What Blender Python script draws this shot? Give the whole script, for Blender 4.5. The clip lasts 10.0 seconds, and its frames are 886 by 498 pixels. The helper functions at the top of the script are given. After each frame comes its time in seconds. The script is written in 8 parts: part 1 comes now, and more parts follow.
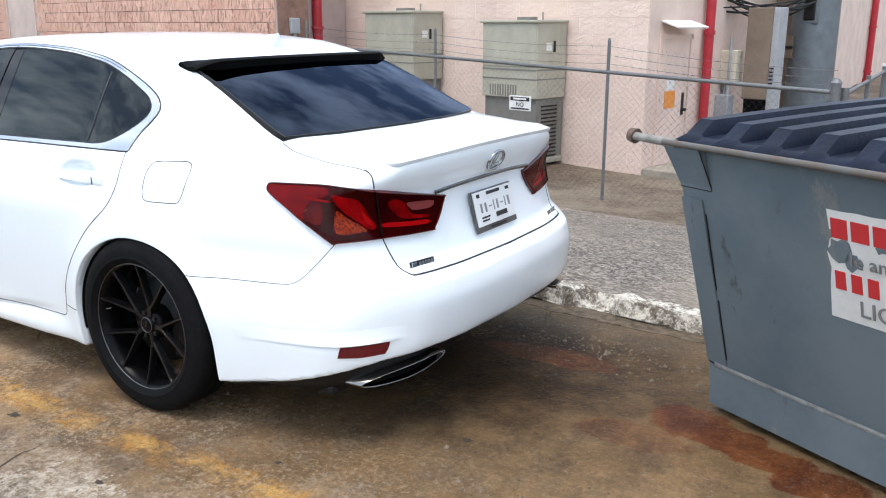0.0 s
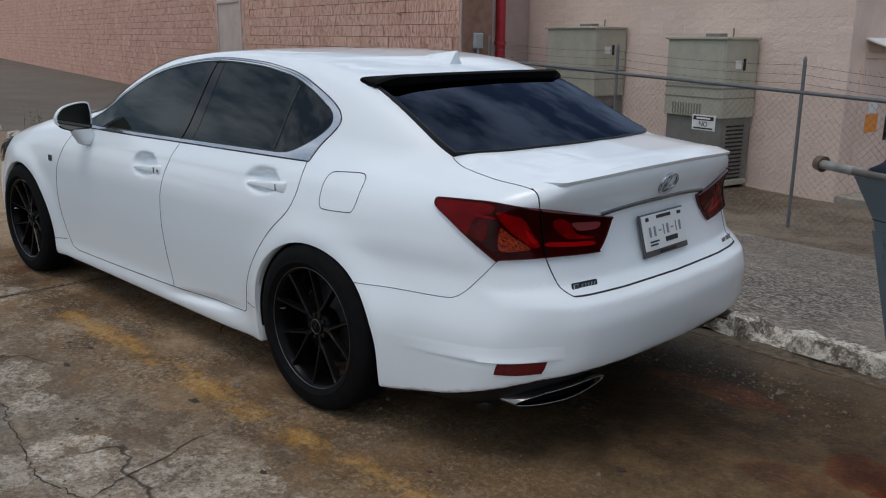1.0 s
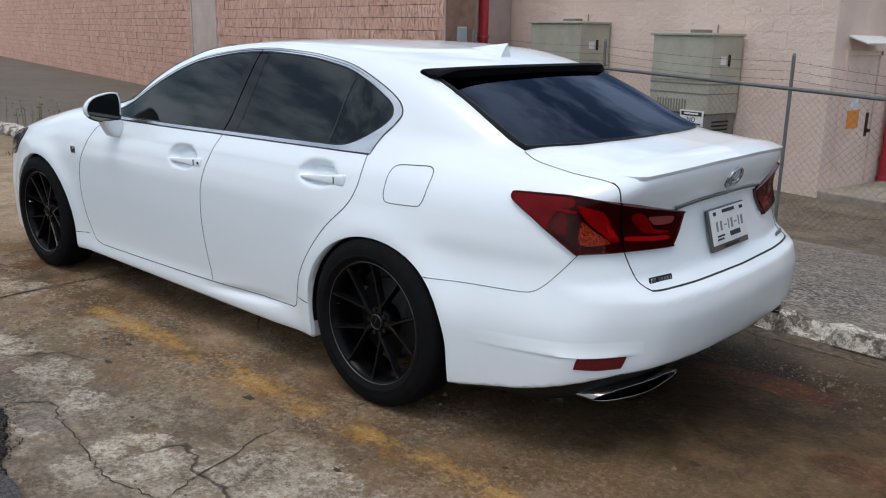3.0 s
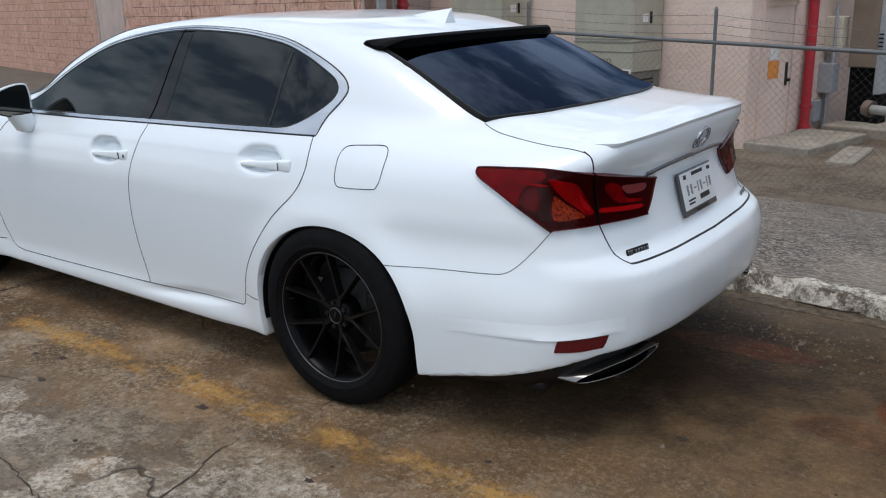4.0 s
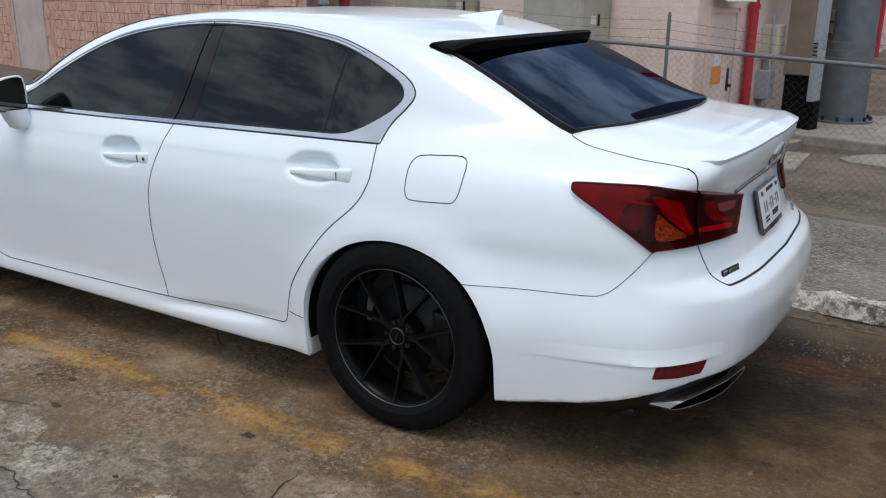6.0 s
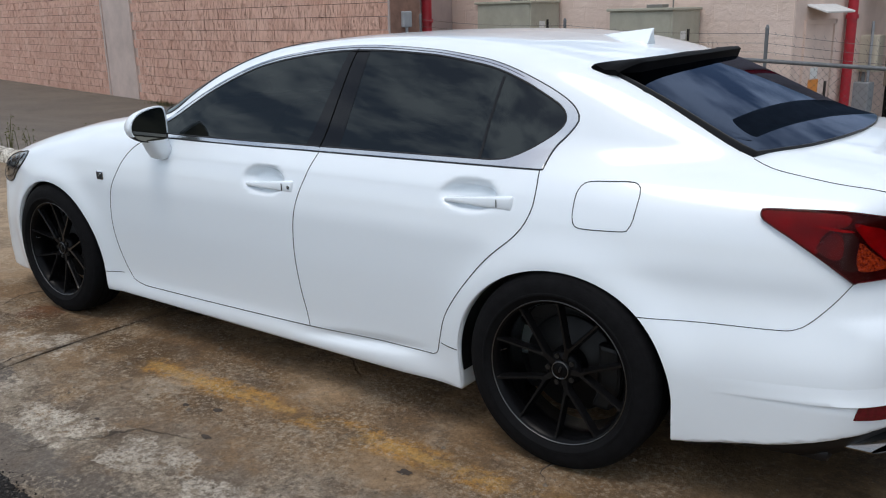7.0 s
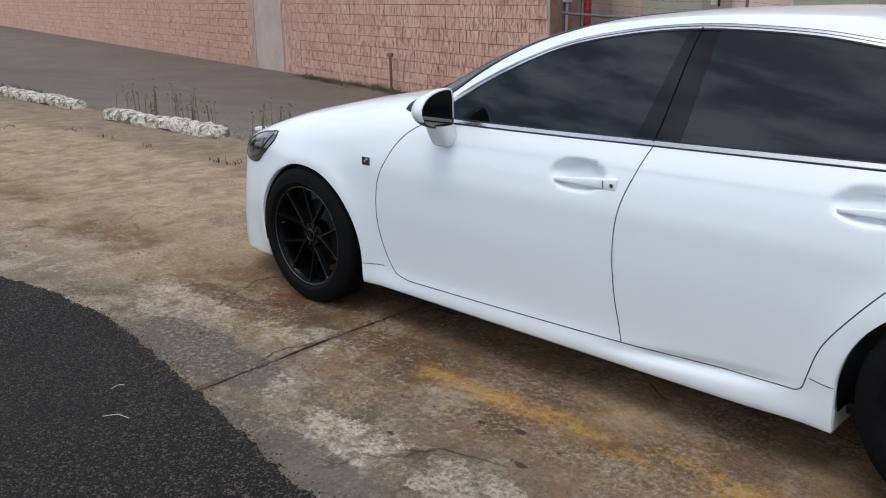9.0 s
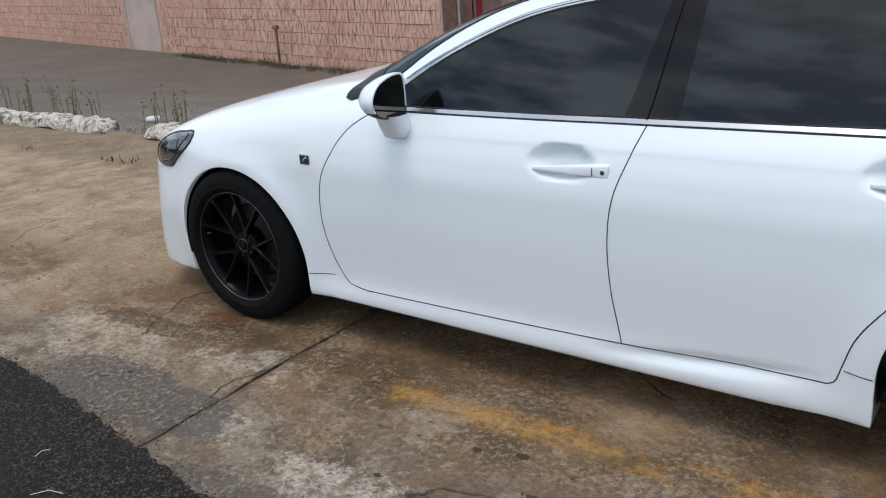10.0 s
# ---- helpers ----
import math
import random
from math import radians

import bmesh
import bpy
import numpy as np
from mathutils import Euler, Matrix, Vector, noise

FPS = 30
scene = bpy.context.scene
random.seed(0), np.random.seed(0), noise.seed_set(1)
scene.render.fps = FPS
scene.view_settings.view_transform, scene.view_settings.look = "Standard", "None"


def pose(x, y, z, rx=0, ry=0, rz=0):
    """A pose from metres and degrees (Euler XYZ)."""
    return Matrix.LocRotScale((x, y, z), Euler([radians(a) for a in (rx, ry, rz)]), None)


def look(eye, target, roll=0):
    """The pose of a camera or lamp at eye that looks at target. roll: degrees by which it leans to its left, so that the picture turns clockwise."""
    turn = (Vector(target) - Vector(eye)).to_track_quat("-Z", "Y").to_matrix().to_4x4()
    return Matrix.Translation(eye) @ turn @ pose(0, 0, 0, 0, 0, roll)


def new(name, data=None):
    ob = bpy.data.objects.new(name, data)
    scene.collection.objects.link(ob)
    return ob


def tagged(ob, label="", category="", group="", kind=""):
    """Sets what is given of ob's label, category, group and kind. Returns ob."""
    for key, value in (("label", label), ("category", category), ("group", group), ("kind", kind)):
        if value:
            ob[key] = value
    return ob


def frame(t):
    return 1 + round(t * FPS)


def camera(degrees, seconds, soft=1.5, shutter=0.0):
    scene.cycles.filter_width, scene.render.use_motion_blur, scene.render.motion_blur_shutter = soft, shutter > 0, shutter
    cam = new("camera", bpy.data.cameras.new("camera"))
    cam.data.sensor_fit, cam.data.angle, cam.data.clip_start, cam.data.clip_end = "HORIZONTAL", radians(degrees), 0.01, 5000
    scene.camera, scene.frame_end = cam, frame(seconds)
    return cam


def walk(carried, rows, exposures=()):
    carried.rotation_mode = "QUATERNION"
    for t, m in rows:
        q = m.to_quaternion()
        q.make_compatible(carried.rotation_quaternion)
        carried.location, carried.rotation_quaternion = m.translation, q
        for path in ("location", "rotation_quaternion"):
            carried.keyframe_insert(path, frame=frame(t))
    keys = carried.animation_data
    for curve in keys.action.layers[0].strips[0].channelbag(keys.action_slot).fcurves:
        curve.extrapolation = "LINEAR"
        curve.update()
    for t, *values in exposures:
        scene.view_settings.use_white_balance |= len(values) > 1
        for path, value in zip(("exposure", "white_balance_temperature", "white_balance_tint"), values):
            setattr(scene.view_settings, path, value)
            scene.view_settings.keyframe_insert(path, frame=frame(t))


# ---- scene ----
cam = camera(54.8, 10.0, soft=1.1)
PATH = [
    (0, (-2.545, 2.831, 1.424), (-1.509, 1.199, 0.911), 0.0),
    (0.5, (-2.487, 2.835, 1.429), (-1.269, 1.33, 0.926), 0.1),
    (1, (-2.564, 2.811, 1.438), (-1.211, 1.42, 0.955), 0.4),
    (1.5, (-2.61, 2.836, 1.412), (-1.176, 1.543, 0.889), 0.9),
    (2, (-2.49, 2.971, 1.419), (-1.023, 1.694, 0.951), 1.2),
    (2.5, (-2.372, 3.054, 1.426), (-0.987, 1.685, 0.97), 1.7),
    (2.7, (-2.34, 3.056, 1.428), (-1.001, 1.649, 0.952), 1.8),
    (3.8, (-2.084, 2.958, 1.419), (-0.887, 1.451, 0.877), -1.8),
    (4, (-2.054, 2.951, 1.416), (-0.898, 1.419, 0.854), -1.7),
    (4.5, (-1.93, 3.01, 1.395), (-0.967, 1.355, 0.818), -1.3),
    (5, (-1.752, 3.107, 1.404), (-0.904, 1.39, 0.827), -1.2),
    (5.2, (-1.7, 3.118, 1.401), (-0.847, 1.406, 0.815), -0.8),
    (6.3, (-1.446, 3.048, 1.449), (-0.399, 1.441, 0.882), -0.5),
    (6.5, (-1.392, 3.026, 1.431), (-0.32, 1.435, 0.866), -1.5),
    (7, (-1.203, 3.155, 1.447), (-0.068, 1.597, 0.916), -1.3),
    (7.5, (-1.044, 3.263, 1.447), (0.201, 1.794, 0.91), -0.7),
    (8, (-0.84, 3.266, 1.45), (0.513, 1.895, 0.911), -2.2),
    (8.5, (-0.618, 3.282, 1.458), (0.774, 1.951, 0.918), -1.8),
    (9, (-0.365, 3.316, 1.454), (0.961, 1.936, 0.876), -1.0),
    (9.5, (-0.145, 3.299, 1.46), (1.091, 1.855, 0.836), -2.2),
    (10, (0.081, 3.168, 1.482), (1.212, 1.658, 0.818), -4.0),
]
EXPOSURES = [(0.0, 1.3), (0.25, 0.86), (0.5, 0.42), (1.0, -0.12), (1.5, -0.32), (2.0, 0.18), (2.5, 0.34), (3.2, 0.32), (5.0, 0.33), (7.5, 0.33), (9.0, 0.42), (10.0, 0.44)]
walk(cam, [(t, look(eye, target, roll)) for t, eye, target, roll in PATH], EXPOSURES)

# ---- world and light ----
def build_world():
    w = bpy.data.worlds.new("sky")
    scene.world = w
    w.use_nodes = True
    nt = w.node_tree
    nt.nodes.clear()
    out = nt.nodes.new("ShaderNodeOutputWorld")
    bg = nt.nodes.new("ShaderNodeBackground")
    sky = nt.nodes.new("ShaderNodeTexSky")
    sky.sky_type = "NISHITA"
    sky.sun_disc = False
    sky.sun_elevation, sky.sun_rotation = radians(71), radians(SUN_AZ)
    sky.air_density, sky.dust_density = 1.2, 2.5
    co = nt.nodes.new("ShaderNodeTexCoord")
    mp = nt.nodes.new("ShaderNodeMapping")
    mp.inputs["Scale"].default_value = (1.0, 1.0, 2.6)
    n1 = nt.nodes.new("ShaderNodeTexNoise")
    n1.inputs["Scale"].default_value, n1.inputs["Detail"].default_value, n1.inputs["Roughness"].default_value = 5.6, 10, 0.60
    ramp = nt.nodes.new("ShaderNodeValToRGB")
    ramp.color_ramp.elements[0].position, ramp.color_ramp.elements[1].position = 0.43, 0.60
    ramp.color_ramp.elements[0].color, ramp.color_ramp.elements[1].color = (0.06, 0.06, 0.06, 1), (1, 1, 1, 1)
    cl = nt.nodes.new("ShaderNodeMix")
    cl.data_type = "RGBA"
    cl.inputs[7].default_value = CLOUD
    nt.links.new(co.outputs["Generated"], mp.inputs["Vector"])
    nt.links.new(mp.outputs[0], n1.inputs["Vector"])
    nt.links.new(n1.outputs["Fac"], ramp.inputs["Fac"])
    nt.links.new(ramp.outputs["Color"], cl.inputs[0])
    nt.links.new(sky.outputs[0], cl.inputs[6])
    nt.links.new(cl.outputs[2], bg.inputs["Color"])
    bg.inputs["Strength"].default_value = SKY
    nt.links.new(bg.outputs[0], out.inputs["Surface"])


SUN_AZ, SKY, CLOUD = 0.0, 0.098, (9.4, 10.4, 11.6, 1)
build_world()
sun = new("sun", bpy.data.lights.new("sun", "SUN"))
sun.data.energy, sun.data.angle, sun.data.color = 0.85, radians(26), (1.0, 0.96, 0.92)
sun.matrix_world = look((0.0, 10.3, 30.0), (0, 0, 0))


# ---- materials ----
def mat(name, color, rough=0.6, metal=0.0, vary=0.0, scale=6.0, bump=0.0, bscale=80.0, coat=0.0, spec=0.5, dark=None, detail=6):
    m = bpy.data.materials.new(name)
    m.use_nodes = True
    nt = m.node_tree
    b = nt.nodes["Principled BSDF"]
    b.inputs["Base Color"].default_value = (*color, 1)
    b.inputs["Roughness"].default_value, b.inputs["Metallic"].default_value = rough, metal
    b.inputs["Coat Weight"].default_value, b.inputs["Coat Roughness"].default_value = coat, 0.03
    b.inputs["Specular IOR Level"].default_value = spec
    co = nt.nodes.new("ShaderNodeTexCoord")
    if vary:
        n = nt.nodes.new("ShaderNodeTexNoise")
        n.inputs["Scale"].default_value, n.inputs["Detail"].default_value, n.inputs["Roughness"].default_value = scale, detail, 0.65
        r = nt.nodes.new("ShaderNodeValToRGB")
        lo = dark or tuple(c * (1 - vary) for c in color)
        r.color_ramp.elements[0].color, r.color_ramp.elements[1].color = (*lo, 1), (*[min(1, c * (1 + vary * 0.4)) for c in color], 1)
        r.color_ramp.elements[0].position, r.color_ramp.elements[1].position = 0.32, 0.68
        nt.links.new(co.outputs["Object"], n.inputs["Vector"])
        nt.links.new(n.outputs["Fac"], r.inputs["Fac"])
        nt.links.new(r.outputs["Color"], b.inputs["Base Color"])
    if bump:
        n2 = nt.nodes.new("ShaderNodeTexNoise")
        n2.inputs["Scale"].default_value, n2.inputs["Detail"].default_value = bscale, 5
        bp = nt.nodes.new("ShaderNodeBump")
        bp.inputs["Strength"].default_value, bp.inputs["Distance"].default_value = bump, 0.01
        nt.links.new(co.outputs["Object"], n2.inputs["Vector"])
        nt.links.new(n2.outputs["Fac"], bp.inputs["Height"])
        nt.links.new(bp.outputs["Normal"], b.inputs["Normal"])
    return m


def glass_mat(name, tint, gloss_rough=0.0, film=(1.0, 1.0, 1.0), ior=1.85):
    """Tinted glass: light passes coloured, the surface mirrors by its angle."""
    m = bpy.data.materials.new(name)
    m.use_nodes = True
    nt = m.node_tree
    nt.nodes.clear()
    out = nt.nodes.new("ShaderNodeOutputMaterial")
    tr = nt.nodes.new("ShaderNodeBsdfTransparent")
    tr.inputs["Color"].default_value = (*tint, 1)
    gl = nt.nodes.new("ShaderNodeBsdfGlossy")
    gl.inputs["Roughness"].default_value = gloss_rough
    gl.inputs["Color"].default_value = (*film, 1)
    lw = nt.nodes.new("ShaderNodeLayerWeight")
    lw.inputs["Blend"].default_value = 0.5
    pw = nt.nodes.new("ShaderNodeMath")
    pw.operation = "POWER"
    pw.inputs[1].default_value = 5.0
    nt.links.new(lw.outputs["Facing"], pw.inputs[0])
    fr = nt.nodes.new("ShaderNodeMath")
    fr.operation = "MULTIPLY_ADD"
    f0 = ((ior - 1) / (ior + 1)) ** 2
    fr.inputs[1].default_value, fr.inputs[2].default_value = 1 - f0, f0
    nt.links.new(pw.outputs[0], fr.inputs[0])
    mx = nt.nodes.new("ShaderNodeMixShader")
    nt.links.new(fr.outputs[0], mx.inputs[0])
    nt.links.new(tr.outputs[0], mx.inputs[1])
    nt.links.new(gl.outputs[0], mx.inputs[2])
    nt.links.new(mx.outputs[0], out.inputs["Surface"])
    return m


PAINT = mat("pearl_white_paint", (0.80, 0.855, 0.895), rough=0.35, coat=0.8, spec=0.4)
BLACKTRIM = mat("black_trim", (0.008, 0.008, 0.009), rough=0.45, spec=0.3)
PILLAR = mat("pillar_black", (0.004, 0.004, 0.005), rough=0.07, spec=0.30)
GLOSSBLACK = mat("gloss_black", (0.006, 0.006, 0.007), rough=0.08)
SEAM = mat("panel_gap", (0.02, 0.022, 0.025), rough=0.8)
RUBBER = mat("tyre_rubber", (0.0085, 0.0085, 0.0092), rough=0.72, vary=0.3, scale=30, bump=0.2, bscale=200, spec=0.05)
SPOKE = mat("satin_black_spoke", (0.005, 0.005, 0.0055), rough=0.20, spec=0.26)
RIMBLACK = mat("rim_black", (0.0035, 0.0035, 0.004), rough=0.26, spec=0.09)
TRIMCHROME = mat("bright_trim", (0.58, 0.60, 0.62), rough=0.16, metal=1.0)
DARKCHROME = mat("smoked_chrome", (0.16, 0.17, 0.18), rough=0.15, metal=1.0)
# near-black for gaps and hollows: their shade is put into the colour
CABIN = mat("gap_and_shade_black", (0.004, 0.004, 0.004), rough=0.9, spec=0.1)
CHROME = mat("chrome", (0.75, 0.76, 0.78), rough=0.08, metal=1.0)
DISC = mat("dark_brake_disc", (0.012, 0.012, 0.012), rough=0.5, metal=0.6)
TIPCHROME = mat("exhaust_chrome", (0.22, 0.215, 0.21), rough=0.18, metal=1.0)
LIP = mat("machined_lip", (0.12, 0.12, 0.12), rough=0.35, metal=1.0)
STEEL = mat("brake_steel", (0.055, 0.054, 0.053), rough=0.45, metal=1.0)
GLASS = glass_mat("tinted_glass", (0.035, 0.04, 0.04), film=(0.74, 0.81, 0.82), ior=1.62)
PRIVACY = glass_mat("privacy_glass", (0.006, 0.007, 0.007), film=(0.72, 0.79, 0.80), ior=1.62)
REARGLASS = glass_mat("dark_tinted_glass", (0.004, 0.006, 0.010), film=(0.25, 0.31, 0.44), ior=1.62)
CLEAR = glass_mat("clear_lens", (0.85, 0.87, 0.88), ior=1.5)
REDLENS = glass_mat("red_lens", (0.88, 0.36, 0.36), film=(0.34, 0.30, 0.30), ior=1.42)
REDLAMP = mat("red_reflector", (0.26, 0.003, 0.009), rough=0.25, spec=0.1, vary=0.5, scale=24, detail=1)
DARKRED = mat("dark_red_housing", (0.030, 0.0010, 0.0020), rough=0.3, spec=0.08, vary=0.4, scale=16, detail=1)
AMBER = mat("amber_reflector", (0.34, 0.13, 0.012), rough=0.25, vary=1.0, scale=110, bump=0.6, bscale=160, dark=(0.03, 0.003, 0.001))
REFLECTOR = mat("dark_red_reflector", (0.11, 0.003, 0.009), rough=0.2, coat=0.3, vary=0.35, scale=60)
SPOILERBLACK = mat("satin_black_plastic", (0.003, 0.003, 0.0033), rough=0.6, spec=0.05)
INTERIOR = mat("dark_interior", (0.03, 0.028, 0.027), rough=0.7)
MIRRORG = mat("mirror_glass", (0.16, 0.15, 0.125), rough=0.02, metal=1.0)
PLATE = mat("plate_white", (0.75, 0.76, 0.76), rough=0.5)
INK = mat("black_ink", (0.015, 0.015, 0.016), rough=0.6)


# ---- helpers for building ----
def mesh_object(name, verts, faces, material, parent=None, smooth=False, label="", normals=None):
    me = bpy.data.meshes.new(name)
    me.from_pydata([tuple(v) for v in verts], [], [tuple(f) for f in faces])
    if smooth:
        me.polygons.foreach_set("use_smooth", [True] * len(me.polygons))
    me.materials.append(material)
    me.update()
    if normals is not None:
        me.normals_split_custom_set_from_vertices([tuple(v) for v in normals])
    ob = new(name, me)
    if parent:
        ob.parent = parent
    if label:
        tagged(ob, label)
    return ob


def part(name, bm, material, parent=None, label="", smooth=False):
    me = bpy.data.meshes.new(name)
    bm.to_mesh(me)
    bm.free()
    if smooth:
        me.polygons.foreach_set("use_smooth", [True] * len(me.polygons))
        me.set_sharp_from_angle(angle=radians(38))
    me.materials.append(material)
    ob = new(name, me)
    if parent:
        ob.parent = parent
    if label:
        tagged(ob, label)
    return ob


def empty(name, m=None, **tags):
    ob = new(name)
    ob.empty_display_size = 0.1
    if m is not None:
        ob.matrix_world = m
    return tagged(ob, **tags)


def box_bm(sx, sy, sz, m=None, bevel=0.0, bm=None, seg=2):
    one = bmesh.new()
    bmesh.ops.create_cube(one, size=1, matrix=Matrix.Diagonal((sx, sy, sz, 1)))
    if bevel:
        bmesh.ops.bevel(one, geom=one.edges[:], offset=bevel, segments=seg, profile=0.5, affect="EDGES")
    if m is not None:
        one.transform(m)
    if bm is None:
        return one
    me = bpy.data.meshes.new("tmp")
    one.to_mesh(me)
    one.free()
    bm.from_mesh(me)
    bpy.data.meshes.remove(me)
    return bm


def cyl_bm(r1, r2, depth, m=None, seg=24, bm=None, caps=True):
    b = bm or bmesh.new()
    bmesh.ops.create_cone(b, cap_ends=caps, segments=seg, radius1=r1, radius2=r2, depth=depth, matrix=m or Matrix())
    return b


def bar_m(a, b):
    """The pose of a unit z-bar from a to b, and its length."""
    a, b = Vector(a), Vector(b)
    d = b - a
    return Matrix.Translation((a + b) / 2) @ d.to_track_quat("Z", "Y").to_matrix().to_4x4(), d.length


def rod_bm(a, b, r, seg=10, bm=None):
    m, n = bar_m(a, b)
    return cyl_bm(r, r, n, m, seg, bm)


def tube_bm(points, r, seg=10, bm=None):
    bm = bm or bmesh.new()
    for a, b in zip(points, points[1:]):
        rod_bm(a, b, r, seg, bm)
    return bm


def lathe(profile, seg=48):
    """Rings of (radius, y) turned round the y axis."""
    v, f = [], []
    n = len(profile)
    for i in range(seg):
        a = 2 * math.pi * i / seg
        for r, y in profile:
            v.append((r * math.cos(a), y, r * math.sin(a)))
    for i in range(seg):
        j = (i + 1) % seg
        for k in range(n - 1):
            f.append((i * n + k, i * n + k + 1, j * n + k + 1, j * n + k))
    return v, f


# ---- the sedan's body as a smooth solid ----
def table(xs, ys, n=600):
    """A smooth curve through a few points, as a dense table."""
    xs, ys = np.array(xs, float), np.array(ys, float)
    h = np.diff(xs)
    d = np.diff(ys) / h
    s = np.zeros(len(xs))
    s[0], s[-1] = d[0], d[-1]
    for i in range(1, len(xs) - 1):
        s[i] = 0 if d[i - 1] * d[i] <= 0 else (h[i - 1] + h[i]) / (h[i - 1] / d[i - 1] + h[i] / d[i])
    q = np.linspace(xs[0], xs[-1], n)
    i = np.clip(np.searchsorted(xs, q) - 1, 0, len(xs) - 2)
    t = (q - xs[i]) / h[i]
    y = ((1 + 2 * t) * (1 - t) ** 2 * ys[i] + t * (1 - t) ** 2 * h[i] * s[i] + t * t * (3 - 2 * t) * ys[i + 1] + t * t * (t - 1) * h[i] * s[i + 1])
    k = np.ones(9) / 9
    y[4:-4] = np.convolve(y, k, "valid")
    return lambda v: np.interp(v, q, y)


def smax(a, b, k):
    h = np.clip(0.5 + 0.5 * (a - b) / k, 0, 1)
    return b + (a - b) * h + k * h * (1 - h)


def smin(a, b, k):
    return -smax(-a, -b, k)


SIDE = table([0.1, 0.15, 0.22, 0.30, 0.45, 0.58, 0.70, 0.80, 0.88, 0.94, 0.985, 1.05, 1.2], [0.86, 0.868, 0.876, 0.884, 0.898, 0.907, 0.908, 0.896, 0.872, 0.842, 0.806, 0.75, 0.66])
PLAN_HI = table([-1.3, -0.97, -0.9, -0.81, -0.7, -0.57, -0.4, -0.2, 0, 0.5, 2.4, 2.85, 3.1, 3.3, 3.45, 3.6, 3.8], [-0.5, -0.24, -0.18, -0.13, -0.10, -0.075, -0.05, -0.027, -0.012, 0, 0, -0.005, -0.02, -0.05, -0.09, -0.15, -0.3])
PLAN_LO = table([-1.3, -1.0, -0.95, -0.86, -0.75, -0.6, -0.37, 0, 0.5, 2.4, 2.85, 3.1, 3.3, 3.45, 3.6, 3.8], [-0.5, -0.24, -0.17, -0.085, -0.045, -0.018, 0.004, 0.0, 0, 0, -0.002, -0.010, -0.026, -0.050, -0.095, -0.24])
REAR_Z = table([0.0, 0.2, 0.25, 0.32, 0.40, 0.5, 0.575, 0.605, 0.64, 0.75, 0.82, 0.86, 0.90, 0.93, 0.97, 1.1], [-0.9, -0.97, -1.02, -1.075, -1.10, -1.108, -1.09, -1.05, -1.0, -0.962, -0.95, -0.955, -0.975, -0.99, -1.0, -1.01])
REAR_Y = table([0, 0.3, 0.45, 0.6, 0.667, 0.75, 0.82, 1.0], [0, 0.012, 0.03, 0.065, 0.09, 0.14, 0.2, 0.4])
DECK_X = table([-1.3, -1.0, -0.89, -0.7, -0.54, -0.3, 0.1, 1.5, 2.0, 2.2, 2.45, 2.73, 2.93, 3.06, 3.25, 3.4, 3.55, 3.7, 3.9], [1.005, 1.02, 1.03, 1.05, 1.065, 1.09, 1.14, 1.14, 1.07, 1.042, 1.015, 0.975, 0.935, 0.908, 0.86, 0.812, 0.745, 0.65, 0.45])
DECK_Y = table([0, 0.3, 0.5, 0.6, 0.7, 0.78, 0.9, 1.0], [0, 0.008, 0.028, 0.05, 0.09, 0.135, 0.24, 0.35])
HOOD_Y = table([0, 0.4, 0.6, 0.72, 0.82, 0.9, 1.0], [0, 0.004, 0.012, 0.03, 0.07, 0.13, 0.25])
FRONT_Z = table([0.0, 0.18, 0.3, 0.5, 0.65, 0.75, 0.9], [3.80, 3.80, 3.785, 3.745, 3.72, 3.68, 3.52])
FRONT_Y = table([0, 0.3, 0.5, 0.65, 0.75, 0.82, 0.9, 1.0], [0, -0.015, -0.05, -0.11, -0.18, -0.255, -0.38, -0.6])
ROOF_X = table([-1.3, -0.9, -0.7, -0.6, -0.45, -0.25, -0.05, 0.1, 0.3, 0.6, 0.9, 1.2, 1.4, 1.6, 1.8, 2.04, 2.28, 2.5, 2.7, 3.0], [0.6, 0.90, 1.0, 1.045, 1.11, 1.20, 1.278, 1.320, 1.354, 1.374, 1.380, 1.371, 1.357, 1.335, 1.288, 1.207, 1.10, 0.985, 0.88, 0.7])
ROOF_Y = table([0, 0.3, 0.45, 0.55, 0.62, 0.7, 0.9], [0, 0.003, 0.007, 0.014, 0.031, 0.085, 0.285])
GREEN_X = table([-0.9, -0.6, -0.3, 0, 0.3, 1.2, 1.8, 2.1, 2.5], [-0.26, -0.17, -0.095, -0.035, -0.003, 0.0, -0.002, -0.012, -0.06])
BOTTOM = table([-1.3, -1.05, -0.95, -0.88, -0.8, -0.7, -0.6, -0.37, 0.38, 0.6, 1.4, 2.5, 3.2, 3.4, 3.9], [0.354, 0.347, 0.332, 0.311, 0.287, 0.258, 0.235, 0.197, 0.170, 0.168, 0.174, 0.182, 0.150, 0.130, 0.128])
ARCH = ((0.0, 0.318, 0.383, 0.353), (2.85, 0.318, 0.385, 0.368))
HANDLES = ((1.285, 0.818), (0.318, 0.856))


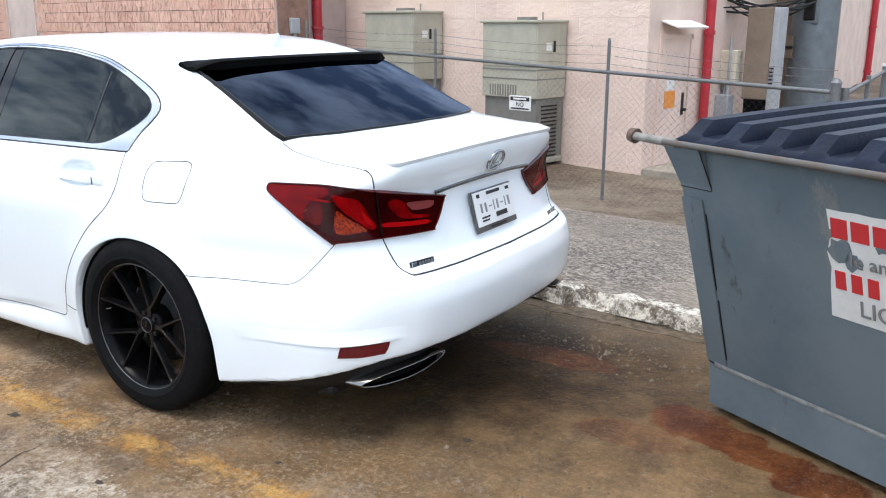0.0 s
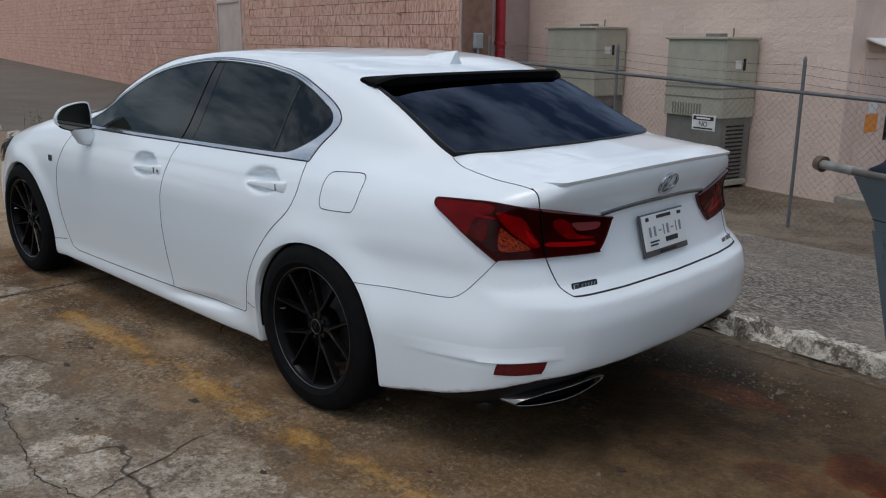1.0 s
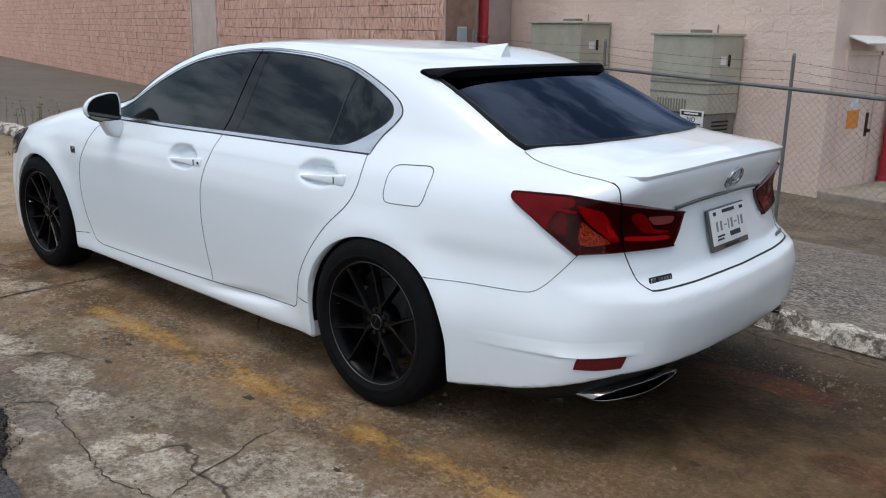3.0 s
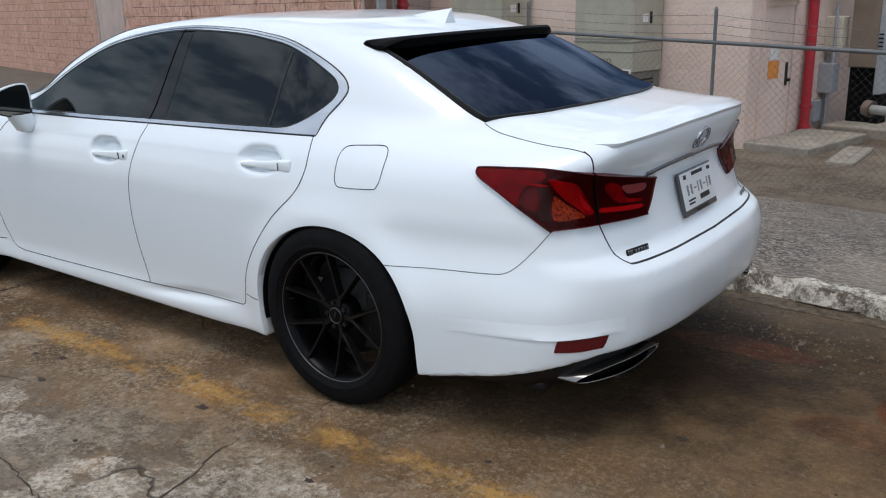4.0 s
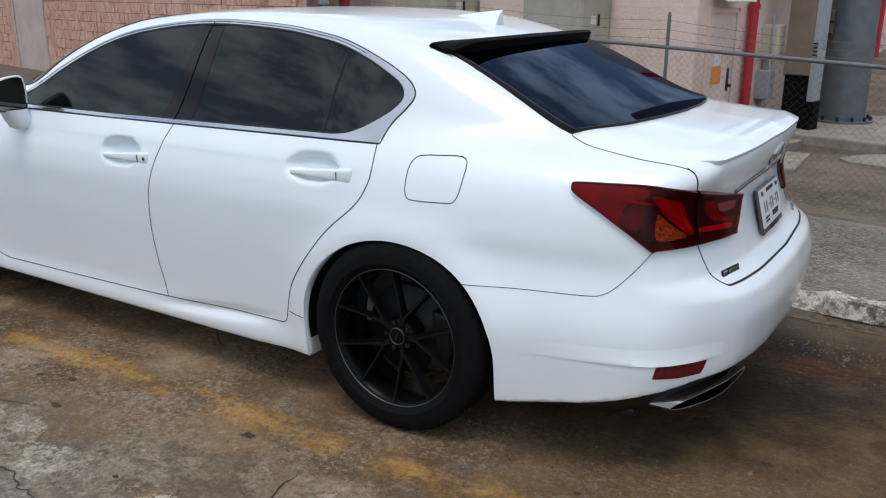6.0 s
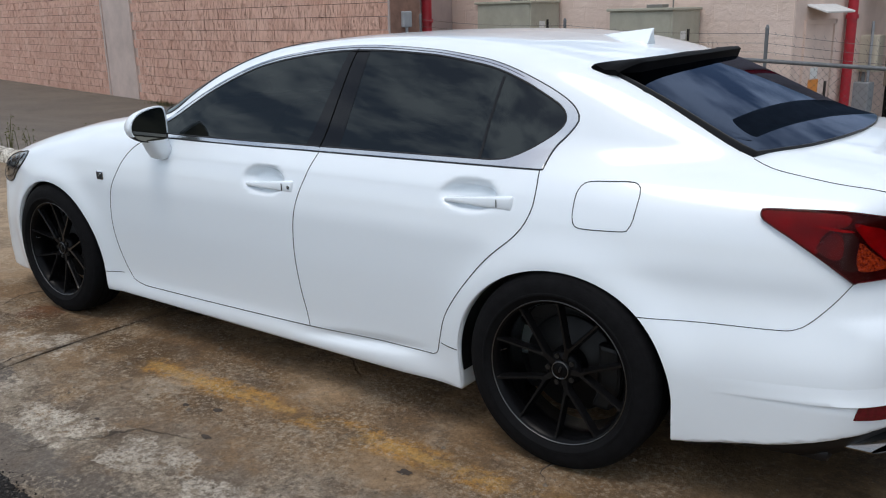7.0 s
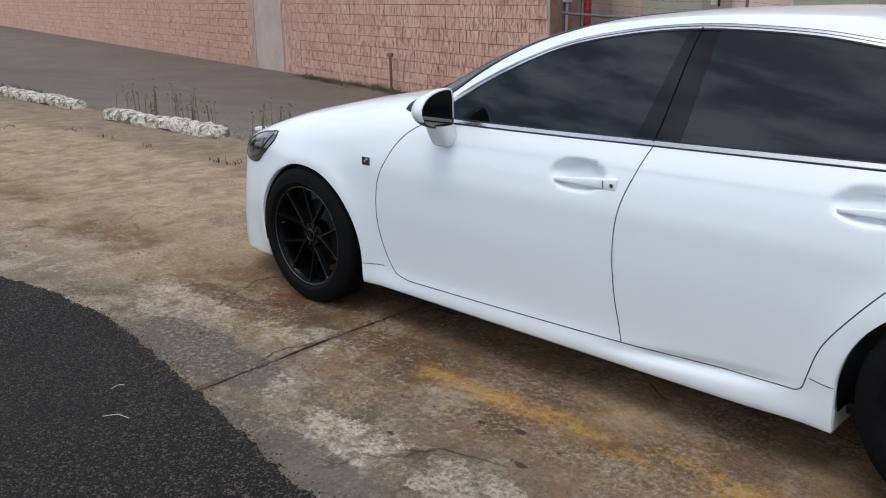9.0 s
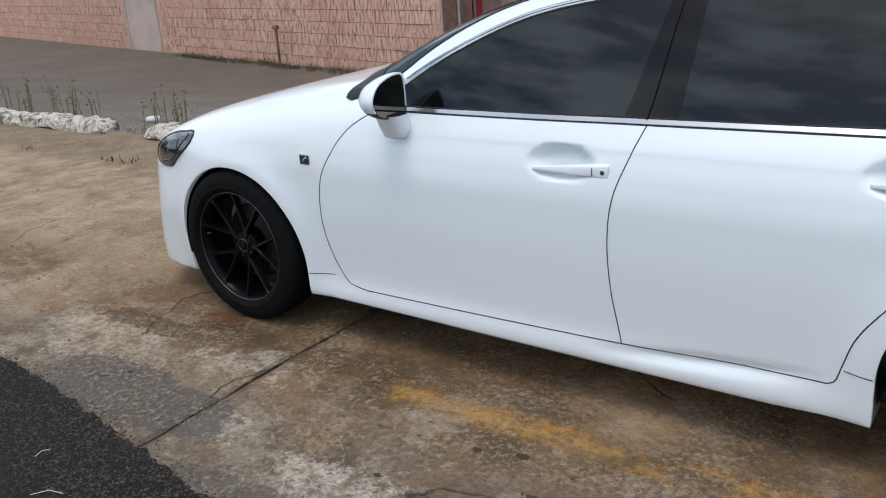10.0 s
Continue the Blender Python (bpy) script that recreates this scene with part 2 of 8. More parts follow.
def solid(x, y, z, arches=True):
    """Signed distance-like field of the body: negative inside."""
    a = np.abs(y)
    lo = np.clip((z - 0.42) / 0.28, 0, 1)
    lo = lo * lo * (3 - 2 * lo)
    w = SIDE(z) + PLAN_LO(x) * (1 - lo) + PLAN_HI(x) * lo
    # flared lips round the wheels and the skirt behind the front wheel
    for cx, cz, rx, rz in ARCH:
        r = np.sqrt(((x - cx) / rx) ** 2 + ((z - cz) / rz) ** 2)
        w = w + 0.020 * np.exp(-(((r - 1.0) / 0.22) ** 2)) * (z < 0.95)
    w = w + 0.016 * np.exp(-(((z - 0.2) / 0.06) ** 2)) * np.clip((x - 0.35) / 0.3, 0, 1) * np.clip((2.6 - x) / 0.3, 0, 1)
    # hollow under the sill's lip ahead of the rear wheel
    zc = 0.232 + 0.05 * np.clip((1.15 - x) / 0.6, 0, 1)
    w = w - 0.016 * np.exp(-(((z - zc) / 0.022) ** 2)) * np.clip((1.25 - x) / 0.35, 0, 1) * np.clip((x - 0.50) / 0.25, 0, 1)
    # crease of the rear bumper corner
    fold = np.clip((0.403 + 0.04 * (x + 0.85) - z) / 0.06 + 0.5, 0, 1)
    w = w + 0.010 * fold * np.clip((-0.50 - x) / 0.30, 0, 1)
    for hx, hz in HANDLES:
        e = ((x - hx - 0.032) / 0.100) ** 2 + ((z - hz - 0.014) / 0.047) ** 2
        w = w - 0.046 * np.exp(-e * e * e)
    side = a - w
    rear = (REAR_Z(z) + REAR_Y(a)) - x
    front = x - (FRONT_Z(z) + FRONT_Y(a))
    hood = np.clip((x - 1.2) / 0.6, 0, 1)
    top = z - (DECK_X(x) - (DECK_Y(a) * (1 - hood) + HOOD_Y(a) * hood))
    f = smax(side, smax(rear, front, 0.02), 0.07)
    f = smax(f, top * 0.9, 0.05)
    f = smax(f, BOTTOM(x) - z, 0.012)
    g = (a - (0.803 - 0.5 * (z - 0.98)) - GREEN_X(x)) * 0.9
    bow = np.where(x < 0.7, -0.20, 0.32) * a * a * np.clip(np.abs(x - 0.7) / 0.5, 0, 1)
    roof = (z - (ROOF_X(x + bow) - ROOF_Y(a))) * 0.9
    cab = smax(smax(g, roof, 0.06), 0.9 - z, 0.01)
    f = smin(f, cab, 0.035)
    if arches:
        for cx, cz, rx, rz in ARCH:
            r = (np.sqrt(((x - cx) / rx) ** 2 + ((np.maximum(z, cz - 0.0) - cz) / rz) ** 2) - 1.0) * 0.37
            f = smax(f, -np.maximum(r, 0.62 - a), 0.006)
    return f


def gradient(x, y, z, e=0.003):
    g = np.stack([solid(x + e, y, z) - solid(x - e, y, z), solid(x, y + e, z) - solid(x, y - e, z), solid(x, y, z + e) - solid(x, y, z - e)], -1)
    return g / np.maximum(np.linalg.norm(g, axis=-1, keepdims=True), 1e-9)


def skin(step=0.016):
    """Vertices, quads and normals of the body's surface, by dual contouring on a grid."""
    gx = np.arange(-1.20, 3.92, step)
    gy = (np.arange(124) - 61.5) * step
    gz = np.arange(0.088, 1.50, step)
    X, Y, Z = np.meshgrid(gx, gy, gz, indexing="ij")
    F = solid(X, Y, Z)
    S = F < 0
    nx, ny, nz = (n - 1 for n in F.shape)
    acc = np.zeros((nx, ny, nz, 3))
    cnt = np.zeros((nx, ny, nz))
    for ax in range(3):
        sl0 = [slice(None)] * 3
        sl1 = [slice(None)] * 3
        sl0[ax], sl1[ax] = slice(0, -1), slice(1, None)
        f0, f1 = F[tuple(sl0)], F[tuple(sl1)]
        cross = S[tuple(sl0)] != S[tuple(sl1)]
        idx = np.argwhere(cross)
        t = f0[cross] / (f0[cross] - f1[cross])
        p = idx.astype(float)
        p[:, ax] += t
        o1, o2 = [k for k in range(3) if k != ax]
        for d1 in (0, -1):
            for d2 in (0, -1):
                c = idx.copy()
                c[:, o1] += d1
                c[:, o2] += d2
                ok = (c >= 0).all(1) & (c[:, 0] < nx) & (c[:, 1] < ny) & (c[:, 2] < nz)
                np.add.at(acc, tuple(c[ok].T), p[ok])
                np.add.at(cnt, tuple(c[ok].T), 1)
    has = cnt > 0
    num = np.full(has.shape, -1)
    num[has] = np.arange(has.sum())
    v = acc[has] / cnt[has][:, None] * step + np.array([gx[0], gy[0], gz[0]])
    quads = []
    for ax in range(3):
        sl0 = [slice(None)] * 3
        sl1 = [slice(None)] * 3
        sl0[ax], sl1[ax] = slice(0, -1), slice(1, None)
        a, b = S[tuple(sl0)], S[tuple(sl1)]
        idx = np.argwhere(a != b)
        flip = a[a != b]
        o1, o2 = [k for k in range(3) if k != ax]
        ok = (idx[:, o1] > 0) & (idx[:, o2] > 0)
        idx, flip = idx[ok], flip[ok]
        cs = []
        for d1, d2 in ((0, 0), (-1, 0), (-1, -1), (0, -1)):
            c = idx.copy()
            c[:, o1] += d1
            c[:, o2] += d2
            cs.append(num[tuple(c.T)])
        q = np.stack(cs, 1)
        rev = flip if ax != 1 else ~flip
        q[~rev] = q[~rev][:, ::-1]
        quads.append(q)
    q = np.concatenate(quads)
    for _ in range(3):
        g = gradient(*v.T)
        f = solid(*v.T)
        v = v - g * np.clip(f, -0.01, 0.01)[:, None]
    return v, q, gradient(*v.T)


def on_side(x, z, lift=0.0):
    x, z = np.asarray(x, float), np.asarray(z, float)
    lo, hi = np.full(x.shape, 0.2), np.full(x.shape, 1.05)
    for _ in range(26):
        mid = (lo + hi) / 2
        inside = solid(x, mid, z, False) < 0
        lo, hi = np.where(inside, mid, lo), np.where(inside, hi, mid)
    p = np.stack([x, lo, z], -1)
    return p + gradient(*p.T).reshape(p.shape) * lift if lift else p


def on_rear(y, z, lift=0.0):
    y, z = np.asarray(y, float), np.asarray(z, float)
    lo, hi = np.full(y.shape, -1.3), np.full(y.shape, -0.2)
    for _ in range(26):
        mid = (lo + hi) / 2
        inside = solid(mid, y, z, False) < 0
        hi, lo = np.where(inside, mid, hi), np.where(inside, lo, mid)
    p = np.stack([hi, y, z], -1)
    return p + gradient(*p.T).reshape(p.shape) * lift if lift else p


def on_top(x, y, lift=0.0):
    x, y = np.asarray(x, float), np.asarray(y, float)
    lo, hi = np.full(x.shape, 0.5), np.full(x.shape, 1.6)
    for _ in range(26):
        mid = (lo + hi) / 2
        inside = solid(x, y, mid, False) < 0
        lo, hi = np.where(inside, mid, lo), np.where(inside, hi, mid)
    p = np.stack([x, y, lo], -1)
    return p + gradient(*p.T).reshape(p.shape) * lift if lift else p


def on_corner(s, z, lift=0.0):
    """The rear left corner seen from 45 degrees; s = (x + y) / sqrt 2."""
    s, z = np.asarray(s, float), np.asarray(z, float)
    lo, hi = np.full(s.shape, 0.2), np.full(s.shape, 1.8)
    for _ in range(26):
        mid = (lo + hi) / 2
        inside = solid((s - mid) / 2 ** 0.5, (s + mid) / 2 ** 0.5, z, False) < 0
        lo, hi = np.where(inside, mid, lo), np.where(inside, hi, mid)
    p = np.stack([(s - lo) / 2 ** 0.5, (s + lo) / 2 ** 0.5, z], -1)
    return p + gradient(*p.T).reshape(p.shape) * lift if lift else p


def dense(poly, step=0.012, closed=False, smooth=True):
    """A smooth line through the points of a drawn outline."""
    p = np.array(poly, float)
    n = len(p)
    out = []
    for i in range(n if closed else n - 1):
        p1, p2 = p[i], p[(i + 1) % n]
        p0 = p[i - 1] if closed or i > 0 else 2 * p1 - p2
        p3 = p[(i + 2) % n] if closed or i + 2 < n else 2 * p2 - p1
        k = max(2, int(np.linalg.norm(p2 - p1) / step))
        t = np.arange(k)[:, None] / k
        if smooth:
            out.append(0.5 * (2 * p1 + (p2 - p0) * t + (2 * p0 - 5 * p1 + 4 * p2 - p3) * t ** 2 + (3 * p1 - p0 - 3 * p2 + p3) * t ** 3))
        else:
            out.append(p1 + (p2 - p1) * t)
    if not closed:
        out.append(p[-1:])
    return np.concatenate(out)


def offset(line, dist):
    """The closed outline moved inwards by dist."""
    d = np.roll(line, -1, 0) - np.roll(line, 1, 0)
    d = d / np.maximum(np.linalg.norm(d, axis=1, keepdims=True), 1e-9)
    nrm = np.stack([-d[:, 1], d[:, 0]], 1)
    area = np.sum(line[:, 0] * np.roll(line[:, 1], -1) - line[:, 1] * np.roll(line[:, 0], -1))
    return line + nrm * dist * (1 if area > 0 else -1)


def inside_poly(px, pz, poly):
    c = np.zeros(px.shape, bool)
    n = len(poly)
    for i in range(n):
        (x1, z1), (x2, z2) = poly[i], poly[i - 1]
        if z1 != z2:
            c ^= ((z1 > pz) != (z2 > pz)) & (px < (x2 - x1) * (pz - z1) / (z2 - z1) + x1)
    return c


def ribbon(name, line, proj, width, lift, material, parent, side=1, closed=False, label="", base=-0.004):
    """A raised strip along a drawn line on the body; side -1 mirrors it to the other flank."""
    ln = np.array(line, float)
    nxt, prv = np.roll(ln, -1, 0), np.roll(ln, 1, 0)
    if not closed:
        nxt[-1], prv[0] = ln[-1], ln[0]
    d = nxt - prv
    d /= np.maximum(np.linalg.norm(d, axis=1, keepdims=True), 1e-9)
    nrm = np.stack([-d[:, 1], d[:, 0]], 1)
    rows = []
    for off, lf in ((-0.5, base), (-0.5, lift * 0.6), (-0.3, lift), (0.3, lift), (0.5, lift * 0.6), (0.5, base)):
        q = ln + nrm * off * width
        rows.append(proj(q[:, 0], q[:, 1], lf))
    v = np.stack(rows, 1)
    if side < 0:
        v = v * np.array([1, -1, 1])
    n, m = v.shape[:2]
    f = []
    for i in range(n if closed else n - 1):
        j = (i + 1) % n
        for k in range(m - 1):
            q = (i * m + k, j * m + k, j * m + k + 1, i * m + k + 1)
            f.append(q if side > 0 else q[::-1])
    return mesh_object(name, v.reshape(-1, 3), f, material, parent, True, label)


def fold(name, line, width, lift, material, parent, side=1):
    """A pressed fold round the rear corner: it swells down to a sharp lower edge and fades at both ends."""
    ln = np.array(line, float)
    t = np.linspace(0, 1, len(ln))
    ramp = np.clip(t / 0.55, 0, 1) ** 1.3 * np.clip((1 - t) / 0.15, 0, 1)
    rows = []
    for off, k in ((1.0, 0.0), (0.75, 0.05), (0.45, 0.28), (0.2, 0.65), (0.02, 1.0), (0.0, 0.9), (0.015, -0.8)):
        p = on_corner(ln[:, 0], ln[:, 1] + off * width)
        rows.append(p + gradient(*p.T) * (lift * k * ramp + (0.0003 if 0 < k else -0.0015))[:, None])
    v = np.stack(rows, 1) * np.array([1, side, 1])
    n, m = v.shape[:2]
    f = [(i * m + k, (i + 1) * m + k, (i + 1) * m + k + 1, i * m + k + 1) for i in range(n - 1) for k in range(m - 1)]
    ob = mesh_object(name, v.reshape(-1, 3), [q[::-1] for q in f] if side < 0 else f, material, parent, True)
    ob.data.set_sharp_from_angle(angle=radians(40))
    return ob


def patch(name, poly, proj, lift, material, parent, side=1, step=0.014, label="", thick=0.004, hole=None, facing=None):
    """A sheet that covers a drawn outline on the body, with its edge turned in."""
    b = bmesh.new()
    pts = np.array(poly, float)
    es = []
    for loop in [pts] if hole is None else [pts, np.array(hole, float)]:
        vs = [b.verts.new((p[0], p[1], 0)) for p in loop]
        es += [b.edges.new((vs[i], vs[(i + 1) % len(vs)])) for i in range(len(vs))]
    bmesh.ops.triangle_fill(b, edges=es, use_beauty=True, use_dissolve=False)
    lo, hi = pts.min(0), pts.max(0)
    for ax in (0, 1):
        c = lo[ax] + step
        while c < hi[ax]:
            co, no = [0, 0, 0], [0, 0, 0]
            co[ax], no[ax] = c, 1
            bmesh.ops.bisect_plane(b, geom=b.verts[:] + b.edges[:] + b.faces[:], dist=1e-5, plane_co=co, plane_no=no)
            c += step
    b.verts.index_update()
    q = np.array([v.co[:2] for v in b.verts])
    top = proj(q[:, 0], q[:, 1], lift)
    bot = proj(q[:, 0], q[:, 1], lift - thick)
    n = len(q)
    faces = [[v.index for v in f.verts] for f in b.faces]
    rim = [(e.verts[0].index, e.verts[1].index) for e in b.edges if len(e.link_faces) == 1]
    b.free()
    v = np.concatenate([top, bot])
    if side < 0:
        v = v * np.array([1, -1, 1])
    f = []
    for fc in faces:
        loop = v[fc]
        area = sum(np.cross(loop[k] - loop[0], loop[k + 1] - loop[0]) for k in range(1, len(fc) - 1))
        if np.dot(area, v[fc[0]] - v[fc[0] + n]) < 0:
            fc = fc[::-1]
        f.append(fc)
    f += [(i, j, j + n, i + n) for i, j in rim]
    up = v[:n] - v[n:]
    up = up / np.maximum(np.linalg.norm(up, axis=1, keepdims=True), 1e-9)
    if facing is not None:
        up = facing(q[:, 0], q[:, 1]) * np.array([1, side, 1])
    return mesh_object(name, v, f, material, parent, True, label, np.concatenate([up, up]))


def pane_facing(x, z):
    """Where an evenly curved side window looks."""
    e = 0.15
    n = np.stack([-(GREEN_X(x + e) - GREEN_X(x - e)) / (2 * e), np.ones(len(x)), 0.47 + 0.30 * (z - 1.1)], -1)
    return n / np.linalg.norm(n, axis=1, keepdims=True)


def screen_facing(x, y):
    """Where the evenly curved rear window looks."""
    n = np.stack([-0.42 + 0.10 * (x + 0.3), 0.11 * y, np.ones(len(x))], -1)
    return n / np.linalg.norm(n, axis=1, keepdims=True)


GREYPEN = mat("pen_strokes", (0.24, 0.24, 0.25), rough=0.6)
BADGE = mat("satin_chrome", (0.40, 0.41, 0.43), rough=0.25, metal=1.0)
# ---- outlines drawn on the body (x forward, z up) ----
TRIM_OUT = np.concatenate([dense([(2.072, 0.951), (2.03, 1.036), (1.84, 1.144), (1.565, 1.255), (1.29, 1.310), (1.0, 1.333), (0.68, 1.322), (0.483, 1.300), (0.376, 1.281), (0.279, 1.253), (0.164, 1.208), (0.089, 1.170), (0.052, 1.140), (0.039, 1.110), (0.060, 1.072), (0.090, 1.034), (0.104, 1.0), (0.110, 0.9655)]), dense([(0.125, 0.9650), (0.35, 0.9635), (1.0, 0.957), (1.6, 0.952), (2.05, 0.9505)])])
DLO = dense([(2.042, 0.967), (2.005, 1.024), (1.828, 1.130), (1.56, 1.241), (1.287, 1.296), (1.0, 1.319), (0.68, 1.308), (0.473, 1.283), (0.359, 1.261), (0.247, 1.224), (0.155, 1.182), (0.101, 1.152), (0.077, 1.122), (0.078, 1.094), (0.107, 1.062), (0.155, 1.028), (0.199, 1.003), (0.246, 0.985), (0.30, 0.9775), (0.367, 0.976), (1.0, 0.9685), (1.6, 0.9635)], closed=True)
GAP_A = dense([(2.10, 0.94), (2.19, 0.885), (2.265, 0.80), (2.335, 0.673), (2.35, 0.508), (2.32, 0.37), (2.275, 0.285), (2.24, 0.262), (2.17, 0.250)], 0.02)
GAP_SILL = dense([(2.17, 0.250), (1.7, 0.253), (1.12, 0.262), (0.8, 0.270), (0.54, 0.278), (0.497, 0.282), (0.478, 0.300), (0.466, 0.345), (0.421, 0.466), (0.28, 0.651), (0.158, 0.764), (0.115, 0.836), (0.108, 0.90), (0.120, 0.972)], 0.02)
GAP_B = dense([(1.055, 0.965), (1.09, 0.87), (1.133, 0.75), (1.15, 0.62), (1.143, 0.45), (1.122, 0.32), (1.112, 0.264)], 0.02)
DOOR_FRONT = np.concatenate([GAP_A, [(1.7, 0.253), (1.118, 0.264)], GAP_B[::-1]])
DOOR_REAR = np.concatenate([GAP_B, [(0.8, 0.27)], GAP_SILL[GAP_SILL[:, 0] < 0.54]])
FUEL = dense([(-0.030, 0.915), (-0.045, 0.938), (-0.075, 0.945), (-0.13, 0.948), (-0.18, 0.950), (-0.208, 0.945), (-0.222, 0.92), (-0.219, 0.85), (-0.208, 0.823), (-0.195, 0.814), (-0.13, 0.810), (-0.07, 0.809), (-0.042, 0.814), (-0.030, 0.838), (-0.028, 0.875)], 0.01, closed=True)
BUMPER_SEAM = dense([(-0.262, 0.573), (-0.45, 0.582), (-0.64, 0.588), (-0.69, 0.595), (-0.725, 0.618), (-0.775, 0.675), (-0.812, 0.728)], 0.015)
LAMP = dense([(0.158, 0.887), (0.153, 0.901), (0.140, 0.9055), (0.075, 0.908), (-0.045, 0.909), (-0.179, 0.8955), (-0.326, 0.860), (-0.440, 0.831), (-0.446, 0.825), (-0.424, 0.765), (-0.396, 0.7235), (-0.385, 0.7200), (-0.205, 0.730), (-0.09, 0.732), (-0.040, 0.7300), (-0.029, 0.7315), (0.047, 0.794), (0.112, 0.846), (0.147, 0.873)], 0.02, closed=True)
HALF_SCREEN = np.concatenate([dense([(-0.035, 0.0), (-0.03, 0.3), (-0.02, 0.576)], 0.04), dense([(-0.10, 0.583), (-0.25, 0.600), (-0.40, 0.616), (-0.492, 0.624)], 0.04), dense([(-0.497, 0.615), (-0.545, 0.55), (-0.600, 0.45), (-0.650, 0.30), (-0.677, 0.12), (-0.682, 0.0)], 0.04)])
REARGLASS_XY = np.concatenate([HALF_SCREEN, HALF_SCREEN[-2:0:-1] * np.array([1, -1])])
SCREEN_XY = dense([(2.40, 0.0), (2.35, 0.35), (2.22, 0.62), (2.14, 0.69), (2.0, 0.66), (1.7, 0.585), (1.5, 0.54), (1.46, 0.3), (1.44, 0.0), (1.46, -0.3), (1.5, -0.54), (1.7, -0.585), (2.0, -0.66), (2.14, -0.69), (2.22, -0.62), (2.35, -0.35)], 0.03, closed=True)
LID_SEAM = dense([(0.614, 0.735), (0.603, 0.685), (0.592, 0.645), (0.585, 0.622), (0.574, 0.609), (0.55, 0.6045), (0.40, 0.604), (0.2, 0.604), (0.0, 0.604)], 0.02)


def on_screen(x, y, lift=0.0):
    """The evenly curved rear window: it keeps its slope up to the edge where the body falls away."""
    x, y = np.asarray(x, float), np.asarray(y, float)
    side = np.interp(-x, [0.02, 0.10, 0.25, 0.40, 0.492, 0.545, 0.60, 0.65, 0.69], [0.576, 0.583, 0.600, 0.616, 0.624, 0.62, 0.60, 0.58, 0.56])
    inner = np.minimum(np.abs(y), side * 0.955)
    p = on_top(np.clip(x, -0.672, None), inner * np.sign(y))
    p[..., 0], p[..., 1] = x, y
    p[..., 2] -= (np.abs(y) - inner) * 0.20 + np.maximum(-0.672 - x, 0) * 0.35
    return p + screen_facing(x, y) * (lift + 0.002)


def true_arches(v, nrm):
    """Draws the verts of each wheel arch's edge onto its true curve."""
    for cx, cz, rx, rz in ARCH:
        dx, dz = v[:, 0] - cx, np.maximum(v[:, 2] - cz, 0)
        r = np.sqrt((dx / rx) ** 2 + (dz / rz) ** 2)
        near = (np.abs(r - 1) * 0.375 < 0.0125) & (v[:, 2] > 0.16) & (np.abs(v[:, 1]) > 0.80)
        px = cx + dx[near] / r[near]
        pz = np.where(v[near, 2] > cz, cz + (v[near, 2] - cz) / r[near], v[near, 2])
        side = np.sign(v[near, 1])
        p = on_side(px, pz)
        edge = np.abs(v[near, 1]) > p[:, 1] - 0.02
        idx = np.where(near)[0][edge]
        v[idx] = np.stack([px, p[:, 1] * side, pz], 1)[edge]
        e = 0.003
        gx = solid(px + e, p[:, 1], pz, False) - solid(px - e, p[:, 1], pz, False)
        gy = solid(px, p[:, 1] + e, pz, False) - solid(px, p[:, 1] - e, pz, False)
        gz = solid(px, p[:, 1], pz + e, False) - solid(px, p[:, 1], pz - e, False)
        g = np.stack([gx, gy * side, gz], 1)
        nrm[idx] = (g / np.maximum(np.linalg.norm(g, axis=1, keepdims=True), 1e-9))[edge]


def clip(poly, a, b):
    """The part of an outline on the left of the line from a to b."""
    out = []
    f = lambda p: (b[0] - a[0]) * (p[1] - a[1]) - (b[1] - a[1]) * (p[0] - a[0])
    for i, p in enumerate(poly):
        q = poly[(i + 1) % len(poly)]
        fp, fq = f(p), f(q)
        if fp >= 0:
            out.append(tuple(p))
        if fp * fq < 0:
            t = fp / (fp - fq)
            out.append((p[0] + (q[0] - p[0]) * t, p[1] + (q[1] - p[1]) * t))
    return out


